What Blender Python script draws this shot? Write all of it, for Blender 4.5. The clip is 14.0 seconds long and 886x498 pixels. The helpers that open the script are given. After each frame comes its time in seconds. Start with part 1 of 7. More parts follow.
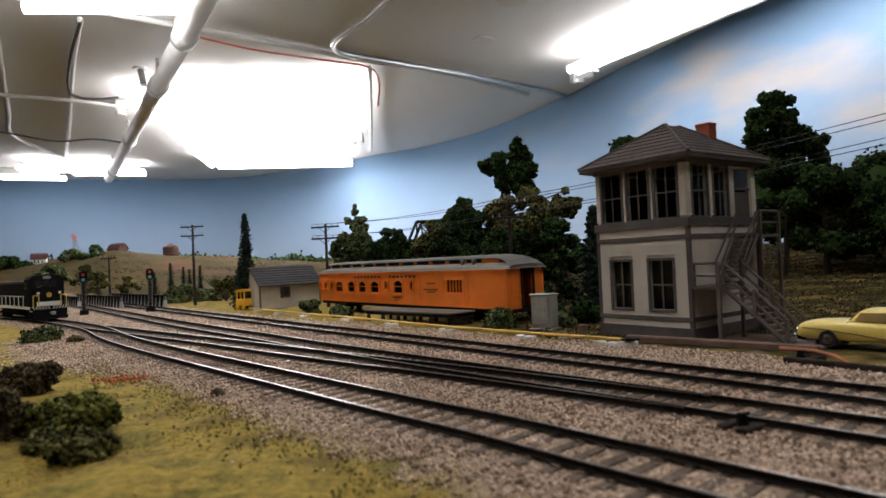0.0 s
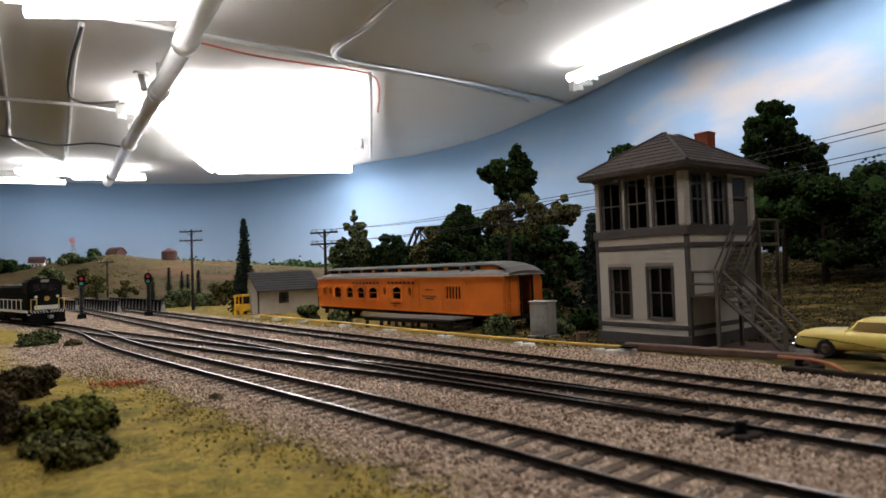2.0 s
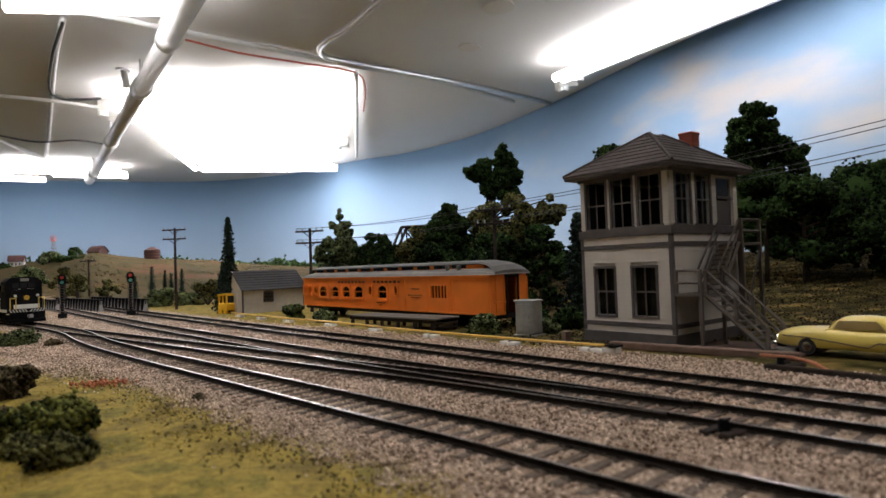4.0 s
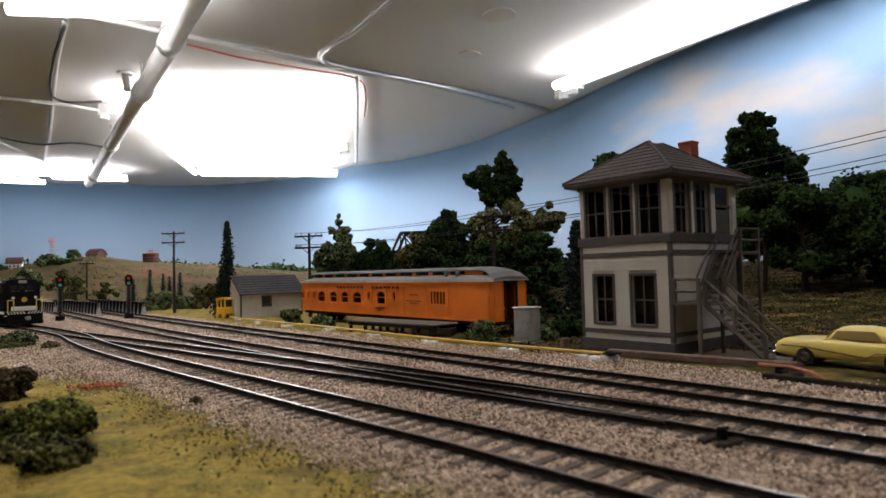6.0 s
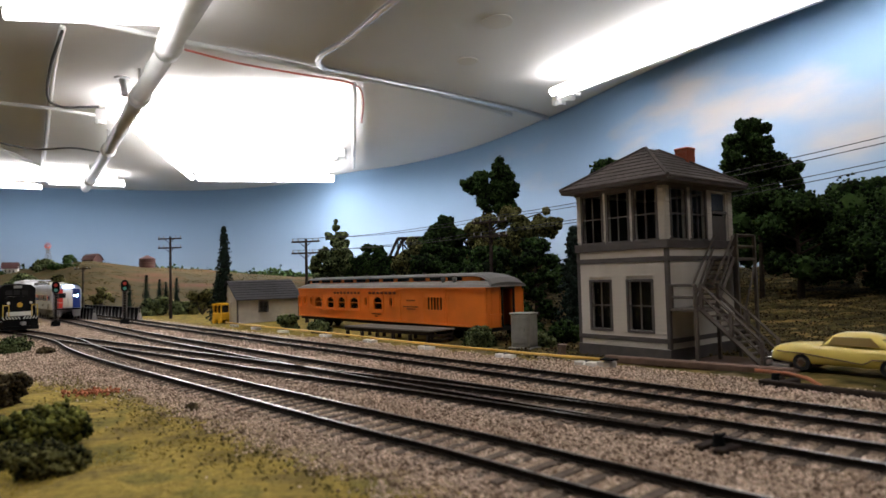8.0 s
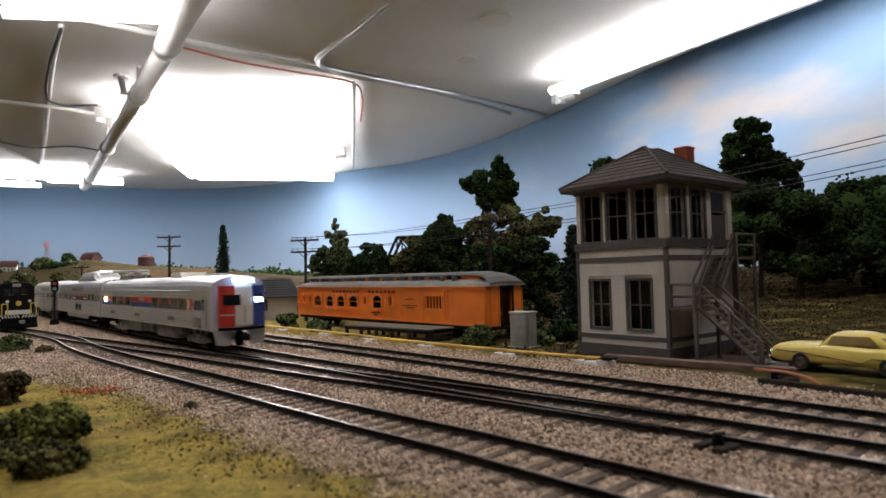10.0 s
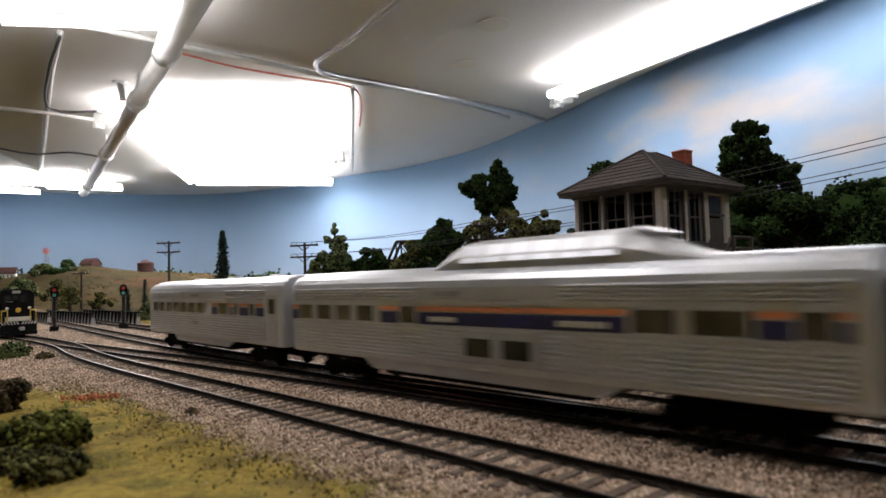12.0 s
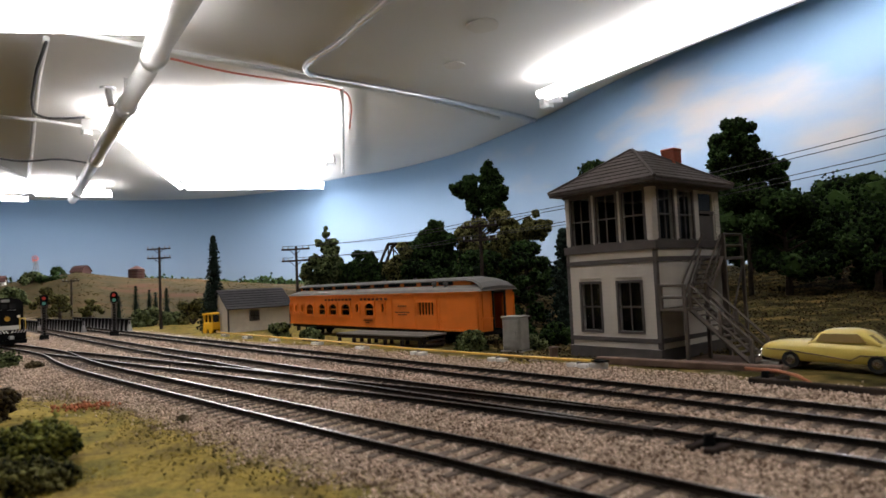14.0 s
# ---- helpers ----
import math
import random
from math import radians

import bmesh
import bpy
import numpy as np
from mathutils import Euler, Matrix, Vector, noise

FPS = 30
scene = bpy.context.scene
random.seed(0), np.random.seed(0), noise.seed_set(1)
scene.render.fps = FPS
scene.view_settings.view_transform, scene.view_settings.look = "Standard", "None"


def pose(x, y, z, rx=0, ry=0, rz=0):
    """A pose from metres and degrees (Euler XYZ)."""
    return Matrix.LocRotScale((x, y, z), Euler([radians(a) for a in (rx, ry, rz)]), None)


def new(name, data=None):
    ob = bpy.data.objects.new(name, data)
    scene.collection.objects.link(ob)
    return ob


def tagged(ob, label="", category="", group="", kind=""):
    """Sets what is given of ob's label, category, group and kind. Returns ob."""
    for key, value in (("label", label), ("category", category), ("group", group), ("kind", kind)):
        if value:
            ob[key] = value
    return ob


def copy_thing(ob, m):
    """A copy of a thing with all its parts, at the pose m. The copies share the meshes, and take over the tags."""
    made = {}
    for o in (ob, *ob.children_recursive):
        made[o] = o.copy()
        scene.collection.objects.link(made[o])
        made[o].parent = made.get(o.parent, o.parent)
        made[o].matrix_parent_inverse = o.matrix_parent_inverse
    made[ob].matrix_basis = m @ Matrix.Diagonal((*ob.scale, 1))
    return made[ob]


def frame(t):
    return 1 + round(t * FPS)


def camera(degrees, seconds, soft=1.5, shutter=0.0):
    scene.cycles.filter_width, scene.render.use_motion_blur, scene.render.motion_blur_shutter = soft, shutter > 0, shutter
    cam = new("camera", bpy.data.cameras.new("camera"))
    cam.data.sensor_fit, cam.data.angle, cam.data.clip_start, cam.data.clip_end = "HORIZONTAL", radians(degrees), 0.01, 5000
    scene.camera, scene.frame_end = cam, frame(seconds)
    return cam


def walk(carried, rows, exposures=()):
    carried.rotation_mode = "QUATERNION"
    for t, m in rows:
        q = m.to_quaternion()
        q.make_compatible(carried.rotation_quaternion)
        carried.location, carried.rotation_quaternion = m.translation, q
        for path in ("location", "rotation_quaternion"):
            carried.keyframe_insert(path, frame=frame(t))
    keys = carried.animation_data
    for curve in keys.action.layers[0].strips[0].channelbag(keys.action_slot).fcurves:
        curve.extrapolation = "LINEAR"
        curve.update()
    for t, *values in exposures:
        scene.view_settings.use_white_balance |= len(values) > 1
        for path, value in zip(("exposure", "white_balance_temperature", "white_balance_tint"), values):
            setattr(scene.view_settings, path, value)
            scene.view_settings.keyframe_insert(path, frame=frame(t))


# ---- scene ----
cam = camera(70.7, 14.0, soft=1.5, shutter=0.5)
walk(cam, [
    (0, pose(0.00000, 0.00000, 0.04630, 91.038, 2.600, 0.047)),
    (0.5, pose(-0.00023, -0.00026, 0.04622, 91.327, 2.493, -0.031)),
    (1, pose(-0.00045, -0.00049, 0.04610, 91.593, 1.943, -0.003)),
    (1.5, pose(-0.00064, -0.00078, 0.04632, 91.875, 2.031, 0.114)),
    (2, pose(-0.00032, -0.00038, 0.04621, 91.634, 2.185, -0.093)),
    (2.5, pose(-0.00070, -0.00005, 0.04604, 91.475, 1.738, -0.706)),
    (3, pose(-0.00059, -0.00003, 0.04597, 91.499, 1.927, -1.187)),
    (5.5, pose(-0.00025, 0.00016, 0.04610, 91.543, 1.998, -1.619)),
    (6, pose(-0.00059, -0.00024, 0.04588, 92.096, 1.540, -1.522)),
    (6.5, pose(-0.00074, -0.00050, 0.04596, 92.525, 1.457, -1.504)),
    (7, pose(-0.00076, -0.00057, 0.04607, 92.656, 1.517, -1.744)),
    (7.5, pose(-0.00059, -0.00035, 0.04601, 92.721, 1.614, -1.820)),
    (8, pose(-0.00057, -0.00025, 0.04593, 92.606, 1.464, -1.790)),
    (10.5, pose(-0.00065, -0.00005, 0.04594, 92.491, 1.380, -1.907)),
    (11, pose(-0.00082, -0.00059, 0.04591, 92.574, 1.296, -1.985)),
    (11.5, pose(-0.00081, -0.00065, 0.04607, 92.767, 1.527, -2.023)),
    (12, pose(-0.00053, -0.00092, 0.04626, 92.855, 1.743, -1.902)),
    (12.5, pose(-0.00064, -0.00132, 0.04621, 93.176, 1.713, -1.816)),
    (13, pose(-0.00074, -0.00120, 0.04629, 93.295, 1.886, -1.974)),
    (13.5, pose(-0.00015, -0.00116, 0.04645, 93.291, 2.603, -2.151)),
    (14, pose(0.00015, -0.00067, 0.04655, 92.942, 2.703, -2.543)),
])
cam.data.dof.use_dof = True
cam.data.dof.focus_distance = 0.5
cam.data.dof.aperture_fstop = 25.0
scene.view_settings.exposure = 0.05

# ---- world: a closed room, lit by its fluorescent lamps alone ----
world = bpy.data.worlds.new("room")
world.use_nodes = True
world.node_tree.nodes["Background"].inputs[0].default_value = (0.9, 0.95, 1.0, 1)
world.node_tree.nodes["Background"].inputs[1].default_value = 0.004
scene.world = world
TUBE_GLOW = 15.5
CEIL = 0.797           # height of the ceiling above the layout


# ---- materials ----
def material(name, colour, rough=0.6, metal=0.0, vary=0.25, scale=300.0, bump=0.0, bump_scale=None, second=None,
             island=0.0, glow=0.0, coat=0.0, stain=0.0):
    """A surface with two scales of variation (grain and broader stains) and fine relief."""
    m = bpy.data.materials.new(name)
    m.use_nodes = True
    nt = m.node_tree
    b = nt.nodes["Principled BSDF"]
    b.inputs["Roughness"].default_value = rough
    b.inputs["Metallic"].default_value = metal
    b.inputs["Coat Weight"].default_value = coat
    if rough >= 0.9:
        b.inputs["Specular IOR Level"].default_value = 0.12
    co = nt.nodes.new("ShaderNodeTexCoord")
    n1 = nt.nodes.new("ShaderNodeTexNoise")
    n1.inputs["Scale"].default_value = scale
    n1.inputs["Detail"].default_value = 5
    n2 = nt.nodes.new("ShaderNodeTexNoise")
    n2.inputs["Scale"].default_value = scale * 0.11
    n2.inputs["Detail"].default_value = 3
    nt.links.new(co.outputs["Object"], n1.inputs["Vector"])
    nt.links.new(co.outputs["Object"], n2.inputs["Vector"])
    add = nt.nodes.new("ShaderNodeMath")
    add.operation = "ADD"
    nt.links.new(n1.outputs["Fac"], add.inputs[0])
    nt.links.new(n2.outputs["Fac"], add.inputs[1])
    rng = nt.nodes.new("ShaderNodeMapRange")
    rng.inputs["From Min"].default_value = 0.7
    rng.inputs["From Max"].default_value = 1.3
    last = add.outputs[0]
    if island:
        geo = nt.nodes.new("ShaderNodeNewGeometry")
        mul = nt.nodes.new("ShaderNodeMath")
        mul.operation = "MULTIPLY_ADD"
        mul.inputs[1].default_value = island
        nt.links.new(geo.outputs["Random Per Island"], mul.inputs[0])
        sub = nt.nodes.new("ShaderNodeMath")
        sub.operation = "SUBTRACT"
        sub.inputs[1].default_value = island * 0.5
        nt.links.new(last, sub.inputs[0])
        nt.links.new(sub.outputs[0], mul.inputs[2])
        last = mul.outputs[0]
    nt.links.new(last, rng.inputs["Value"])
    ramp = nt.nodes.new("ShaderNodeMix")
    ramp.data_type = "RGBA"
    dark = [c * (1 - vary) for c in colour]
    lite = second if second else [min(1.0, c * (1 + vary)) for c in colour]
    ramp.inputs["A"].default_value = (*dark, 1)
    ramp.inputs["B"].default_value = (*lite, 1)
    nt.links.new(rng.outputs[0], ramp.inputs["Factor"])
    nt.links.new(ramp.outputs["Result"], b.inputs["Base Color"])
    if bump:
        n3 = nt.nodes.new("ShaderNodeTexNoise")
        n3.inputs["Scale"].default_value = bump_scale or scale * 2
        n3.inputs["Detail"].default_value = 4
        nt.links.new(co.outputs["Object"], n3.inputs["Vector"])
        bp = nt.nodes.new("ShaderNodeBump")
        bp.inputs["Strength"].default_value = bump
        bp.inputs["Distance"].default_value = 0.3 / (bump_scale or scale * 2)
        nt.links.new(n3.outputs["Fac"], bp.inputs["Height"])
        nt.links.new(bp.outputs["Normal"], b.inputs["Normal"])
    if glow:
        b.inputs["Emission Color"].default_value = (*colour, 1)
        b.inputs["Emission Strength"].default_value = glow
    return m


def glass(name, tint, rough=0.05):
    m = bpy.data.materials.new(name)
    m.use_nodes = True
    b = m.node_tree.nodes["Principled BSDF"]
    b.inputs["Base Color"].default_value = (*tint, 1)
    b.inputs["Roughness"].default_value = rough
    b.inputs["Transmission Weight"].default_value = 1.0
    b.inputs["IOR"].default_value = 1.2
    return m


M = {
    "rail_side": material("rail_side", (0.018, 0.013, 0.010), 0.92, 0.0, 0.4, 400, 0.2),
    "rail_head": material("rail_head", (0.27, 0.245, 0.225), 0.33, 1.0, 0.5, 60),
    "tie": material("tie", (0.050, 0.037, 0.029), 0.92, 0, 0.5, 500, 0.4, second=(0.145, 0.112, 0.088), island=0.5),
    "ballast": material("ballast", (0.37, 0.252, 0.180), 0.95, 0, 0.45, 500, 0, second=(0.80, 0.63, 0.50), island=1.1),
    "grass_bits": material("grass_bits", (0.26, 0.195, 0.036), 1.0, 0, 0.25, 60, 0, second=(0.42, 0.315, 0.056), island=0.4),
    "foam_dark": material("foam_dark", (0.009, 0.020, 0.006), 1.0, 0, 0.6, 200, 0, second=(0.040, 0.075, 0.019), island=0.8),
    "foam_mid": material("foam_mid", (0.022, 0.040, 0.013), 1.0, 0, 0.6, 200, 0, second=(0.155, 0.185, 0.075), island=0.8),
    "foam_bright": material("foam_bright", (0.045, 0.062, 0.014), 1.0, 0, 0.6, 200, 0, second=(0.225, 0.23, 0.052), island=0.8),
    "hill_scrub": material("hill_scrub", (0.055, 0.048, 0.013), 1.0, 0, 0.3, 100, 0, second=(0.09, 0.07, 0.02), island=0.8),
    "weed": material("weed", (0.13, 0.11, 0.033), 1.0, 0, 0.35, 100, 0, second=(0.23, 0.185, 0.058), island=0.8),
    "foam_olive": material("foam_olive", (0.020, 0.025, 0.007), 1.0, 0, 0.6, 200, 0, second=(0.175, 0.165, 0.055), island=0.8),
    "foam_brown": material("foam_brown", (0.06, 0.045, 0.025), 1.0, 0, 0.5, 200, 0, second=(0.13, 0.1, 0.05), island=0.8),
    "spruce": material("spruce", (0.008, 0.016, 0.012), 1.0, 0, 0.5, 200, 0, second=(0.028, 0.045, 0.032), island=0.6),
    "bark": material("bark", (0.05, 0.038, 0.028), 0.95, 0, 0.4, 300, 0.5),
    "creosote": material("creosote", (0.035, 0.026, 0.022), 0.9, 0, 0.4, 300, 0.3),
    "siding": material("siding", (0.53, 0.49, 0.44), 0.75, 0, 0.1, 120, 0.1),
    "trim_grey": material("trim_grey", (0.078, 0.068, 0.064), 0.75, 0, 0.2, 200, 0.1),
    "stair_grey": material("stair_grey", (0.105, 0.086, 0.072), 0.8, 0, 0.25, 200, 0.1),
    "shingle": material("shingle", (0.078, 0.066, 0.062), 0.9, 0, 0.25, 300, 0.3),
    "brick": material("brick", (0.36, 0.10, 0.06), 0.9, 0, 0.3, 300, 0.2),
    "mortar": material("mortar", (0.4, 0.36, 0.32), 0.9, 0, 0.2, 300),
    # near-black standing in for the shade of unlit interiors; also the coach door frame
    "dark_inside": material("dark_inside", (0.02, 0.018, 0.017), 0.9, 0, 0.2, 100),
    "pane": glass("pane", (0.75, 0.8, 0.8)),
    "orange": material("orange", (0.76, 0.185, 0.018), 0.5, 0, 0.16, 60, 0.08),
    "roof_grey": material("roof_grey", (0.165, 0.148, 0.132), 0.75, 0, 0.2, 120, 0.1),
    "roof_dark": material("roof_dark", (0.10, 0.095, 0.09), 0.75, 0, 0.2, 120, 0.1),
    "black": material("black", (0.006, 0.006, 0.0065), 0.9, 0, 0.4, 150, 0.05),
    "black_lettering": material("black_lettering", (0.10, 0.03, 0.01), 0.7, 0, 0.2, 150),
    "plank": material("plank", (0.13, 0.12, 0.105), 0.9, 0, 0.35, 250, 0.3, second=(0.24, 0.22, 0.19)),
    "concrete": material("concrete", (0.33, 0.32, 0.30), 0.9, 0, 0.18, 250, 0.3),
    "white_paint": material("white_paint", (0.72, 0.70, 0.66), 0.7, 0, 0.15, 250, 0.2),
    "yellow_rod": material("yellow_rod", (0.72, 0.45, 0.08), 0.45, 0, 0.15, 200),
    "copper": material("copper", (0.42, 0.15, 0.07), 0.5, 0.5, 0.3, 200),
    "brown_wood": material("brown_wood", (0.16, 0.10, 0.075), 0.85, 0, 0.3, 200, 0.3),
    "car_yellow": material("car_yellow", (0.80, 0.62, 0.14), 0.35, 0, 0.06, 60, 0.0, coat=0.3),
    "chrome": material("chrome", (0.55, 0.54, 0.5), 0.2, 1.0, 0.1, 100),
    "tyre": material("tyre", (0.02, 0.02, 0.02), 0.85, 0, 0.2, 200),
    "machine_yellow": material("machine_yellow", (0.75, 0.42, 0.02), 0.5, 0, 0.12, 100),
    "tan_wall": material("tan_wall", (0.50, 0.46, 0.40), 0.85, 0, 0.12, 150, 0.15),
    "slate": material("slate", (0.045, 0.043, 0.047), 0.85, 0, 0.2, 250, 0.3),
    "steel": material("steel", (0.52, 0.53, 0.56), 0.36, 0.3, 0.12, 60, 0.04),
    "steel_roof": material("steel_roof", (0.58, 0.59, 0.62), 0.30, 0.4, 0.1, 60, 0.05),
    "dull_silver": material("dull_silver", (0.44, 0.44, 0.45), 0.42, 0.35, 0.12, 90, 0.05),
    "car_pane": material("car_pane", (0.028, 0.026, 0.026), 0.10, 0, 0.5, 90, second=(0.085, 0.072, 0.066)),
    "under_grey": material("under_grey", (0.27, 0.265, 0.26), 0.7, 0.2, 0.25, 120),
    "red": material("red", (0.62, 0.045, 0.03), 0.45, 0, 0.08, 80),
    "blue": material("blue", (0.014, 0.045, 0.24), 0.45, 0, 0.08, 80),
    "cream": material("cream", (0.70, 0.66, 0.58), 0.45, 0, 0.06, 80),
    "dark_window": material("dark_window", (0.02, 0.02, 0.022), 0.12, 0, 0.3, 100),
    "purple_band": material("purple_band", (0.012, 0.014, 0.07), 0.45, 0, 0.1, 80),
    "orange_line": material("orange_line", (0.62, 0.22, 0.10), 0.5, 0, 0.1, 80),
    "lamp_blue": material("lamp_blue", (0.45, 0.62, 1.0), 0.3, 0, 0.0, 10, glow=14),
    "lamp_warm": material("lamp_warm", (1.0, 0.8, 0.45), 0.3, 0, 0.0, 10, glow=9),
    "signal_red": material("signal_red", (0.5, 0.04, 0.03), 0.3, 0, 0.1, 100, glow=0.1),
    "signal_green": material("signal_green", (0.08, 0.32, 0.27), 0.3, 0, 0.0, 100, glow=0.12),
    "fan_red_glow": material("fan_red_glow", (0.7, 0.16, 0.13), 0.5, 0, 0.0, 100, glow=0.25),
    "hand_rail": material("hand_rail", (0.62, 0.44, 0.08), 0.5, 0, 0.1, 100),
    "emblem": material("emblem", (0.50, 0.30, 0.03), 0.5, 0, 0.1, 100),
    "barn_red": material("barn_red", (0.065, 0.022, 0.019), 0.85, 0, 0.25, 60),
    "ceiling": material("ceiling", (0.74, 0.72, 0.69), 0.8, 0, 0.06, 1.6, 0.05, bump_scale=30),
    "ceiling_patch": material("ceiling_patch", (0.70, 0.66, 0.60), 0.85, 0, 0.05, 6),
    "fixture_white": material("fixture_white", (0.78, 0.77, 0.75), 0.5, 0, 0.05, 5),
    "tube": material("tube", (0.985, 0.965, 0.985), 0.4, 0, 0.0, 5, glow=TUBE_GLOW),
    "pipe_white": material("pipe_white", (0.66, 0.65, 0.63), 0.45, 0, 0.1, 12),
    "conduit": material("conduit", (0.62, 0.61, 0.60), 0.32, 0.9, 0.1, 15),
    "cable_dark": material("cable_dark", (0.06, 0.06, 0.06), 0.6, 0, 0.2, 20),
    "cable_red": material("cable_red", (0.6, 0.16, 0.12), 0.6, 0, 0.1, 20),
    "room_wall": material("room_wall", (0.22, 0.21, 0.20), 0.9, 0, 0.08, 3),
    "pebble_red": material("pebble_red", (0.50, 0.17, 0.09), 0.9, 0, 0.3, 300, island=0.8),
    "wire": material("wire", (0.03, 0.03, 0.032), 0.6, 0, 0.2, 50),
    "white_letter": material("white_letter", (0.7, 0.7, 0.66), 0.6, 0, 0.1, 100),
}


def ground_material():
    """Scenic ground: turf, bare earth and fine ballast, split by the 'bed' attribute."""
    m = bpy.data.materials.new("ground_cover")
    m.use_nodes = True
    nt = m.node_tree
    b = nt.nodes["Principled BSDF"]
    b.inputs["Roughness"].default_value = 1.0
    b.inputs["Specular IOR Level"].default_value = 0.1
    co = nt.nodes.new("ShaderNodeTexCoord")

    def noise_at(scale, detail=5):
        n = nt.nodes.new("ShaderNodeTexNoise")
        n.inputs["Scale"].default_value = scale
        n.inputs["Detail"].default_value = detail
        nt.links.new(co.outputs["Object"], n.inputs["Vector"])
        return n.outputs["Fac"]

    def ramp(fac, stops):
        r = nt.nodes.new("ShaderNodeValToRGB")
        while len(r.color_ramp.elements) < len(stops):
            r.color_ramp.elements.new(0.5)
        for e, (p, c) in zip(r.color_ramp.elements, stops):
            e.position, e.color = p, (*c, 1)
        nt.links.new(fac, r.inputs["Fac"])
        return r.outputs["Color"]

    def mix(fac, a, c, f=None):
        x = nt.nodes.new("ShaderNodeMix")
        x.data_type = "RGBA"
        if fac is not None:
            nt.links.new(fac, x.inputs["Factor"])
        else:
            x.inputs["Factor"].default_value = f
        nt.links.new(a, x.inputs["A"])
        nt.links.new(c, x.inputs["B"])
        return x.outputs["Result"]

    turf = ramp(noise_at(48, 9), [(0.32, (0.07, 0.048, 0.016)), (0.41, (0.16, 0.108, 0.030)), (0.47, (0.27, 0.195, 0.040)), (0.53, (0.31, 0.222, 0.046)), (0.59, (0.17, 0.140, 0.030)), (0.68, (0.065, 0.068, 0.016))])
    fine = ramp(noise_at(420, 4), [(0.35, (0.11, 0.08, 0.024)), (0.65, (0.42, 0.32, 0.075))])
    turf = mix(None, turf, fine, 0.4)
    far = ramp(noise_at(5, 6), [(0.3, (0.092, 0.040, 0.017)), (0.40, (0.068, 0.041, 0.011)), (0.50, (0.042, 0.034, 0.008)), (0.62, (0.070, 0.043, 0.012)), (0.76, (0.026, 0.025, 0.006))])
    at = nt.nodes.new("ShaderNodeAttribute")
    at.attribute_name = "cover"
    sep = nt.nodes.new("ShaderNodeSeparateColor")
    nt.links.new(at.outputs["Color"], sep.inputs[0])
    bed = ramp(noise_at(900, 2), [(0.3, (0.17, 0.121, 0.085)), (0.5, (0.30, 0.219, 0.158)), (0.7, (0.50, 0.39, 0.29))])
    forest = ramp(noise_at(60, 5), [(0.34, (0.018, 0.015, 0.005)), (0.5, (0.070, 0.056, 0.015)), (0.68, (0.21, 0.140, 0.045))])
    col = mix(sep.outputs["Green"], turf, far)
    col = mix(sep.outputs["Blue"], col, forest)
    col = mix(sep.outputs["Red"], col, bed)
    nt.links.new(col, b.inputs["Base Color"])
    bp = nt.nodes.new("ShaderNodeBump")
    bp.inputs["Strength"].default_value = 0.8
    bp.inputs["Distance"].default_value = 0.0006
    nt.links.new(noise_at(900, 3), bp.inputs["Height"])
    nt.links.new(bp.outputs["Normal"], b.inputs["Normal"])
    return m


def sky_material():
    """Painted sky: blue, paler upwards, with soft drifting clouds on one side."""
    m = bpy.data.materials.new("painted_sky")
    m.use_nodes = True
    nt = m.node_tree
    b = nt.nodes["Principled BSDF"]
    b.inputs["Roughness"].default_value = 0.75
    co = nt.nodes.new("ShaderNodeTexCoord")
    sep = nt.nodes.new("ShaderNodeSeparateXYZ")
    nt.links.new(co.outputs["Object"], sep.inputs[0])
    grad = nt.nodes.new("ShaderNodeValToRGB")
    for e, (p, c) in zip(grad.color_ramp.elements, [(0.0, (0.265, 0.340, 0.435)), (1.0, (0.20, 0.325, 0.485))]):
        e.position, e.color = p, (*c, 1)
    zr = nt.nodes.new("ShaderNodeMapRange")
    zr.inputs["From Min"].default_value = 0.0
    zr.inputs["From Max"].default_value = 0.75
    nt.links.new(sep.outputs["Z"], zr.inputs["Value"])
    nt.links.new(zr.outputs[0], grad.inputs["Fac"])
    mp = nt.nodes.new("ShaderNodeMapping")
    mp.inputs["Scale"].default_value = (1.2, 1.2, 3.4)
    mp.inputs["Rotation"].default_value = (0.35, 0.55, 0.0)
    nt.links.new(co.outputs["Object"], mp.inputs["Vector"])
    n = nt.nodes.new("ShaderNodeTexNoise")
    n.inputs["Scale"].default_value = 1.5
    n.inputs["Detail"].default_value = 5
    n.inputs["Roughness"].default_value = 0.45
    nt.links.new(mp.outputs[0], n.inputs["Vector"])
    cr = nt.nodes.new("ShaderNodeMapRange")
    cr.interpolation_type = "SMOOTHSTEP"
    cr.inputs["From Min"].default_value = 0.50
    cr.inputs["From Max"].default_value = 0.72
    nt.links.new(n.outputs["Fac"], cr.inputs["Value"])
    xr = nt.nodes.new("ShaderNodeMapRange")
    xr.inputs["From Min"].default_value = 0.25
    xr.inputs["From Max"].default_value = 0.75
    nt.links.new(sep.outputs["X"], xr.inputs["Value"])
    mu = nt.nodes.new("ShaderNodeMath")
    mu.operation = "MULTIPLY"
    nt.links.new(cr.outputs[0], mu.inputs[0])
    nt.links.new(xr.outputs[0], mu.inputs[1])
    mx = nt.nodes.new("ShaderNodeMix")
    mx.data_type = "RGBA"
    nt.links.new(mu.outputs[0], mx.inputs["Factor"])
    nt.links.new(grad.outputs["Color"], mx.inputs["A"])
    mx.inputs["B"].default_value = (0.42, 0.38, 0.345, 1)
    nt.links.new(mx.outputs["Result"], b.inputs["Base Color"])
    return m


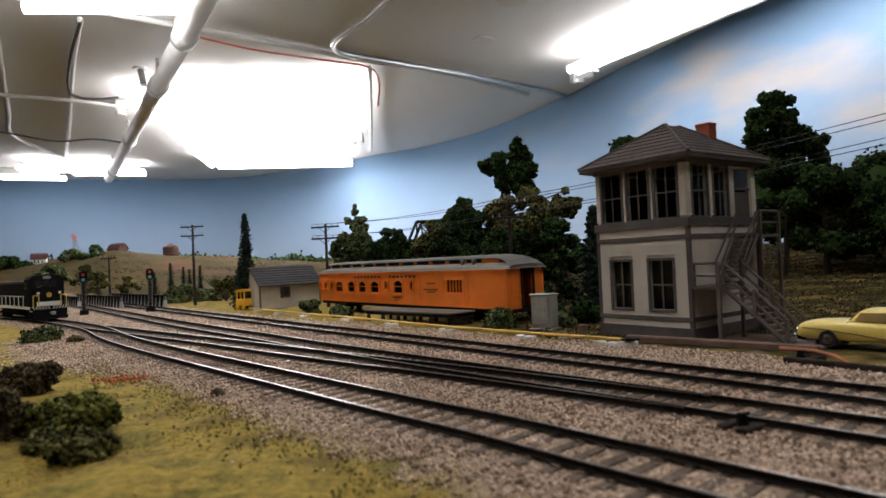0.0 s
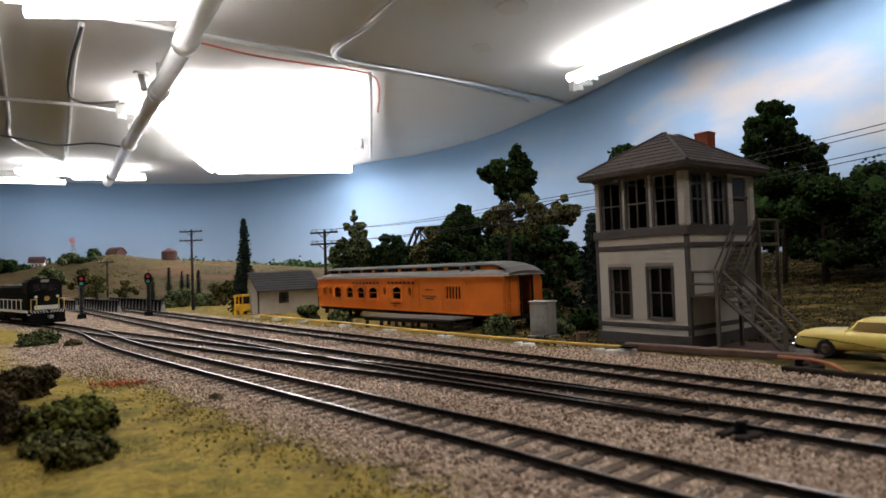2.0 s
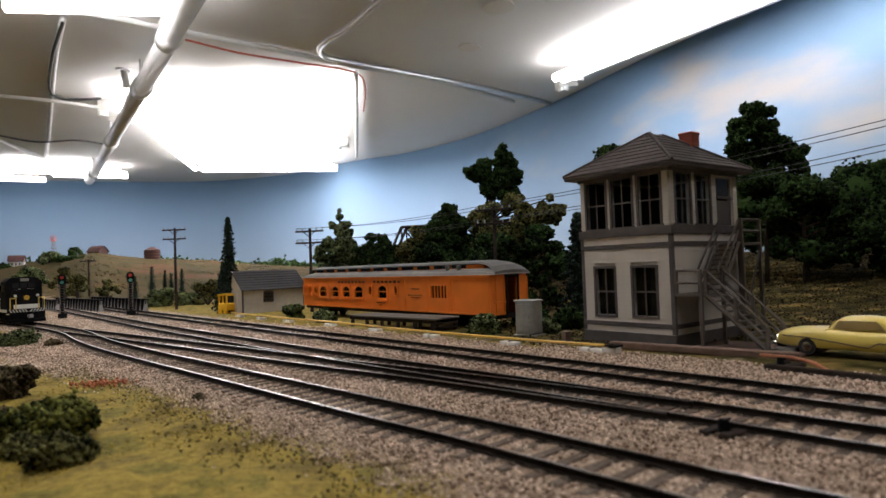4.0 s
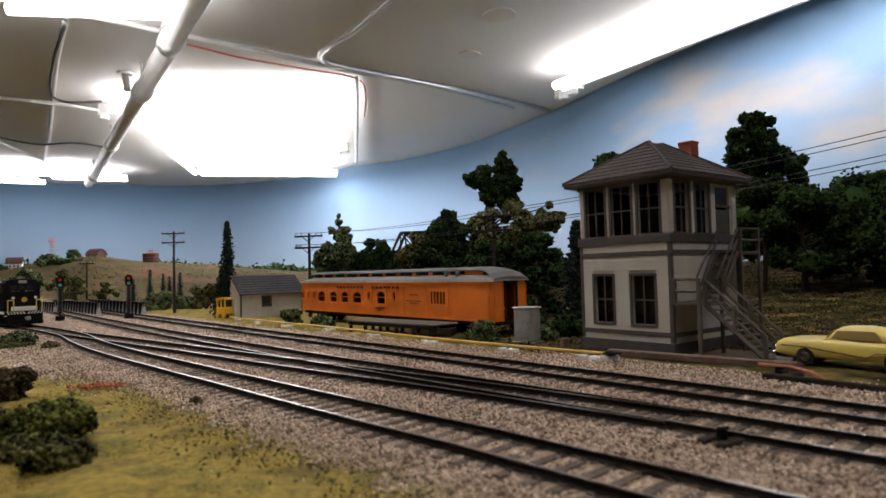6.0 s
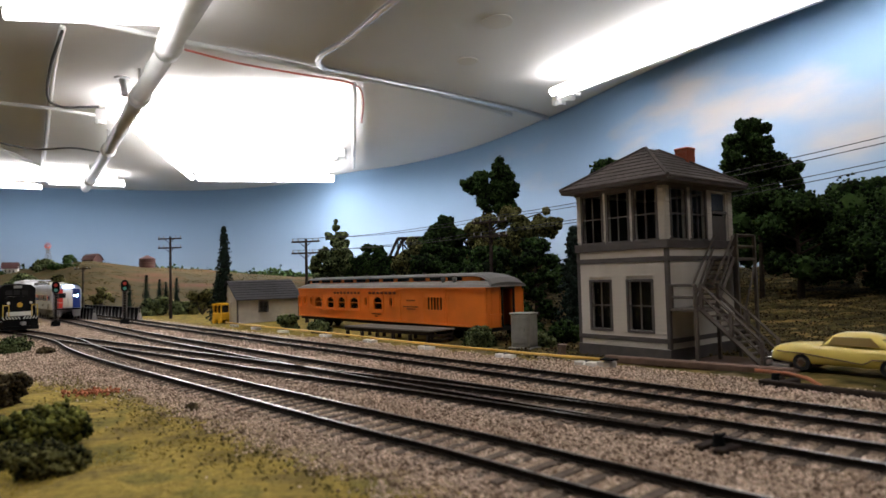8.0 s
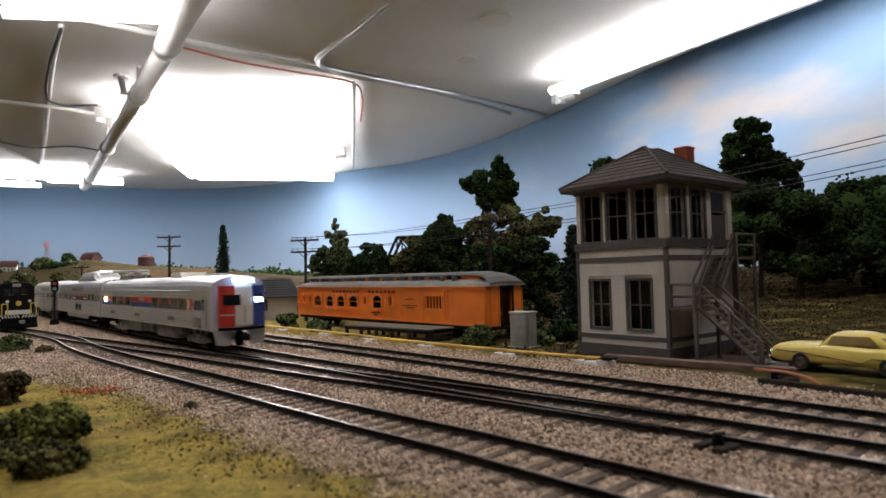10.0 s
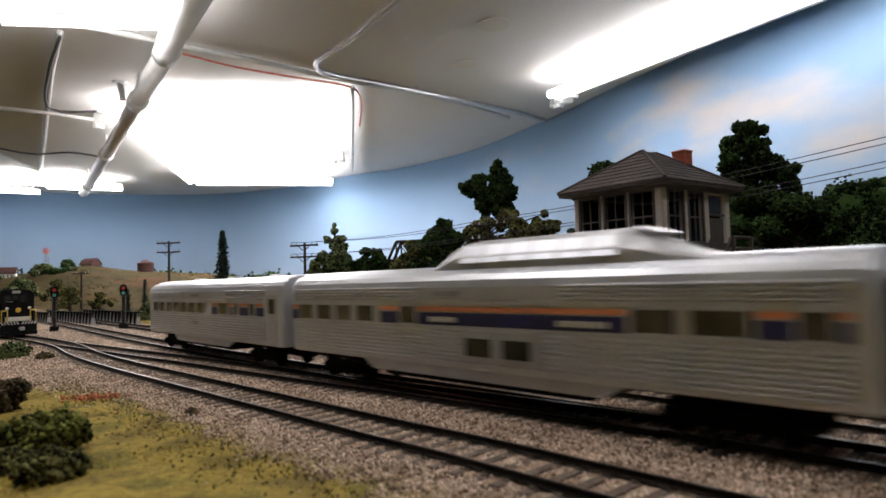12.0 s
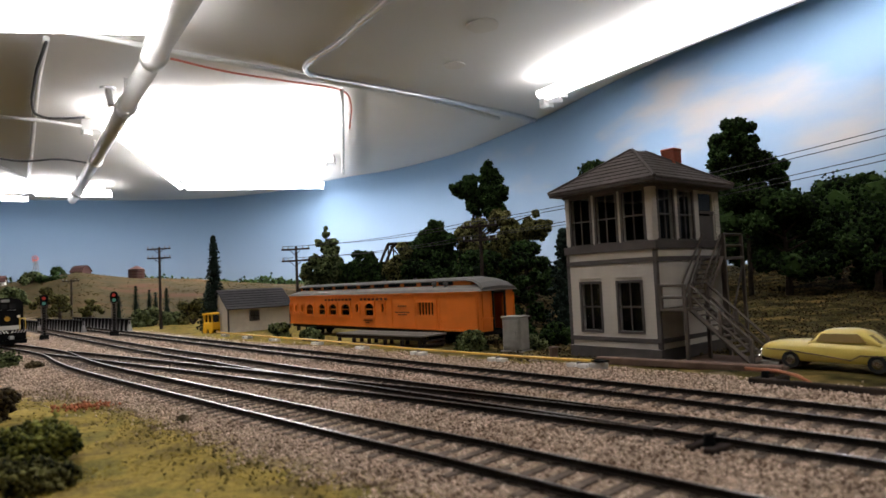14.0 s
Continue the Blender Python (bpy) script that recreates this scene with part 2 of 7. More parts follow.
# ---- mesh helpers ----
def finish(name, bm, mat, parent=None, label="", smooth=False):
    me = bpy.data.meshes.new(name)
    bm.normal_update()
    bm.to_mesh(me)
    bm.free()
    for mm in (mat if isinstance(mat, (list, tuple)) else [mat]):
        me.materials.append(mm)
    if smooth:
        me.shade_smooth()
    ob = new(name, me)
    if parent:
        ob.parent = parent
    if label:
        tagged(ob, label)
    return ob


def part(name, bm, mat, parent, label="", smooth=False):
    return finish(name, bm, mat, parent, label, smooth)


def share(name, mesh, parent, m):
    ob = new(name, mesh)
    ob.parent = parent
    ob.matrix_basis = m
    return ob


def box(bm, lo, hi, bevel=0.0, m=None, mi=0):
    x0, y0, z0 = lo
    x1, y1, z1 = hi
    r = bmesh.ops.create_cube(bm, size=1.0)
    vs = r["verts"]
    for v in vs:
        v.co = Vector(((x0 + x1) / 2 + v.co.x * (x1 - x0), (y0 + y1) / 2 + v.co.y * (y1 - y0), (z0 + z1) / 2 + v.co.z * (z1 - z0)))
    fs = list({f for v in vs for f in v.link_faces})
    for f in fs:
        f.material_index = mi
    if bevel:
        es = list({e for v in vs for e in v.link_edges})
        r = bmesh.ops.bevel(bm, geom=es, offset=bevel, segments=1, affect="EDGES", profile=0.6)
        vs = list({v for f in r["faces"] for v in f.verts} | {v for v in vs if v.is_valid})
        for f in r["faces"]:
            f.material_index = mi
    if m is not None:
        bmesh.ops.transform(bm, matrix=m, verts=[v for v in vs if v.is_valid])
    return bm


def cyl(bm, a, b, r0, r1=None, seg=10, mi=0):
    a, b = Vector(a), Vector(b)
    r1 = r0 if r1 is None else r1
    d = b - a
    q = d.to_track_quat("Z", "Y").to_matrix().to_4x4()
    r = bmesh.ops.create_cone(bm, cap_ends=True, segments=seg, radius1=r0, radius2=max(r1, 1e-6), depth=d.length,
                              matrix=Matrix.Translation((a + b) / 2) @ q)
    for f in {f for v in r["verts"] for f in v.link_faces}:
        f.material_index = mi
    return bm


def prism(bm, outline, y0, y1, axis="y", mi=0):
    """An outline in two axes, drawn out along the third."""
    def at(p, w):
        return {"y": (p[0], w, p[1]), "x": (w, p[0], p[1]), "z": (p[0], p[1], w)}[axis]
    lo = [bm.verts.new(at(p, y0)) for p in outline]
    hi = [bm.verts.new(at(p, y1)) for p in outline]
    n = len(outline)
    fs = [bm.faces.new(lo), bm.faces.new(hi[::-1])]
    for i in range(n):
        fs.append(bm.faces.new((lo[i], hi[i], hi[(i + 1) % n], lo[(i + 1) % n])))
    for f in fs:
        f.material_index = mi
    bmesh.ops.recalc_face_normals(bm, faces=fs)
    return bm


def loft(bm, rings, mi=0, caps=True):
    """Skin a list of rings with the same count of points."""
    vs = [[bm.verts.new(p) for p in ring] for ring in rings]
    n = len(rings[0])
    fs = []
    for a, b in zip(vs, vs[1:]):
        for i in range(n):
            fs.append(bm.faces.new((a[i], a[(i + 1) % n], b[(i + 1) % n], b[i])))
    if caps:
        fs.append(bm.faces.new(vs[0][::-1]))
        fs.append(bm.faces.new(vs[-1]))
    for f in fs:
        f.material_index = mi
    bmesh.ops.recalc_face_normals(bm, faces=fs)
    return bm


def tube(bm, pts, r, seg=8, mi=0):
    """A round bar along a run of points."""
    pts = [Vector(p) for p in pts]
    rings = []
    for i, p in enumerate(pts):
        d = (pts[min(i + 1, len(pts) - 1)] - pts[max(i - 1, 0)]).normalized()
        s = d.cross(Vector((0, 0, 1)))
        s = s.normalized() if s.length > 1e-4 else Vector((1, 0, 0))
        u = s.cross(d)
        rings.append([p + (s * math.cos(a) + u * math.sin(a)) * r for a in [2 * math.pi * k / seg for k in range(seg)]])
    return loft(bm, rings, mi)


RNG = np.random.default_rng(7)
OCTA_V = np.array([(1, 0, 0), (-1, 0, 0), (0, 1, 0), (0, -1, 0), (0, 0, 1), (0, 0, -1)], float)
OCTA_F = np.array([(0, 2, 4), (2, 1, 4), (1, 3, 4), (3, 0, 4), (2, 0, 5), (1, 2, 5), (3, 1, 5), (0, 3, 5)])
TETRA_V = np.array([(1, 1, 1), (-1, -1, 1), (-1, 1, -1), (1, -1, -1)], float) * 0.8
TETRA_F = np.array([(0, 2, 1), (0, 1, 3), (0, 3, 2), (1, 2, 3)])


def chips(name, centres, sizes, mat, shape="octa", parent=None, squash=(1, 1, 1), label=""):
    """One mesh of very many small loose bits, each turned and shaped at random."""
    V, F = (OCTA_V, OCTA_F) if shape == "octa" else (TETRA_V, TETRA_F)
    n, k = len(centres), len(V)
    q = RNG.normal(size=(n, 4))
    q /= np.linalg.norm(q, axis=1)[:, None]
    w, x, y, z = q.T
    R = np.stack([1 - 2 * (y * y + z * z), 2 * (x * y - z * w), 2 * (x * z + y * w), 2 * (x * y + z * w), 1 - 2 * (x * x + z * z),
                  2 * (y * z - x * w), 2 * (x * z - y * w), 2 * (y * z + x * w), 1 - 2 * (x * x + y * y)], 1).reshape(n, 3, 3)
    shp = V[None] * RNG.uniform(0.65, 1.3, (n, k, 1))
    P = np.einsum("nij,nkj->nki", R, shp) * (np.asarray(sizes)[:, None, None] * np.array(squash)) + np.asarray(centres)[:, None]
    T = (F[None] + (np.arange(n) * k)[:, None, None]).reshape(-1, 3)
    me = bpy.data.meshes.new(name)
    me.vertices.add(n * k)
    me.vertices.foreach_set("co", P.astype(np.float32).ravel())
    me.loops.add(len(T) * 3)
    me.loops.foreach_set("vertex_index", T.astype(np.int32).ravel())
    me.polygons.add(len(T))
    me.polygons.foreach_set("loop_start", np.arange(0, len(T) * 3, 3, dtype=np.int32))
    me.update(calc_edges=True)
    me.materials.append(mat)
    ob = new(name, me)
    if parent:
        ob.parent = parent
    if label:
        tagged(ob, label)
    return ob


def smooth_line(P, n=20):
    """A smooth run through the points P."""
    P = [np.array(p, float) for p in P]
    out = []
    for i in range(len(P) - 1):
        p0, p1, p2, p3 = P[max(i - 1, 0)], P[i], P[i + 1], P[min(i + 2, len(P) - 1)]
        d = np.linalg.norm(p2 - p1)
        m1 = (p2 - p0) / (d + np.linalg.norm(p1 - p0) + 1e-12) * d
        m2 = (p3 - p1) / (np.linalg.norm(p3 - p2) + d + 1e-12) * d
        for k in range(n):
            u = k / n
            out.append((2 * u**3 - 3 * u**2 + 1) * p1 + (u**3 - 2 * u**2 + u) * m1 + (-2 * u**3 + 3 * u**2) * p2 + (u**3 - u**2) * m2)
    out.append(P[-1])
    return np.array(out)


class Run:
    """A track's centre line by its length."""

    def __init__(self, P):
        self.d = smooth_line(P)
        self.s = np.r_[0, np.cumsum(np.hypot(*np.diff(self.d, axis=0).T))]

    def at(self, s):
        return np.array([np.interp(s, self.s, self.d[:, 0]), np.interp(s, self.s, self.d[:, 1])])

    def way(self, s):
        v = self.at(s + 0.003) - self.at(s - 0.003)
        return v / np.linalg.norm(v)

    def near(self, p):
        return self.s[np.argmin(np.hypot(*(self.d - np.array(p)).T))]

    def gap(self, X, Y):
        """Distance from each point to the centre line (taken at its samples)."""
        step = self.d[::3]
        best = np.full(X.shape, 9.0)
        for p in step:
            best = np.minimum(best, np.hypot(X - p[0], Y - p[1]))
        return best


# ---- tracks in plan ----
MAIN = Run([(-3.4, 3.1), (-2.4, 2.5), (-1.6, 1.93), (-1.0, 1.44), (-0.76, 1.205), (-0.62, 1.04), (-0.53, 0.925), (-0.4725, 0.851), (-0.371, 0.720),
            (-0.2905, 0.6165), (-0.2345, 0.5455), (-0.1909, 0.4918), (-0.1543, 0.4478), (-0.1237, 0.4108), (-0.0975, 0.3788), (-0.0749, 0.3508), (-0.0314, 0.3),
            (0.0559, 0.2), (0.1431, 0.1), (0.3177, -0.1), (0.6667, -0.5), (1.4, -1.34)])
FAR = Run([(-2.2, 2.6), (-1.5, 2.0), (-0.9, 1.42), (-0.66, 1.15), (-0.55, 1.022), (-0.395, 0.83), (-0.291, 0.70), (-0.131, 0.50), (0.0295, 0.30),
           (0.1095, 0.20), (0.18, 0.11), (0.4, -0.15)])
SIDING = Run([(-1.5, 1.55), (-0.9, 1.06), (-0.6, 0.815), (-0.46, 0.695), (-0.37, 0.61), (-0.298, 0.531), (-0.25, 0.465), (-0.215, 0.42), (-0.17, 0.367), (-0.12, 0.311),
              (-0.083, 0.2695), (-0.053, 0.236), (-0.028, 0.208), (-0.009, 0.187), (0.010, 0.167), (0.031, 0.1425), (0.049, 0.122), (0.075, 0.093),
              (0.13, 0.03), (0.25, -0.11)])
CROSS = Run([(-0.33, 0.566), (-0.277, 0.517), (-0.196, 0.440), (-0.135, 0.382), (-0.089, 0.3365), (-0.045, 0.2935), (-0.003, 0.2545), (0.035, 0.217), (0.075, 0.176)])
RAIL_Z = 0.0026
G = 0.0165


def ease(x):
    x = np.clip(x, 0, 1)
    return x * x * (3 - 2 * x)


def hill(X, Y):
    """Height of the scenery: flat round the tracks, a hill far off, a bank behind the tower."""
    X, Y = np.asarray(X, float), np.asarray(Y, float)
    q = X / np.maximum(Y, 0.3)
    crest = np.interp(q, [-1.4, -0.9, -0.71, -0.655, -0.59, -0.528, -0.438, -0.348, -0.302, -0.203, -0.05, 0.2],
                      [0.10, 0.10, 0.114, 0.127, 0.137, 0.151, 0.133, 0.116, 0.098, 0.067, 0.055, 0.05])
    rise = ease((Y - 1.12 + 0.10 * np.sin(q * 21) + 0.05 * np.sin(q * 47 + 1)) / 1.65)
    h = crest * rise * (0.94 + 0.06 * np.sin(X * 5.1 + Y * 2.3) * np.sin(Y * 4.4)) * (1 - 0.25 * ease((Y - 2.9) / 1.2))
    over = (X - 0.2697 + 0.8008 * Y) / 1.281          # how far beyond the far track
    bank = 0.05 * ease((over - 0.20) / 0.55) * ease((X + 0.25) / 0.3)
    return np.maximum(h * ease((0.9 - X) / 0.6), bank)


def build_ground():
    xs = np.unique(np.r_[np.linspace(-5.2, -1.2, 40), np.linspace(-1.2, 0.6, 180), np.linspace(0.6, 1.9, 40)])
    ys = np.unique(np.r_[np.linspace(-3.2, -0.1, 20), np.linspace(-0.1, 1.3, 150), np.linspace(1.3, 5.6, 90)])
    X, Y = np.meshgrid(xs, ys)
    Z = hill(X, Y)
    d = np.minimum(np.minimum(MAIN.gap(X, Y), FAR.gap(X, Y)), np.minimum(SIDING.gap(X, Y), CROSS.gap(X, Y)))
    rough = np.array([noise.noise(Vector((x * 45, y * 45, 0))) for x, y in zip(X.ravel(), Y.ravel())]).reshape(X.shape)
    Z += rough * 0.0016 * ease((d - 0.035) / 0.02)
    sid = np.array([SIDING.d[:, 1][np.argmin(np.abs(SIDING.d[:, 0] - x))] for x in xs])[None, :]
    left = Y < sid                                     # the grassy side of the siding
    edge = np.where(left, 0.030 + rough * 0.006 + 0.03 * ease((-0.12 - X) / 0.12) * ease((0.55 - Y) / 0.1), 0.032 + rough * 0.008)
    bed = ease((edge - d) / 0.006 + 0.5)
    over = (X - 0.2697 + 0.8008 * Y) / 1.281
    mid = (~left) & (over < 0.028 + rough * 0.006 + 0.014 * ease((X + 0.16) / 0.1) + 0.016 * ease((X - 0.05) / 0.03)) & (Y < 0.80 + rough * 0.02)
    bed = np.maximum(bed, mid * 1.0)
    far = ease((Y - 0.95) / 0.3)
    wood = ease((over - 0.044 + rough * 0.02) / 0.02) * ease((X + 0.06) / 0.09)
    n, k = len(ys), len(xs)
    V = np.stack([X, Y, Z], -1).reshape(-1, 3)
    idx = np.arange(n * k).reshape(n, k)
    F = np.stack([idx[:-1, :-1], idx[:-1, 1:], idx[1:, 1:], idx[1:, :-1]], -1).reshape(-1, 4)
    me = bpy.data.meshes.new("ground")
    me.from_pydata(V.tolist(), [], F.tolist())
    at = me.color_attributes.new("cover", "FLOAT_COLOR", "POINT")
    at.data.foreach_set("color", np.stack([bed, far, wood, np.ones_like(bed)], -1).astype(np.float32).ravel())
    me.materials.append(ground_material())
    me.shade_smooth()
    return tagged(new("ground", me), "scenic ground with dry turf, earth and a low hill", "ground", kind="structure")


ground = build_ground()

WALL = smooth_line([(-5.4, 2.4), (-4.6, 3.7), (-3.21, 4.56), (-2.58, 4.86), (-1.75, 5.06), (-1.05, 4.83), (-0.47, 4.33), (-0.12, 4.10), (0.28, 3.63),
                    (0.61, 2.94), (0.82, 2.36), (1.01, 1.89), (1.3, 1.1), (1.7, -0.1), (2.0, -1.2)], 10)


def build_room():
    bm = bmesh.new()
    lo = [bm.verts.new((x, y, -0.4)) for x, y in WALL]
    hi = [bm.verts.new((x, y, CEIL - 0.001)) for x, y in WALL]
    out = []
    for i, (x, y) in enumerate(WALL):
        a, b = WALL[max(i - 1, 0)], WALL[min(i + 1, len(WALL) - 1)]
        t = (b - a) / np.linalg.norm(b - a)
        out.append((x - t[1] * 0.02, y + t[0] * 0.02))
    lo2 = [bm.verts.new((x, y, -0.4)) for x, y in out]
    hi2 = [bm.verts.new((x, y, CEIL - 0.001)) for x, y in out]
    for i in range(len(WALL) - 1):
        bm.faces.new((lo[i + 1], lo[i], hi[i], hi[i + 1]))
        bm.faces.new((lo2[i], lo2[i + 1], hi2[i + 1], hi2[i]))
        bm.faces.new((hi[i], hi2[i], hi2[i + 1], hi[i + 1]))
    bmesh.ops.recalc_face_normals(bm, faces=bm.faces)
    w = finish("backdrop", bm, sky_material(), smooth=True)
    tagged(w, "curved backdrop painted as blue sky with soft clouds", "backdrop", kind="structure")
    bm = bmesh.new()
    box(bm, (-5.6, -3.4, CEIL), (2.2, 5.7, CEIL + 0.03))
    tagged(finish("ceiling", bm, M["ceiling"]), "white painted basement ceiling", "ceiling", kind="structure")
    # unseen walls added to close the room, kept dark to cut bounced light
    for nm, lo_, hi_ in (("wall_south", (-5.6, -3.45, -1.1), (2.2, -3.4, CEIL)), ("wall_west", (-5.65, -3.4, -1.1), (-5.6, 5.7, CEIL)),
                         ("wall_east", (2.2, -3.4, -1.1), (2.25, 5.7, CEIL)), ("wall_north", (-5.6, 5.7, -1.1), (2.2, 5.75, CEIL))):
        bm = bmesh.new()
        box(bm, lo_, hi_)
        tagged(finish(nm, bm, M["room_wall"]), "plain dark grey closing wall, out of view", "wall", kind="structure")
    bm = bmesh.new()
    box(bm, (-5.6, -3.4, -1.15), (2.2, 5.7, -1.1))
    tagged(finish("floor", bm, M["concrete"]), "grey concrete room floor", "floor", kind="structure")


build_room()


# ---- lamps on the ceiling ----
def fluorescent(x, y, turn, length=1.22, tubes=(-0.045, 0.045), deep=0.0, label="white fluorescent strip light, real or added, on the ceiling"):
    e = new("fluorescent_light")
    e.matrix_basis = pose(x, y, CEIL, 0, 0, turn)
    bm = bmesh.new()
    h = length / 2
    prism(bm, [(-0.022, -0.012), (-0.020, -0.045 - deep), (0.020, -0.045 - deep), (0.022, -0.012), (0.020, -0.001), (-0.020, -0.001)], -h + 0.05, h - 0.05, "x")
    part("housing", bm, M["fixture_white"], e)
    for sx in (-h + 0.06, h - 0.072):
        bm = bmesh.new()
        box(bm, (sx, -0.019, -0.060 - deep), (sx + 0.012, 0.019, -0.0455 - deep), 0.002)
        part("lamp_holder", bm, M["fixture_white"], e)
    for oy in tubes:
        bm = bmesh.new()
        cyl(bm, (-h + 0.013, oy, -0.064), (h - 0.013, oy, -0.064), 0.016, seg=8)
        part("tube", bm, M["tube"], e, "glowing white fluorescent tube", smooth=True)
    tagged(e, label, "ceiling light", "ceiling lights")
    return e


# strips at 100 degrees are multiplied to fill the area of the lamps' glare
for row in ((-0.44, 2.80, 100, 0.93), (-0.60, 3.68, 100, 0.78), (-0.70, 2.78, 100, 0.93), (-0.855, 3.66, 100, 0.78), (-0.96, 2.76, 100, 0.93), (-1.115, 3.64, 100, 0.78),
            # the strip at 10 degrees is an added one, covering the row ends
            (-1.22, 2.86, 100, 0.93), (-1.375, 3.72, 100, 0.75), (-0.81, 1.55, 7, 0.46), (-0.83, 1.40, 7, 0.60), (-2.40, 3.93, 22, 0.46), (-2.20, 4.16, 22, 0.46), (-2.78, 4.22, 30, 0.46, (0.0,)), (-1.02, 4.15, 10, 0.90), (0.860, 1.826, 119.8, 1.22, (0.032, 0.072), 0.022), (-0.40, 0.42, 0, 0.93), (0.36, -0.16, 45, 0.76, (0.0,))):
    fluorescent(*row)


def ceiling_run(name, pts, r, mat, label, cat, seg=10):
    bm = bmesh.new()
    P = smooth_line(pts, 8) if len(pts) > 2 else pts
    tube(bm, [tuple(p) for p in P], r, seg)
    return tagged(finish(name, bm, mat, smooth=True), label, cat)


def sprinkler_pipe():
    e = new("sprinkler_pipe")
    z = CEIL - 0.10
    a, b = Vector((-0.30, 1.095, z)), Vector((-2.233, 4.202, z))
    k = (b - a).normalized()
    bm = bmesh.new()
    cyl(bm, a, b, 0.027, seg=16)
    part("pipe", bm, M["pipe_white"], e, smooth=True)
    for f in (0.20, 0.345, 0.62, 0.9):
        p = a.lerp(b, f)
        bm = bmesh.new()
        cyl(bm, p - k * 0.03, p + k * 0.03, 0.034, seg=16)
        part("coupling", bm, M["pipe_white"], e, smooth=True)
        bm = bmesh.new()
        cyl(bm, p + Vector((0, 0, 0.025)), p + Vector((0, 0, 0.0995)), 0.006, seg=8)
        part("hanger_rod", bm, M["conduit"], e)
    p = a.lerp(b, 0.345)
    bm = bmesh.new()
    q = p + Vector((-0.04, -0.02, 0.0))
    cyl(bm, q, q + Vector((-0.01, 0, 0.055)), 0.011, seg=10)
    cyl(bm, q + Vector((-0.01, 0, 0.055)), q + Vector((-0.01, 0, 0.062)), 0.024, 0.026, seg=12)
    part("sprinkler_head", bm, M["conduit"], e, "metal upright sprinkler head")
    tagged(e, "white sprinkler pipe hung below the ceiling", "pipe")


sprinkler_pipe()
zc = CEIL - 0.012
ceiling_run("conduit", [(-0.50, 1.40, CEIL - 0.05), (-0.715, 1.74, CEIL - 0.05), (-0.80, 1.92, CEIL - 0.03), (-0.93, 2.12, CEIL - 0.03)], 0.010, M["pipe_white"], "white conduit beside the sprinkler pipe", "conduit")
PLAIN, STEEL = "painted conduit along the ceiling", "bent steel conduit clipped to the ceiling"
ceiling_run("conduit", [(0.02, 1.49, zc), (-0.125, 1.743, zc), (-0.217, 1.899, zc), (-0.313, 2.023, zc), (-0.339, 2.095, zc), (-0.322, 2.172, zc), (-0.145, 2.304, zc), (0.184, 2.541, zc),
                        (0.476, 2.777, zc), (0.6, 2.894, zc)], 0.010, M["conduit"], STEEL, "conduit")
ceiling_run("conduit", [(-1.4, 1.40, zc), (-0.886, 1.768, zc), (-0.706, 1.909, zc), (-0.502, 2.062, zc), (-0.245, 2.263, zc), (0.023, 2.44, zc), (0.42, 2.84, zc)], 0.009, M["pipe_white"], PLAIN, "conduit")
ceiling_run("conduit", [(-0.24, 2.29, zc - 0.016), (-0.324, 3.051, zc - 0.016), (-0.436, 4.038, zc - 0.016)], 0.009, M["pipe_white"], PLAIN, "conduit")
ceiling_run("conduit", [(-1.012, 1.783, zc), (-1.207, 2.079, zc), (-1.465, 2.495, zc), (-2.008, 3.377, zc), (-2.70, 4.48, zc)], 0.009, M["pipe_white"], PLAIN, "conduit")
ceiling_run("conduit", [(-1.2, 1.69, zc), (-1.469, 2.101, zc), (-1.893, 2.749, zc), (-2.176, 3.185, zc), (-2.27, 3.6, zc), (-2.331, 3.914, zc), (-2.42, 4.284, zc)], 0.010, M["pipe_white"], PLAIN, "conduit")
ceiling_run("conduit", [(-2.3, 2.05, zc - 0.018), (-1.693, 2.415, zc - 0.018), (-1.467, 2.555, zc - 0.018), (-1.362, 2.666, zc - 0.018)], 0.008, M["pipe_white"], PLAIN, "conduit")
ceiling_run("cable", [(-0.722, 1.927, zc - 0.014), (-0.596, 2.062, zc - 0.012), (-0.431, 2.172, zc - 0.012), (-0.246, 2.285, zc - 0.016), (-0.225, 2.473, zc - 0.012), (-0.275, 2.923, zc)], 0.0035, M["cable_red"],
            "thin red cable along the ceiling", "cable", 6)
ceiling_run("cable", [(-1.01, 1.778, zc - 0.012), (-1.169, 1.998, zc - 0.03), (-1.425, 2.423, zc - 0.022), (-1.403, 2.485, zc - 0.028), (-1.299, 2.546, zc - 0.012)], 0.005, M["cable_dark"],
            "slack dark cable along the ceiling", "cable", 6)
ceiling_run("cable", [(-2.5, 2.6, zc - 0.012), (-2.117, 3.012, zc - 0.02), (-1.967, 3.212, zc - 0.034), (-1.816, 3.307, zc - 0.012), (-1.7, 3.5, zc - 0.012)], 0.005, M["cable_dark"],
            "slack dark cable along the ceiling", "cable", 6)


def junction_box(x, y):
    bm = bmesh.new()
    box(bm, (x - 0.04, y - 0.04, CEIL - 0.05), (x + 0.04, y + 0.04, CEIL - 0.001), 0.004)
    cyl(bm, (x - 0.02, y - 0.03, CEIL - 0.068), (x - 0.02, y - 0.03, CEIL - 0.05), 0.022, seg=10)
    tagged(finish("junction_box", bm, M["fixture_white"]), "white junction box on the ceiling", "junction box")


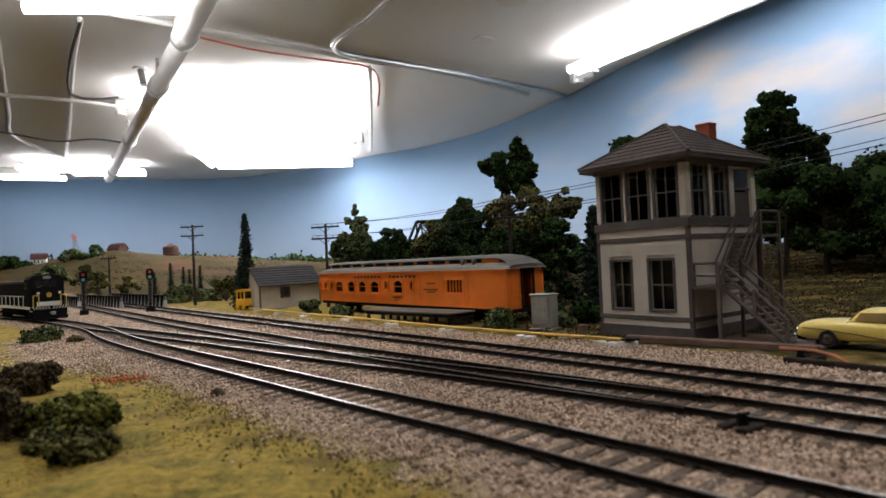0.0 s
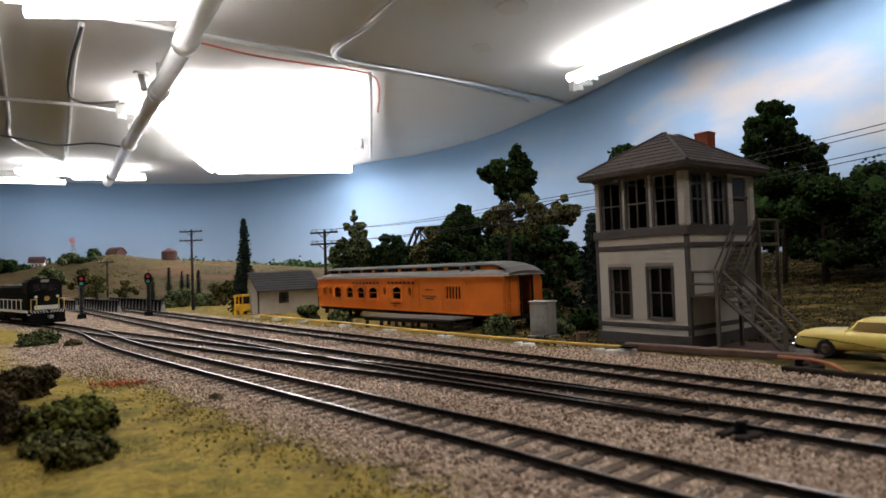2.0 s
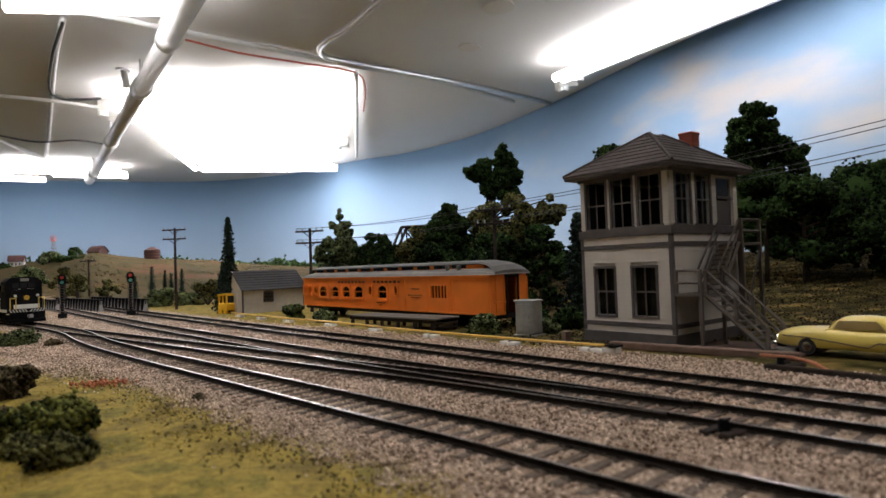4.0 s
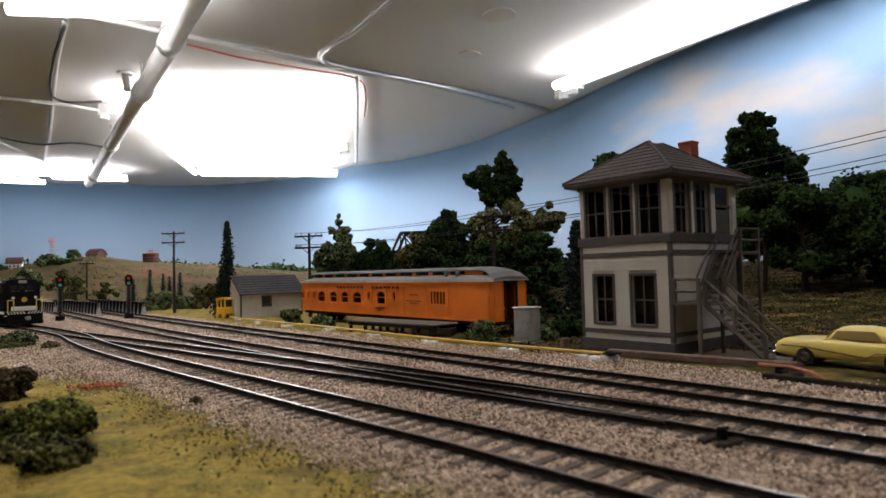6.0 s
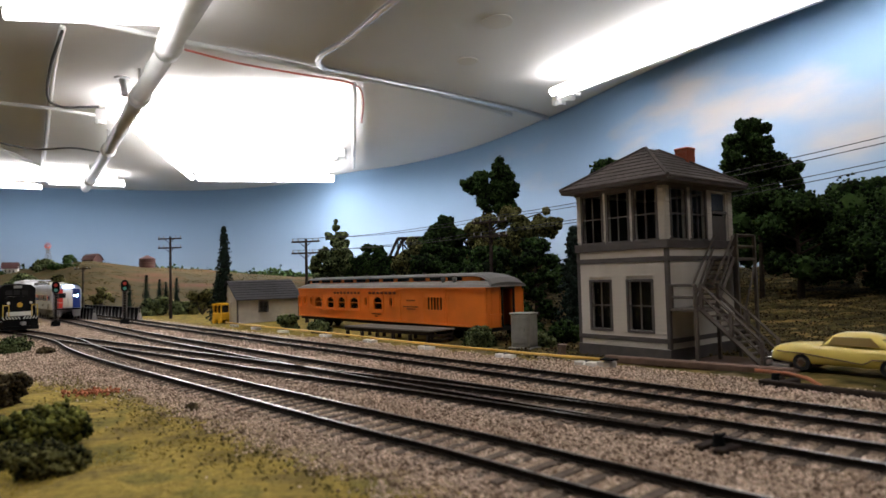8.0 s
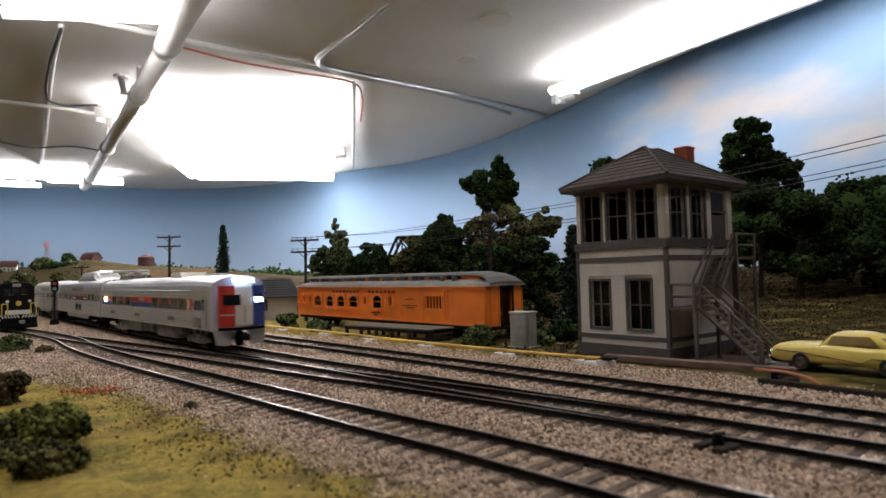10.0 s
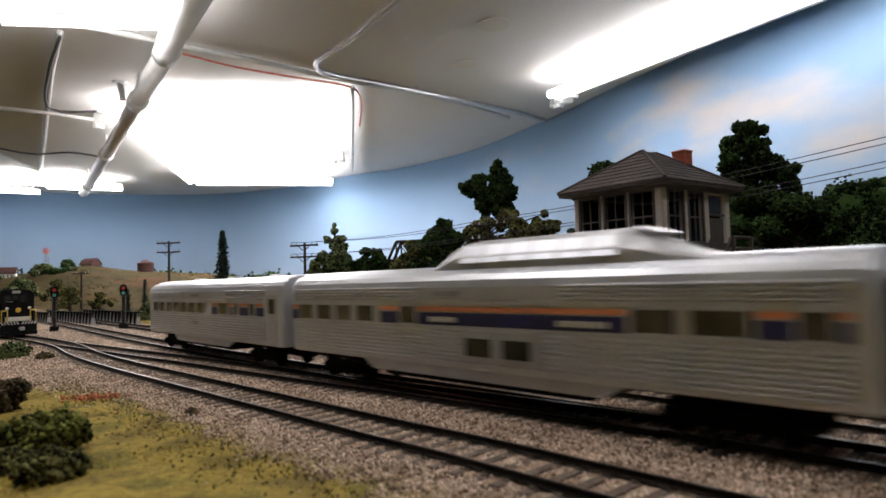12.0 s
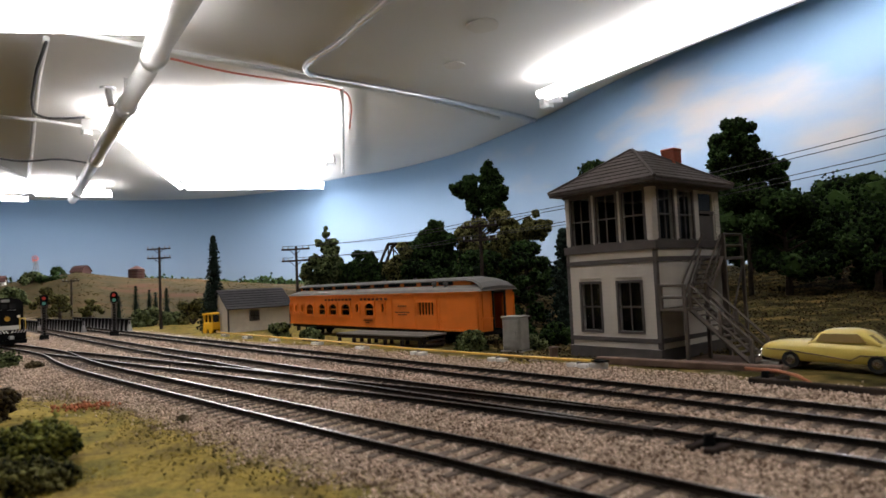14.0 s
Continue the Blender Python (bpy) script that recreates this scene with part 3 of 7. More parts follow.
for q in ((-1.331, 2.69), (-0.47, 3.586), (0.593, 2.52)):
    junction_box(*q)
for q, r in (((0.17, 2.134), 0.04), ((0.233, 1.80), 0.05)):
    bm = bmesh.new()
    bmesh.ops.create_circle(bm, cap_ends=True, segments=18, radius=r, matrix=pose(q[0], q[1], CEIL - 0.004, 180, 0, 0))
    for v in bm.verts:
        v.co += Vector((noise.noise(v.co * 20), noise.noise(v.co * 20 + Vector((5, 5, 5))), 0)) * 0.012
    r2 = bmesh.ops.extrude_face_region(bm, geom=list(bm.faces))
    bmesh.ops.translate(bm, vec=(0, 0, 0.003), verts=[v for v in r2["geom"] if isinstance(v, bmesh.types.BMVert)])
    bmesh.ops.recalc_face_normals(bm, faces=bm.faces)
    tagged(finish("ceiling_patch", bm, M["ceiling_patch"]), "pale patch of filler on the ceiling", "patch")


# ---- tracks ----
def rail_profile():
    return [(-0.0009, 0.0005), (0.0009, 0.0005), (0.0009, 0.0008), (0.0003, 0.0010), (0.0003, 0.0017), (0.0005, 0.0019), (0.0005, 0.0024), (-0.0005, 0.0024), (-0.0005, 0.0019),
            (-0.0003, 0.0017), (-0.0003, 0.0010), (-0.0009, 0.0008)]


def rail(run, s0, s1, off, parent):
    bm = bmesh.new()
    prof = rail_profile()
    rings = []
    n = max(4, int((s1 - s0) / 0.012))
    for i in range(n + 1):
        s = s0 + (s1 - s0) * i / n
        p, w = run.at(s), run.way(s)
        r = np.array([w[1], -w[0]])
        rings.append([(p[0] + r[0] * (off + a), p[1] + r[1] * (off + a), RAIL_Z - 0.0024 + z) for a, z in prof])
    loft(bm, rings)
    for f in bm.faces:
        f.material_index = 1 if (f.normal.z > 0.8 and f.calc_center_median().z > RAIL_Z - 0.0003) else 0
    part("rail", bm, [M["rail_side"], M["rail_head"]], parent)


def build_track(run, p0, p1, label, ties=True, width=0.030):
    e = new("track")
    s0, s1 = run.near(p0), run.near(p1)
    for off in (-G / 2 - 0.0007, G / 2 + 0.0007):
        rail(run, s0, s1, off, e)
    if ties:
        bm = bmesh.new()
        box(bm, (-0.0014, -width / 2, -0.0016), (0.0014, width / 2, 0.0), 0.0002)
        for f in (-1, 1):
            box(bm, (-0.0008, f * 0.009 - 0.002, 0.0), (0.0008, f * 0.009 + 0.002, 0.00035))
        me = bpy.data.meshes.new("tie")
        bm.to_mesh(me)
        bm.free()
        me.materials.append(M["tie"])
        s = s0
        while s < s1:
            p, w = run.at(s), run.way(s)
            share("tie", me, e, Matrix.Translation((p[0], p[1], RAIL_Z - 0.0021 + random.uniform(-0.0003, 0))) @
                  Matrix.Rotation(math.atan2(w[1], w[0]) + random.uniform(-0.03, 0.03), 4, "Z"))
            s += 0.0072
    tagged(e, label, "track", "tracks")
    return e


build_track(MAIN, (-1.0, 1.44), (0.25, -0.02), "main line track with shiny rails on dark ties")
build_track(FAR, (-0.9, 1.42), (0.27, 0.0), "second main line track beside a yellow rod line")
build_track(SIDING, (-0.9, 1.06), (0.15, 0.0), "siding track curving past the dry grass")
build_track(CROSS, (-0.30, 0.545), (0.070, 0.181), "crossover track between the siding and the main line")


# ---- the signal tower ----
def frame_m(x, y, phi, z=0.0):
    """x along a front that runs to the right and nearer by phi degrees, y into the depth."""
    return pose(x, y, z, 0, 0, -phi)


def sash(parent, x0, x1, z0, z1, y, facing, cols=2, rows=2, trim="trim_grey", name="window", t=0.0011):
    """A framed window in a wall plane: facing 'y' (front, at y) or 'x' (side, at x=y)."""
    def put(bm, a0, a1, b0, b1, d0, d1, bev=0.0):
        if facing == "y":
            box(bm, (a0, y - d1, b0), (a1, y - d0, b1), bev)
        else:
            box(bm, (y + d0, a0, b0), (y + d1, a1, b1), bev)
    bm = bmesh.new()
    put(bm, x0 - t, x0, z0 - t, z1 + t, -0.0006, 0.0009)
    put(bm, x1, x1 + t, z0 - t, z1 + t, -0.0006, 0.0009)
    put(bm, x0, x1, z1, z1 + t, -0.0006, 0.0009)
    put(bm, x0, x1, z0 - t, z0, -0.0006, 0.0012)
    w = part(name, bm, M[trim], parent)
    bm = bmesh.new()
    for i in range(1, cols):
        c = x0 + (x1 - x0) * i / cols
        put(bm, c - 0.0003, c + 0.0003, z0, z1, -0.0005, 0.0001)
    for j in range(1, rows):
        c = z0 + (z1 - z0) * j / rows
        put(bm, x0, x1, c - 0.0004, c + 0.0004, -0.0006, 0.0002)
    part("muntins", bm, M[trim], w)
    bm = bmesh.new()
    put(bm, x0, x1, z0, z1, -0.0012, -0.0008)
    p = part("pane", bm, M["pane"], w, "glass pane")
    p.visible_shadow = False
    return w


def clapboards(parent, w, z0, z1, facing, at, step=0.0023, holes=()):
    """Overlapping boards up a wall, each a piece; holes are (a0, a1, b0, b1)."""
    made = {}
    z = z0
    while z < z1 - 1e-6:
        top = min(z + step, z1)
        spans = [(0.0, w)]
        for a0, a1, b0, b1 in holes:
            if b0 < top - 0.0002 and b1 > z + 0.0002:
                nxt = []
                for s0, s1 in spans:
                    if a0 > s0:
                        nxt.append((s0, min(a0, s1)))
                    if a1 < s1:
                        nxt.append((max(a1, s0), s1))
                spans = [s for s in nxt if s[1] - s[0] > 0.0004]
        for s0, s1 in spans:
            key = (round(s1 - s0, 5), round(top - z, 5))
            if key not in made:
                bm = bmesh.new()
                prism(bm, [(0.0, 0.0), (-0.0008, 0.0), (-0.0003, key[1]), (0.0, key[1])], 0, key[0], "x")
                me = bpy.data.meshes.new("clapboard")
                bm.to_mesh(me)
                bm.free()
                me.materials.append(M["siding"])
                made[key] = me
            if facing == "y":
                share("clapboard", made[key], parent, Matrix.Translation((s0, at, z)))
            else:
                share("clapboard", made[key], parent, Matrix.Translation((at, s0, z)) @ Matrix.Rotation(radians(90), 4, "Z"))
        z += step


def wall_with_holes(bm, w, z0, z1, facing, at, thick, holes, mi=0):
    """A wall slab cut by rectangular openings, as butted blocks."""
    xs = sorted({0.0, w, *[h[0] for h in holes], *[h[1] for h in holes]})
    zs = sorted({z0, z1, *[h[2] for h in holes], *[h[3] for h in holes]})
    for a0, a1 in zip(xs, xs[1:]):
        for b0, b1 in zip(zs, zs[1:]):
            c, d = (a0 + a1) / 2, (b0 + b1) / 2
            if any(h[0] < c < h[1] and h[2] < d < h[3] for h in holes):
                continue
            if facing == "y":
                box(bm, (a0, at, b0), (a1, at + thick, b1), mi=mi)
            else:
                box(bm, (at - thick, a0, b0), (at, a1, b1), mi=mi)
    bmesh.ops.remove_doubles(bm, verts=bm.verts, dist=0.00002)


def tower():
    W, D = 0.0567, 0.067
    e = new("signal_tower")
    e.matrix_basis = frame_m(0.0897, 0.3589, 54)
    low = [(0.0088, 0.0215, 0.0155, 0.0410), (0.0335, 0.0475, 0.0155, 0.0410)]
    up_f = [(0.0045 + i * 0.0172, 0.0045 + i * 0.0172 + 0.0128, 0.0632, 0.0892) for i in range(3)]
    up_s = [(0.005, 0.0185, 0.0632, 0.0892), (0.0245, 0.038, 0.0632, 0.0892)]
    door = (0.0455, 0.0610, 0.0555, 0.0892)
    bm = bmesh.new()
    wall_with_holes(bm, W, 0.0, 0.0925, "y", 0.0, 0.002, low + up_f)
    box(bm, (0, D - 0.002, 0), (W, D, 0.0925))
    part("wall", bm, M["siding"], e, "cream clapboard wall")
    bm = bmesh.new()
    wall_with_holes(bm, D, 0.0, 0.0925, "x", W, 0.002, up_s + [door])
    for v in bm.verts:
        v.co.y = min(max(v.co.y, 0.002), D - 0.002)
    box(bm, (0, 0.002, 0), (0.002, D - 0.002, 0.0925))
    part("wall", bm, M["siding"], e, "cream clapboard wall")
    clapboards(e, W, 0.012, 0.0515, "y", -0.00002, holes=[(a - 0.0012, b + 0.0012, c - 0.0012, d + 0.0012) for a, b, c, d in low])
    clapboards(e, D, 0.012, 0.0515, "x", W + 0.00002)
    for i in range(4):
        a0 = 0.0 if i == 0 else up_f[i - 1][1] + 0.0012
        a1 = W if i == 3 else up_f[i][0] - 0.0012
        lap = bpy.data.meshes.new("clapboard")
        bm = bmesh.new()
        prism(bm, [(-0.0008, 0), (-0.0001, 0), (-0.0001, 0.0022), (-0.0003, 0.0022)], a0, a1, "x")
        bm.to_mesh(lap)
        bm.free()
        lap.materials.append(M["siding"])
        for k in range(12):
            share("clapboard", lap, e, Matrix.Translation((0, 0, 0.0635 + k * 0.0023)))
    for a0, a1 in ((0.0, 0.0038), (0.0197, 0.0233), (0.0392, 0.0443), (0.0622, D)):
        lap = bpy.data.meshes.new("clapboard")
        bm = bmesh.new()
        prism(bm, [(W + 0.0001, 0), (W + 0.0008, 0), (W + 0.0003, 0.0022), (W + 0.0001, 0.0022)], a0, a1, "y")
        bm.to_mesh(lap)
        bm.free()
        lap.materials.append(M["siding"])
        for k in range(12):
            share("clapboard", lap, e, Matrix.Translation((0, 0, 0.0635 + k * 0.0023)))
    for z0, z1, d in ((0.0, 0.0065, 0.0011), (0.0095, 0.0120, 0.0010), (0.0515, 0.0540, 0.0010), (0.0580, 0.0625, 0.0016)):
        bm = bmesh.new()
        box(bm, (-d, -d, z0), (W + d, -0.00005, z1), 0.0002)
        part("trim_band", bm, M["trim_grey"], e, "dark grey trim board")
        bm = bmesh.new()
        box(bm, (W + 0.00005, 0, z0), (W + d, D, z1), 0.0002)
        part("trim_band", bm, M["trim_grey"], e, "dark grey trim board")
    for z0, z1 in ((0.0065, 0.0095), (0.0540, 0.0580)):
        bm = bmesh.new()
        box(bm, (0, -0.0006, z0), (W, -0.00002, z1))
        box(bm, (W + 0.00002, 0, z0), (W + 0.0006, D, z1))
        part("fascia_board", bm, M["siding"], e)
    for x, y in ((-0.0009, -0.0009), (W - 0.0011, -0.0009), (W - 0.0011, D - 0.0011)):
        bm = bmesh.new()
        box(bm, (x, y, 0.0066), (x + 0.0022, y + 0.0022, 0.0579), 0.0002)
        part("corner_board", bm, M["trim_grey"], e)
    for a0, a1, b0, b1 in low + up_f:
        sash(e, a0, a1, b0, b1, 0.0, "y", 2, 2, t=0.0014)
    for a0, a1, b0, b1 in up_s:
        sash(e, a0, a1, b0, b1, W, "x", 2, 2, t=0.0014)
    bm = bmesh.new()
    box(bm, (W - 0.0015, door[0] + 0.0002, door[2]), (W - 0.0003, door[1] - 0.0002, 0.0765))
    box(bm, (W - 0.0015, door[0] + 0.0002, 0.0775), (W + 0.0006, door[1] - 0.0002, 0.0790))
    d = part("door", bm, M["trim_grey"], e, "dark grey panelled door")
    bm = bmesh.new()
    box(bm, (W - 0.0012, door[0] + 0.001, 0.0795), (W - 0.0008, door[1] - 0.001, 0.0888))
    part("pane", bm, M["dark_window"], d)
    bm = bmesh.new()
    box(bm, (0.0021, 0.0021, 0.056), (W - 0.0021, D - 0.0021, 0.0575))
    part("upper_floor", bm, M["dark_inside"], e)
    # solid near-black block, paints the unlit lower storey behind the panes
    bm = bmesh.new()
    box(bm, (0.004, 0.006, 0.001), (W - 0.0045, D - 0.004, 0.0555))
    part("lower_shade_block", bm, M["dark_inside"], e)
    # near-black liners put the upper room's shade into colour
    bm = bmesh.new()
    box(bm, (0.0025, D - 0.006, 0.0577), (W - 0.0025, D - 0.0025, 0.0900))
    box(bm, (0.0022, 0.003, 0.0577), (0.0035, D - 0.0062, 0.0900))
    part("inner_shade_liner", bm, M["dark_inside"], e)
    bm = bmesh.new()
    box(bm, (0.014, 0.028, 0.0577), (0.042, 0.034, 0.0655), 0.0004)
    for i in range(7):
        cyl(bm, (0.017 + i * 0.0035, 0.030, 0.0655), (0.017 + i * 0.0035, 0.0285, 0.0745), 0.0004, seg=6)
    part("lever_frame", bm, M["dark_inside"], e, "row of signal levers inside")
    # dark board added under the eaves, its grey standing in for their shadow
    bm = bmesh.new()
    box(bm, (-0.0010, -0.0013, 0.0903), (W + 0.0013, -0.00005, 0.0925))
    box(bm, (W + 0.00005, 0.0, 0.0903), (W + 0.0013, D, 0.0925))
    part("eave_shade_board", bm, M["trim_grey"], e)
    # hipped roof with courses of shingles
    o = 0.0070
    zb, zt = 0.0935, 0.1165
    bm = bmesh.new()
    rx0, rx1 = W / 2 - 0.0005, W / 2 + 0.0005
    ry0, ry1 = D / 2 - 0.006, D / 2 + 0.006
    n = 9
    for i in range(n):
        f0, f1 = i / n, (i + 1) / n
        def ring(f, z):
            return [(-o + (rx0 + o) * f, -o + (ry0 + o) * f, z), (W + o - (W + o - rx1) * f, -o + (ry0 + o) * f, z),
                    (W + o - (W + o - rx1) * f, D + o - (D + o - ry1) * f, z), (-o + (rx0 + o) * f, D + o - (D + o - ry1) * f, z)]
        loft(bm, [ring(f0, zb + (zt - zb) * f0), ring(f0, zb + (zt - zb) * f0 + 0.0011), ring(f1, zb + (zt - zb) * f1 + 0.0006)])
    roof = part("roof", bm, M["shingle"], e, "grey-brown hipped shingle roof")
    bm = bmesh.new()
    for cx, cy, tx, ty in ((-o, -o, rx0, ry0), (W + o, -o, rx1, ry0), (W + o, D + o, rx1, ry1), (-o, D + o, rx0, ry1)):
        cyl(bm, (cx, cy, zb + 0.001), (tx, ty, zt + 0.0008), 0.0009, seg=6)
    part("hip_cap", bm, M["shingle"], roof)
    bm = bmesh.new()
    box(bm, (-o + 0.0004, -o + 0.0004, zb - 0.0016), (W + o - 0.0004, D + o - 0.0004, zb), 0.0003)
    part("eave", bm, M["trim_grey"], e)
    # brick chimney, brick by brick
    bm = bmesh.new()
    cx, cy, cw = W * 0.66, D * 0.80, 0.0076
    box(bm, (cx - cw / 2 + 0.0003, cy - cw / 2 + 0.0003, 0.095), (cx + cw / 2 - 0.0003, cy + cw / 2 - 0.0003, 0.1172))
    ch = part("chimney", bm, M["mortar"], e, "red brick chimney")
    bk = bpy.data.meshes.new("brick")
    bm = bmesh.new()
    box(bm, (-0.00125, -0.0006, 0), (0.00125, 0.0006, 0.00078), 0.0001)
    bm.to_mesh(bk)
    bm.free()
    bk.materials.append(M["brick"])
    for k in range(22):
        z = 0.0965 + k * 0.00092
        for side in range(4):
            for j in range(3):
                off = -cw / 2 + 0.0013 + j * 0.0025 + (0.0006 if k % 2 else -0.0002)
                share("brick", bk, ch, Matrix.Translation((cx, cy, z)) @ Matrix.Rotation(radians(90 * side), 4, "Z") @
                      Matrix.Translation((off, -cw / 2 + 0.0004, 0)))
    bm = bmesh.new()
    box(bm, (cx - cw / 2 - 0.0006, cy - cw / 2 - 0.0006, 0.1168), (cx + cw / 2 + 0.0006, cy + cw / 2 + 0.0006, 0.1182), 0.0003)
    part("cap", bm, M["brick"], ch)
    # the outside stair: landing, lower flight outwards, upper flight along the wall to the door
    def post(x, y, z0, z1, t=0.0008, nm="post"):
        b = bmesh.new()
        box(b, (x - t, y - t, z0), (x + t, y + t, z1), 0.0001)
        part(nm, b, M["stair_grey"], e)
    def slope(p, q, t=0.0007, nm="handrail"):
        b = bmesh.new()
        cyl(b, p, q, t, seg=4)
        part(nm, b, M["stair_grey"], e)
    zl, zp = 0.0275, 0.0525
    bm = bmesh.new()
    box(bm, (W + 0.0015, -0.001, zl - 0.0014), (W + 0.0155, 0.0215, zl), 0.0002)
    part("landing", bm, M["stair_grey"], e)
    for x, y in ((W + 0.0150, -0.0004), (W + 0.0150, 0.0205), (W + 0.003, 0.0205)):
        post(x, y, 0.0, zl - 0.0014)
    # guard rails round the landing
    for z in (zl + 0.0055, zl + 0.0115):
        slope((W + 0.002, -0.0006, z), (W + 0.0150, -0.0006, z))
    post(W + 0.0150, -0.0006, zl, zl + 0.012)
    post(W + 0.0022, -0.0006, zl, zl + 0.012)
    run0, run1 = W + 0.0155, W + 0.0445
    for y in (0.004, 0.0200):
        slope((run0, y, zl - 0.001), (run1, y, 0.0012), 0.0012, "stringer")
        slope((run0, y, zl + 0.0115), (run1, y, 0.0125))
        slope((run0, y, zl + 0.006), (run1, y, 0.0068))
        post(run1 - 0.0005, y, 0.0, 0.0130)
        post((run0 + run1) / 2, y, zl / 2, zl / 2 + 0.0125)
        post(run0, y, zl - 0.001, zl + 0.012)
    for i in range(11):
        f = (i + 0.5) / 11
        b = bmesh.new()
        x, z = run0 + (run1 - run0) * f, zl - (zl - 0.001) * f
        box(b, (x - 0.0013, 0.0044, z - 0.0004), (x + 0.0013, 0.0196, z + 0.0003))
        part("tread", b, M["stair_grey"], e)
    y0, y1 = 0.0215, 0.0415
    for x in (W + 0.0025, W + 0.0135):
        slope((x, y0, zl), (x, y1, zp), 0.0012, "stringer")
        slope((x, y0 - 0.003, zl + 0.0105), (x, y1 + 0.001, zp + 0.0125))
        slope((x, y0, zl + 0.0055), (x, y1, zp + 0.0062))
    for i in range(10):
        f = (i + 0.5) / 10
        b = bmesh.new()
        y, z = y0 + (y1 - y0) * f, zl + (zp - zl) * f
        box(b, (W + 0.003, y - 0.0012, z - 0.0004), (W + 0.013, y + 0.0012, z + 0.0003))
        part("tread", b, M["stair_grey"], e)
    bm = bmesh.new()
    box(bm, (W + 0.0015, 0.0415, zp - 0.0016), (W + 0.0150, 0.0625, zp), 0.0002)
    part("landing", bm, M["stair_grey"], e)
    for x, y in ((W + 0.0145, 0.0425), (W + 0.0145, 0.0620), (W + 0.003, 0.0620)):
        post(x, y, 0.0, zp + 0.0125)
    for z in (zp + 0.006, zp + 0.0122):
        slope((W + 0.0145, 0.0425, z), (W + 0.0145, 0.062, z))
        slope((W + 0.002, 0.062, z), (W + 0.0145, 0.062, z))
    slope((W + 0.0145, 0.0425, 0.012), (W + 0.0145, 0.062, zp - 0.004), 0.0006, "brace")
    tagged(e, "two-storey cream and grey railway signal tower with outside stair", "signal tower")


tower()


def slab(name, lo, hi, m, mat, label, cat, bevel=0.0003):
    bm = bmesh.new()
    box(bm, lo, hi, bevel)
    ob = finish(name, bm, mat)
    ob.matrix_basis = m
    return tagged(ob, label, cat)


slab("stair_pad", (0, 0, -0.001), (0.05, 0.034, 0.0012), frame_m(0.1275, 0.3085, 54), M["brown_wood"], "brown plank pad under the tower stair", "pad")
slab("timber_beam", (0, 0, 0), (0.088, 0.004, 0.0036), frame_m(0.092, 0.3225, 45), M["brown_wood"], "long weathered timber beam before the tower", "beam", 0.0005)
slab("timber_beam", (0, 0, -0.0005), (0.055, 0.0026, 0.0024), frame_m(0.1310, 0.2456, 53.3), M["creosote"], "dark timber edging along the car park", "beam", 0.0004)
slab("concrete_block", (0, 0, -0.001), (0.008, 0.006, 0.0028), frame_m(0.158, 0.2845, 40), M["concrete"], "small pale concrete block at the stair foot", "block")


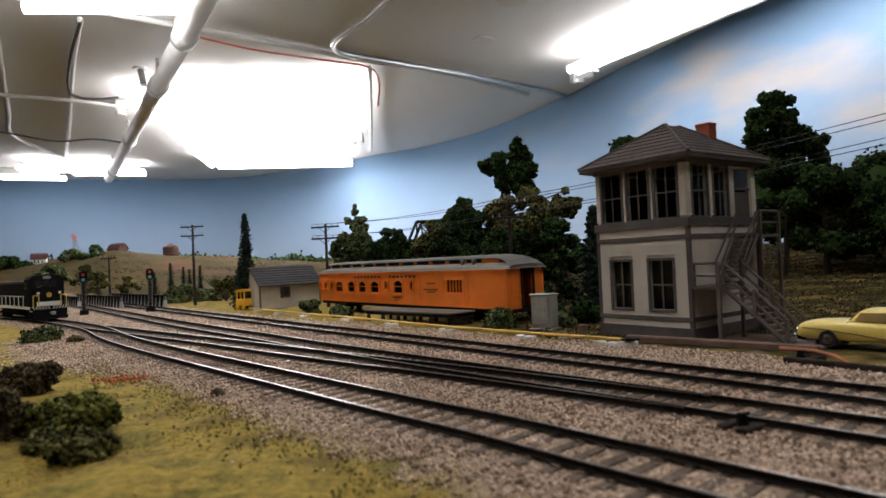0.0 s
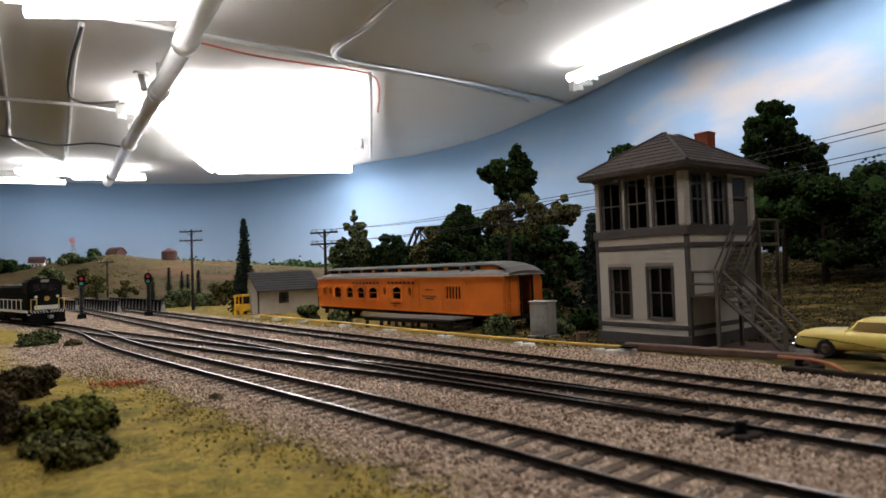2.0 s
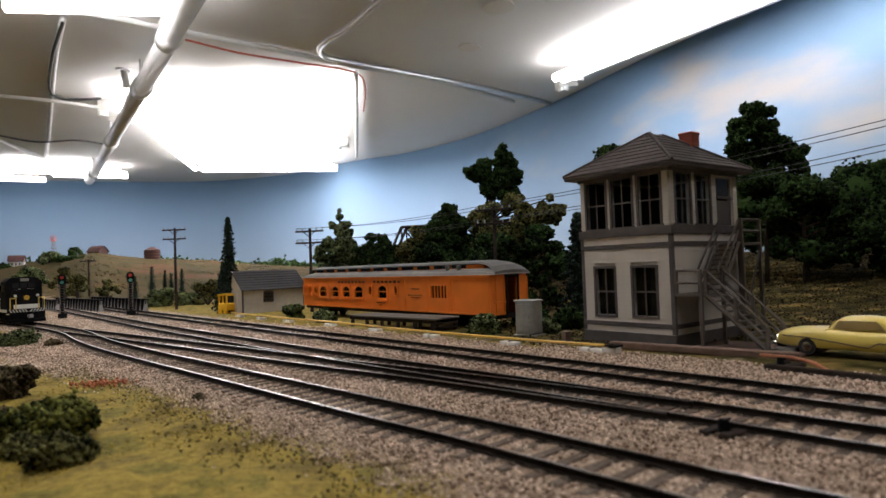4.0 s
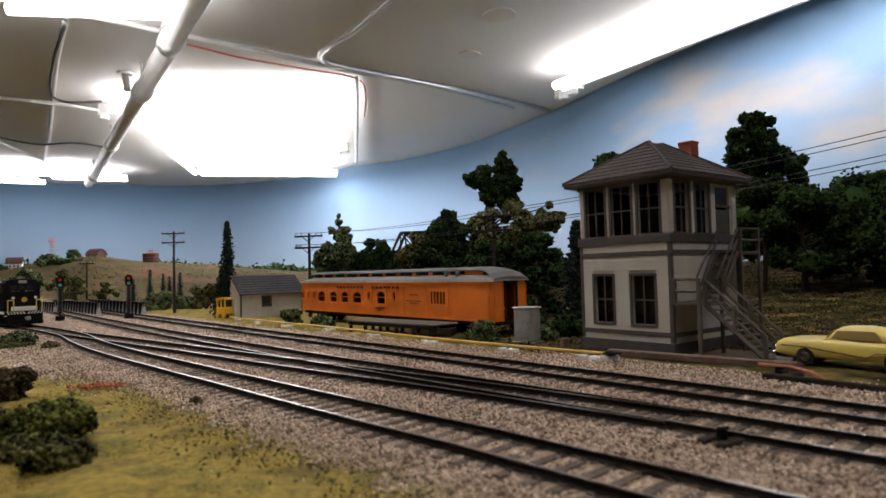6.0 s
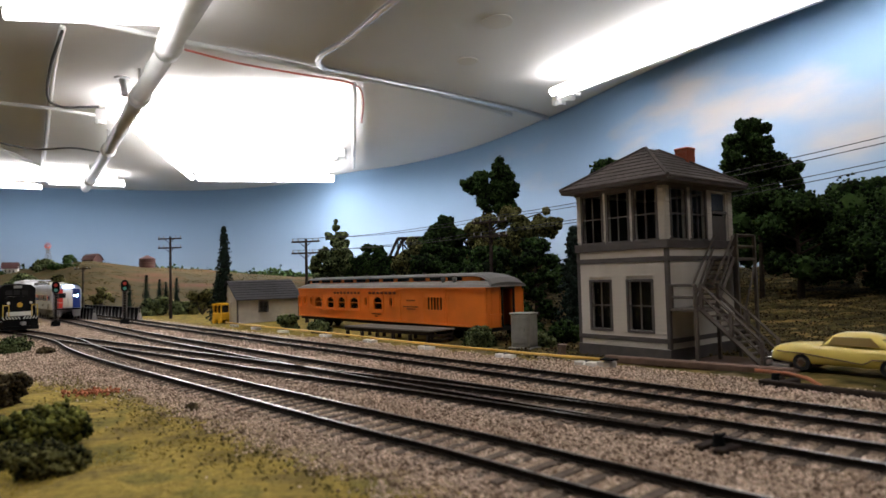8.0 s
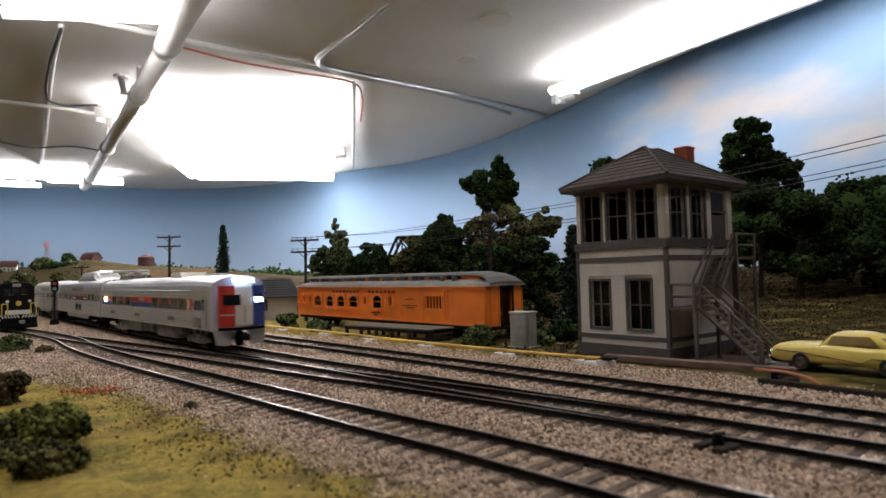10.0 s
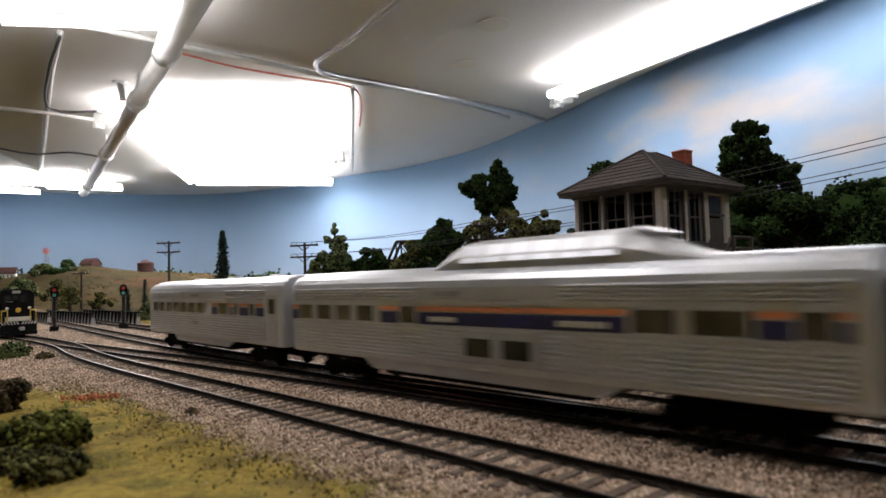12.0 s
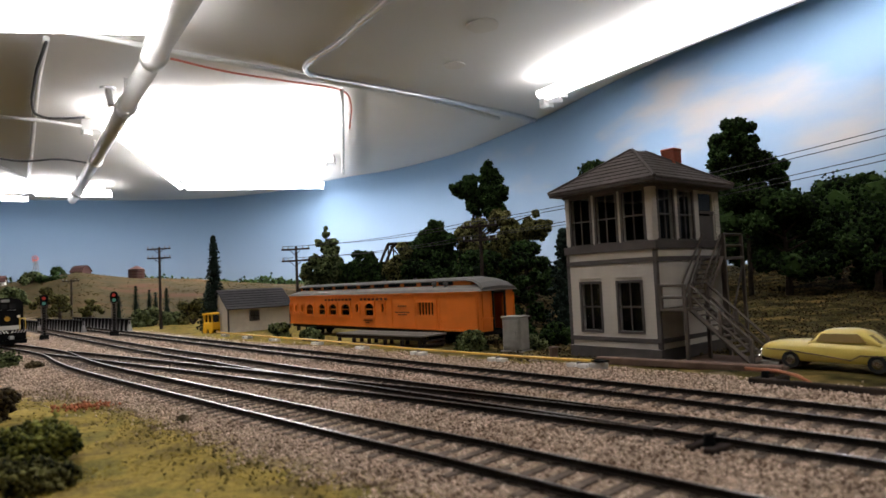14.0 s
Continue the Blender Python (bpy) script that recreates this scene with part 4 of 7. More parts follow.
# ---- the orange coach ----
def orange_coach():
    L, w = 0.259, 0.0185
    e = new("passenger_coach")
    e.matrix_basis = frame_m(0.0425 - 0.288 * math.cos(radians(53)), 0.427 + 0.288 * math.sin(radians(53)), 53) @ Matrix.Diagonal((0.288 / L, 0.92, 0.96, 1))
    zf, ze = 0.0108, 0.0400
    holes = [(0.0012, 0.0052, 0.0225, 0.0315), (0.0112, 0.0158, 0.0225, 0.0315), (0.0232, 0.0280, 0.0225, 0.0315)]
    big = [(0.0336, 0.0470, 0.0208, 0.0318), (0.0550, 0.0682, 0.0208, 0.0318), (0.0742, 0.0872, 0.0208, 0.0318), (0.0938, 0.1080, 0.0208, 0.0318)]
    holes2 = big + [(0.1298, 0.1428, 0.0208, 0.0325)]
    ovals = [(0.1166, 0.1212, 0.0232, 0.0322), (0.1520, 0.1568, 0.0232, 0.0322)]
    grid = (0.1968, 0.2152, 0.0225, 0.0322)
    bm = bmesh.new()
    wall_with_holes(bm, L, zf, ze, "y", 0.0, 0.0015, holes + holes2 + ovals + [grid])
    part("side_wall", bm, M["orange"], e, "orange painted side")
    bm = bmesh.new()
    box(bm, (0, 2 * w - 0.0015, zf), (L, 2 * w, ze))
    part("side_wall", bm, M["orange"], e, "orange painted side")
    bm = bmesh.new()
    wall_with_holes(bm, 2 * w, zf, ze, "x", L, 0.0015, [(0.0155, 0.0265, zf, 0.0385)])
    for v in bm.verts:
        v.co.y = min(max(v.co.y, 0.0015), 2 * w - 0.0015)
    for y in (0.004, 0.0125, 0.0285, 0.037):
        box(bm, (L, y, zf + 0.002), (L + 0.0006, y + 0.0009, ze - 0.002))
    box(bm, (L, 0.002, zf + 0.0085), (L + 0.0007, 0.0145, zf + 0.0098))
    box(bm, (L, 0.0275, zf + 0.0085), (L + 0.0007, 0.040, zf + 0.0098))
    part("end_wall", bm, M["orange"], e, "orange end with an open dark doorway")
    bm = bmesh.new()
    box(bm, (0, 0.0015, zf), (0.0015, 2 * w - 0.0015, ze))
    part("end_wall", bm, M["orange"], e)
    bm = bmesh.new()
    prism(bm, [(L, 0.014, ), (L + 0.0012, 0.014), (L + 0.0012, 0.028), (L, 0.028)], 0.0385, 0.0400, "z")
    for y in (0.0143, 0.0265):
        box(bm, (L, y, zf), (L + 0.0012, y + 0.0012, 0.0385))
    part("door_frame", bm, M["dark_inside"], e)
    bm = bmesh.new()
    box(bm, (0.002, 0.002, zf - 0.003), (L - 0.002, 2 * w - 0.002, zf))
    part("floor", bm, M["dark_inside"], e)
    bm = bmesh.new()
    box(bm, (0.002, 0.026, zf), (L - 0.04, 0.027, ze))
    part("partition", bm, M["dark_inside"], e)
    for a0, a1, b0, b1 in holes + holes2 + ovals:
        sash(e, a0, a1, b0, b1, 0.0, "y", 1, 2 if a1 - a0 > 0.01 else 1, "orange")
    def surround(a0, a1, b0, b1, shape, name):
        """A plate that fills the opening round an oval or arched light."""
        cx, cz, rx, rz = (a0 + a1) / 2, (b0 + b1) / 2, (a1 - a0) / 2, (b1 - b0) / 2
        rings = []
        for k in range(33):
            a = 2 * math.pi * k / 32
            c, s_ = math.cos(a), math.sin(a)
            m_ = max(abs(c), abs(s_))
            ox, oz = cx + rx * c / m_ * 1.02, cz + rz * s_ / m_ * 1.02
            if shape == "oval":
                ix, iz = cx + rx * 0.88 * c, cz + rz * 0.92 * s_
            else:
                ix, iz = cx + rx * 0.90 * c / m_, cz + rz * 0.94 * s_ / m_
                iz = min(iz, b1 - 0.0005 - 0.0032 * (abs(ix - cx) / rx) ** 2)
            rings.append([(ox, -0.0010, oz), (ix, -0.0010, iz), (ix, 0.0004, iz), (ox, 0.0004, oz)])
        bm = bmesh.new()
        loft(bm, rings, caps=False)
        part(name, bm, M["orange"], e)
    for q in holes + ovals:
        surround(*q, "oval", "oval_frame")
    for a0, a1, b0, b1 in holes2:
        surround(a0, a1, b0, b1, "arch", "arched_frame")
        bm = bmesh.new()
        box(bm, (a0 - 0.0012, -0.0016, b0 - 0.0022), (a1 + 0.0012, -0.00002, b0 - 0.0012))
        part("sill", bm, M["orange"], e)
    bm = bmesh.new()
    for i in range(6):
        x = grid[0] + 0.0003 + i * 0.0034
        box(bm, (x, 0.0002, grid[2]), (x + 0.0009, 0.0012, grid[3]))
    part("window_bars", bm, M["orange"], e)
    bm = bmesh.new()
    for z0, z1, d in ((zf, zf + 0.0012, 0.0008), (0.0365, 0.0372, 0.0006), (ze - 0.0015, ze, 0.0010)):
        box(bm, (0.0, -d, z0), (L, -0.00002, z1))
    for x in (0.166, 0.1940, 0.2180, 0.2210, L - 0.0016):
        box(bm, (x, -0.0006, zf + 0.0012), (x + 0.0005, -0.00002, 0.0365))
    part("belt_rail", bm, M["orange"], e)
    # bars that stand for the worn lettering
    def bars(row):
        bm = bmesh.new()
        for x0, n, h, z, gap in row:
            for k in range(n):
                box(bm, (x0 + k * gap, -0.0011, z), (x0 + k * gap + gap * 0.55, -0.00062, z + h))
        part("lettering", bm, M["black_lettering"], e, "worn dark lettering on the letterboard")
    bars([(0.068, 8, 0.0020, 0.0345, 0.0056), (0.124, 7, 0.0020, 0.0345, 0.0056)])
    bars([(0.175, 5, 0.001, 0.029, 0.0021), (0.171, 8, 0.001, 0.0238, 0.0022), (0.175, 5, 0.001, 0.0220, 0.0021), (0.128, 6, 0.0009, 0.0165, 0.0022), (0.132, 2, 0.0009, 0.0145, 0.0022)])
    # clerestory roof
    bm = bmesh.new()
    rings = []
    for x, k in ((-0.002, 0.15), (0.002, 0.45), (0.008, 0.72), (0.014, 0.82), (L - 0.014, 0.82), (L - 0.006, 0.72), (L + 0.002, 0.40), (L + 0.004, 0.1)):
        pts = [(-w - 0.0012, ze), (-w * 0.99, ze + 0.0022), (-w * 0.84, ze + 0.0040), (-w * 0.55, ze + 0.0052), (0, ze + 0.0056)]
        pts = pts + [(-a, b) for a, b in pts[-2::-1]]
        rings.append([(x, w + a, ze + (b - ze) * (k / 0.82)) for a, b in pts])
    loft(bm, rings)
    part("lower_roof", bm, M["roof_grey"], e, "light grey lower roof", smooth=False)
    bm = bmesh.new()
    box(bm, (0.012, w - 0.0115, ze + 0.004), (L - 0.012, w + 0.0115, ze + 0.0086))
    cl = part("clerestory", bm, M["orange"], e, "orange clerestory with dark windows")
    for i in range(11):
        x = 0.0155 + i * 0.0199
        bm = bmesh.new()
        box(bm, (x, w - 0.0119, ze + 0.0052), (x + 0.0148, w - 0.0116, ze + 0.0081))
        part("window", bm, M["dark_window"], cl)
    bm = bmesh.new()
    rings = []
    for x, dz, sc in ((0.004, -0.0042, 0.8), (0.009, -0.0012, 0.95), (0.014, 0, 1), (L - 0.016, 0, 1), (L - 0.008, -0.0012, 1.1), (L - 0.001, -0.0038, 1.25), (L + 0.0035, -0.0075, 1.4)):
        pts = [(-0.0135, 0.0085), (-0.0118, 0.0098), (-0.006, 0.0107), (0, 0.0110)]
        pts = pts + [(-a, b) for a, b in pts[-2::-1]] + [(0.0125, 0.0078), (-0.0125, 0.0078)]
        rings.append([(x, w + a * sc, ze + b + dz) for a, b in pts])
    loft(bm, rings)
    part("upper_roof", bm, M["roof_dark"], e, "dark grey upper roof curved down at the ends")
    for x in (0.033, 0.060, 0.1, 0.14, 0.18):
        bm = bmesh.new()
        cyl(bm, (x, w - 0.004, ze + 0.0105), (x, w - 0.004, ze + 0.0122), 0.0012, 0.0015, 8)
        part("roof_vent", bm, M["roof_dark"], e)
    for x in (L - 0.046, L - 0.034):
        bm = bmesh.new()
        cyl(bm, (x, 0.0035, ze + 0.002), (x, 0.0035, ze + 0.0062), 0.0013, seg=8)
        cyl(bm, (x - 0.0016, 0.0035, ze + 0.0066), (x + 0.0016, 0.0035, ze + 0.0066), 0.0013, seg=8)
        part("roof_vent", bm, M["roof_dark"], e)
    for x in (0.028, L - 0.05):
        bm = bmesh.new()
        for sy in (0.008, 2 * w - 0.012):
            box(bm, (x - 0.012, sy, 0.003), (x + 0.012, sy + 0.004, 0.0068), 0.0006)
        box(bm, (x - 0.004, 0.008, 0.0055), (x + 0.004, 2 * w - 0.008, 0.0079))
        tr = part("truck", bm, M["black"], e, "black wheel truck")
        for dx in (-0.010, 0.010):
            for sy in (0.0125, 2 * w - 0.0145):
                bm = bmesh.new()
                cyl(bm, (x + dx, sy, 0.0047), (x + dx, sy + 0.002, 0.0047), 0.0047, seg=16)
                part("wheel", bm, M["black"], tr)
    tagged(e, "bright orange wooden passenger coach with clerestory roof", "train coach")


orange_coach()


def loading_platform():
    e = new("loading_platform")
    e.matrix_basis = frame_m(-0.0655, 0.5065, 46)
    L, D, z = 0.098, 0.0255, 0.0092
    pm = bpy.data.meshes.new("plank")
    bm = bmesh.new()
    box(bm, (-0.00105, 0, 0), (0.00105, D, 0.0011), 0.00015)
    bm.to_mesh(pm)
    bm.free()
    pm.materials.append(M["plank"])
    x = 0.001
    while x < L:
        share("plank", pm, e, Matrix.Translation((x, random.uniform(-0.0004, 0.0004), z - 0.0011)))
        x += 0.00225
    for y in (0.001, D - 0.002):
        bm = bmesh.new()
        box(bm, (0, y, z - 0.0036), (L, y + 0.0012, z - 0.0012))
        part("beam", bm, M["creosote"], e)
        for i in range(6):
            x = 0.002 + i * (L - 0.006) / 5
            bm = bmesh.new()
            box(bm, (x, y - 0.0006, -0.001), (x + 0.0022, y + 0.0016, z - 0.0037), 0.0002)
            part("post", bm, M["creosote"], e)
    for i, zz in ((0, 0.0016), (1, 0.0044)):
        bm = bmesh.new()
        box(bm, (L - 0.0004, 0.001, zz), (L + 0.0008, D - 0.002, zz + 0.0016))
        part("beam", bm, M["creosote"], e)
    tagged(e, "weathered grey plank loading platform on posts", "platform")


loading_platform()


def relay_cabinet():
    e = new("relay_cabinet")
    e.matrix_basis = frame_m(0.0535, 0.3945, 42)
    bm = bmesh.new()
    box(bm, (0, 0, 0.001), (0.0135, 0.011, 0.0215), 0.0008)
    part("body", bm, M["concrete"], e)
    bm = bmesh.new()
    box(bm, (0.0012, -0.0005, 0.0035), (0.0123, -0.00002, 0.0200), 0.0002)
    d = part("door", bm, M["concrete"], e)
    bm = bmesh.new()
    box(bm, (0.0105, -0.0010, 0.0110), (0.0112, -0.00052, 0.0132))
    part("handle", bm, M["under_grey"], d)
    bm = bmesh.new()
    box(bm, (-0.0006, -0.0006, 0.0212), (0.0141, 0.0116, 0.0226), 0.0005)
    part("lid", bm, M["concrete"], e)
    bm = bmesh.new()
    box(bm, (-0.0012, -0.0012, -0.001), (0.0147, 0.0122, 0.0011), 0.0003)
    part("base", bm, M["concrete"], e)
    tagged(e, "grey metal relay cabinet beside the track", "cabinet")


relay_cabinet()


def shed():
    L, D, ze, zr = 0.076, 0.046, 0.0287, 0.0477
    e = new("shed")
    e.matrix_basis = frame_m(-0.2095, 0.708, -40)
    win = (0.026, 0.036, 0.0125, 0.0225)
    bm = bmesh.new()
    wall_with_holes(bm, L, 0, ze, "y", 0.0, 0.0015, [win])
    part("wall", bm, M["tan_wall"], e)
    bm = bmesh.new()
    box(bm, (0, D - 0.0015, 0), (L, D, ze))
    part("wall", bm, M["tan_wall"], e)
    for x in (0.0, L - 0.0015):
        bm = bmesh.new()
        prism(bm, [(0.0016, 0), (D - 0.0016, 0), (D - 0.0016, ze), (D / 2, zr - 0.001), (0.0016, ze)], x, x + 0.0015, "x")
        part("gable_wall", bm, M["tan_wall"], e)
    sash(e, *win, 0.0, "y", 2, 2)
    for sgn in (0, 1):
        n = 8
        for i in range(n):
            def yz(f):
                y = -0.004 + (D / 2 + 0.004) * f
                return (y if sgn == 0 else D - y), ze - 0.0032 + (zr - ze + 0.0032) * f
            (ya, za), (yb, zb) = yz(i / n), yz((i + 1) / n)
            bm = bmesh.new()
            prism(bm, [(ya, za), (yb, zb), (yb, zb + 0.0006), (ya, za + 0.0012)], -0.003, L + 0.003, "x")
            part("roof_course", bm, M["slate"], e, "dark slate-grey roof course")
    for x, y in ((-0.0006, -0.0006), (L - 0.0006, -0.0006)):
        bm = bmesh.new()
        box(bm, (x, y, 0), (x + 0.0015, y + 0.0015, ze - 0.002))
        part("corner_board", bm, M["trim_grey"], e)
    bm = bmesh.new()
    box(bm, (-0.0008, 0.014, 0), (-0.00005, 0.030, 0.024))
    part("door", bm, M["tan_wall"], e, "plain tan door in the gable")
    tagged(e, "small beige lineside shed with dark gabled roof", "shed")


shed()


def track_machine():
    """The small yellow rail vehicle by the shed."""
    e = new("track_speeder")
    e.matrix_basis = frame_m(-0.2415, 0.720, 30)
    bm = bmesh.new()
    box(bm, (0, 0, 0.004), (0.020, 0.014, 0.012), 0.001)
    box(bm, (0.001, -0.0006, 0.0065), (0.019, 0.0006, 0.0080))
    part("body", bm, M["machine_yellow"], e)
    bm = bmesh.new()
    for x in (0.0005, 0.0085, 0.0165):
        for y in (0.0008, 0.0120):
            box(bm, (x, y, 0.0115), (x + 0.0018, y + 0.0014, 0.0200))
    box(bm, (0.0003, 0.0006, 0.0155), (0.0030, 0.0134, 0.0205))
    part("cab", bm, M["machine_yellow"], e)
    bm = bmesh.new()
    prism(bm, [(-0.0006, 0.0200), (0.0194, 0.0200), (0.0190, 0.0218), (0.010, 0.0226), (0.0, 0.0218)], -0.0004, 0.0144, "y")
    part("roof", bm, M["machine_yellow"], e)
    bm = bmesh.new()
    box(bm, (0.0022, 0.0025, 0.0120), (0.0180, 0.0115, 0.0198))
    part("windows", bm, M["dark_window"], e)
    for x in (0.004, 0.016):
        for y in (0.0, 0.0125):
            bm = bmesh.new()
            cyl(bm, (x, y - 0.0006, 0.0034), (x, y + 0.0016, 0.0034), 0.0034, seg=14)
            part("wheel", bm, M["machine_yellow"], e)
    e.scale = (0.74, 1.0, 1.04)
    tagged(e, "small bright yellow track maintenance vehicle", "rail vehicle")


track_machine()


# ---- rod line ----
ROD = [(-0.214, 0.681), (-0.132, 0.574), (-0.09, 0.524), (-0.037, 0.453), (0.003, 0.401), (0.036, 0.362), (0.063, 0.332), (0.0875, 0.306)]
bm = bmesh.new()
tube(bm, [(x, y, 0.0036) for x, y in smooth_line(ROD, 6)], 0.00075, 8)
tagged(finish("rod_line", bm, M["yellow_rod"], smooth=True), "long yellow rod line on white supports", "rod")


def rod_support(x, y, turn):
    e = new("rod_support")
    e.matrix_basis = pose(x, y, 0, 0, 0, turn)
    for k in (-0.0035, 0.0035):
        bm = bmesh.new()
        box(bm, (k - 0.0028, -0.0028, -0.0006), (k + 0.0028, 0.0022, 0.0022), 0.0004)
        part("block", bm, M["white_paint"], e)
    bm = bmesh.new()
    box(bm, (-0.0007, -0.001, 0.0020), (0.0007, 0.001, 0.0030))
    part("clip", bm, M["under_grey"], e)
    tagged(e, "white block support under the rod line", "support", "rod supports")
    return e


sup = rod_support(0.0805, 0.3125, -52)
for x, y in ((0.0445, 0.351), (0.0005, 0.4035), (-0.040, 0.4575), (-0.081, 0.513), (-0.128, 0.570), (-0.165, 0.618), (-0.2, 0.665)):
    copy_thing(sup, pose(x, y, 0, 0, 0, -52 + random.uniform(-5, 5)))
bm = bmesh.new()
tube(bm, [(x, y, z) for x, y, z in ((0.140, 0.264, 0.003), (0.146, 0.25, 0.0035), (0.148, 0.240, 0.003), (0.147, 0.228, 0.001))], 0.0008, 8)
tagged(finish("copper_rod", bm, M["copper"], smooth=True), "bent copper-coloured rod lying on the ballast", "rod")


def rod_crank():
    e = new("rod_crank")
    e.matrix_basis = pose(0.0885, 0.3065, 0, 0, 0, -50)
    bm = bmesh.new()
    box(bm, (-0.004, -0.003, -0.0005), (0.004, 0.003, 0.0028), 0.0005)
    part("block", bm, M["white_paint"], e)
    bm = bmesh.new()
    cyl(bm, (0, 0, 0.0028), (0, 0, 0.0045), 0.0016, seg=10)
    box(bm, (-0.001, -0.0045, 0.0036), (0.006, 0.001, 0.0044))
    part("crank", bm, M["black"], e, "black iron crank")
    tagged(e, "black crank on a white block ending the rod line", "crank")


rod_crank()


def switch_stand(x, y, turn):
    e = new("ground_throw")
    e.matrix_basis = pose(x, y, 0, 0, 0, turn)
    bm = bmesh.new()
    box(bm, (-0.006, -0.0016, -0.0006), (0.010, 0.0016, 0.0014), 0.0003)
    box(bm, (-0.006, 0.004, -0.0006), (0.009, 0.0068, 0.0014), 0.0003)
    part("base", bm, M["creosote"], e)
    bm = bmesh.new()
    cyl(bm, (-0.002, 0.002, 0.001), (-0.002, 0.002, 0.0042), 0.0016, 0.0012, seg=10)
    cyl(bm, (-0.002, 0.002, 0.0038), (0.0045, 0.004, 0.0028), 0.0005, seg=6)
    part("lever", bm, M["black"], e)
    tagged(e, "black ground throw lever on two long ties", "switch stand")


switch_stand(0.0765, 0.1585, 35)
switch_stand(0.142, 0.247, 30)
bm = bmesh.new()
box(bm, (-0.0018, -0.0018, -0.001), (0.0018, 0.0018, 0.0058), 0.0003)
box(bm, (-0.0022, -0.0022, 0.0058), (0.0022, 0.0022, 0.0066), 0.0003)
ob = tagged(finish("timber_post", bm, M["brown_wood"]), "short brown timber post", "post")
ob.matrix_basis = pose(0.0765, 0.352, 0, 0, 0, 20)


# ---- signals ----
def signal(x, y, turn):
    e = new("railway_signal")
    e.matrix_basis = pose(x, y, 0, 0, 0, turn)
    bm = bmesh.new()
    box(bm, (-0.0048, -0.004, -0.001), (0.0048, 0.004, 0.006), 0.0005)
    part("relay_base", bm, M["black"], e)
    bm = bmesh.new()
    box(bm, (-0.0016, -0.0004, 0.006), (0.0016, 0.0018, 0.042), 0.0004)
    cyl(bm, (0, 0.001, 0.041), (0, 0.001, 0.052), 0.0013, seg=8)
    part("mast", bm, M["black"], e)
    bm = bmesh.new()
    for sx in (-0.0026, 0.0026):
        box(bm, (sx - 0.00035, -0.003, 0.006), (sx + 0.00035, -0.0022, 0.041))
    for i in range(11):
        box(bm, (-0.0024, -0.0029, 0.008 + i * 0.003), (0.0024, -0.0023, 0.0087 + i * 0.003))
    part("ladder", bm, M["trim_grey"], e, "grey ladder")
    bm = bmesh.new()
    prism(bm, [(0.0041 * math.cos(a), 0.0455 + (0.0030 if math.sin(a) > 0 else -0.0030) + 0.0041 * math.sin(a)) for a in [2 * math.pi * k / 20 for k in range(20)]], -0.0012, 0.0002, "y")
    h = part("signal_head", bm, M["black"], e, "black oval target")
    for z, mat, lab in ((0.0485, "signal_red", "dark red lens"), (0.0425, "signal_green", "lit green lens")):
        bm = bmesh.new()
        cyl(bm, (0, -0.0017, z), (0, -0.0012, z), 0.0020, seg=14)
        part("lens", bm, M[mat], h, lab)
        bm = bmesh.new()
        for k in range(7):
            a0, a1 = math.pi * k / 7, math.pi * (k + 1) / 7
            vs = [bm.verts.new((0.0024 * math.cos(a), yy, z + 0.0024 * math.sin(a))) for a in (a0, a1) for yy in (-0.0042, -0.0012)]
            bm.faces.new((vs[0], vs[1], vs[3], vs[2]))
        r = bmesh.ops.solidify(bm, geom=list(bm.faces), thickness=0.0002)
        part("hood", bm, M["black"], h)
    tagged(e, "black two-light railway signal on a ladder mast", "railway signal", "signals")
    return e


sg = signal(-0.358, 0.76, 25)
copy_thing(sg, pose(-0.435, 0.753, 0.0, 0, 0, 30))


# ---- bridge girders ----
def girder(x, y, x2, y2, h=0.0155):
    e = new("plate_girder")
    L = math.hypot(x2 - x, y2 - y)
    e.matrix_basis = pose(x, y, 0, 0, 0, math.degrees(math.atan2(y2 - y, x2 - x)))
    bm = bmesh.new()
    box(bm, (0, -0.0006, -0.002), (L, 0.0006, h))
    part("web", bm, M["black"], e)
    for z in (-0.002, h):
        bm = bmesh.new()
        box(bm, (0, -0.003, z), (L, 0.003, z + 0.001), 0.0002)
        part("flange", bm, M["black"], e)
    for i in range(int(L / 0.017) + 1):
        bm = bmesh.new()
        xx = i * 0.017
        prism(bm, [(0.0035, -0.001), (0.0008, h - 0.0002), (0.0006, h - 0.0002), (0.0006, -0.001)], xx, xx + 0.0005, "x")
        prism(bm, [(-0.0045, -0.001), (-0.0009, h - 0.0002), (-0.0006, h - 0.0002), (-0.0006, -0.001)], xx, xx + 0.0005, "x")
        part("stiffener", bm, M["under_grey"], e)
    bm = bmesh.new()
    prism(bm, [(-0.0022, -0.001), (0.0022, -0.001), (0.0018, h * 0.4), (0.0014, h * 0.6), (-0.0014, h * 0.6), (-0.0018, h * 0.4)], -0.0025, -0.0001, "x")
    part("end_post", bm, M["concrete"], e, "pale concrete end post")
    tagged(e, "black plate girder of a railway bridge", "bridge girder", "bridge girders")


girder(-0.378, 0.843, -0.560, 1.05)
girder(-0.452, 0.872, -0.635, 1.08)
girder(-0.549, 0.937, -0.735, 1.15)


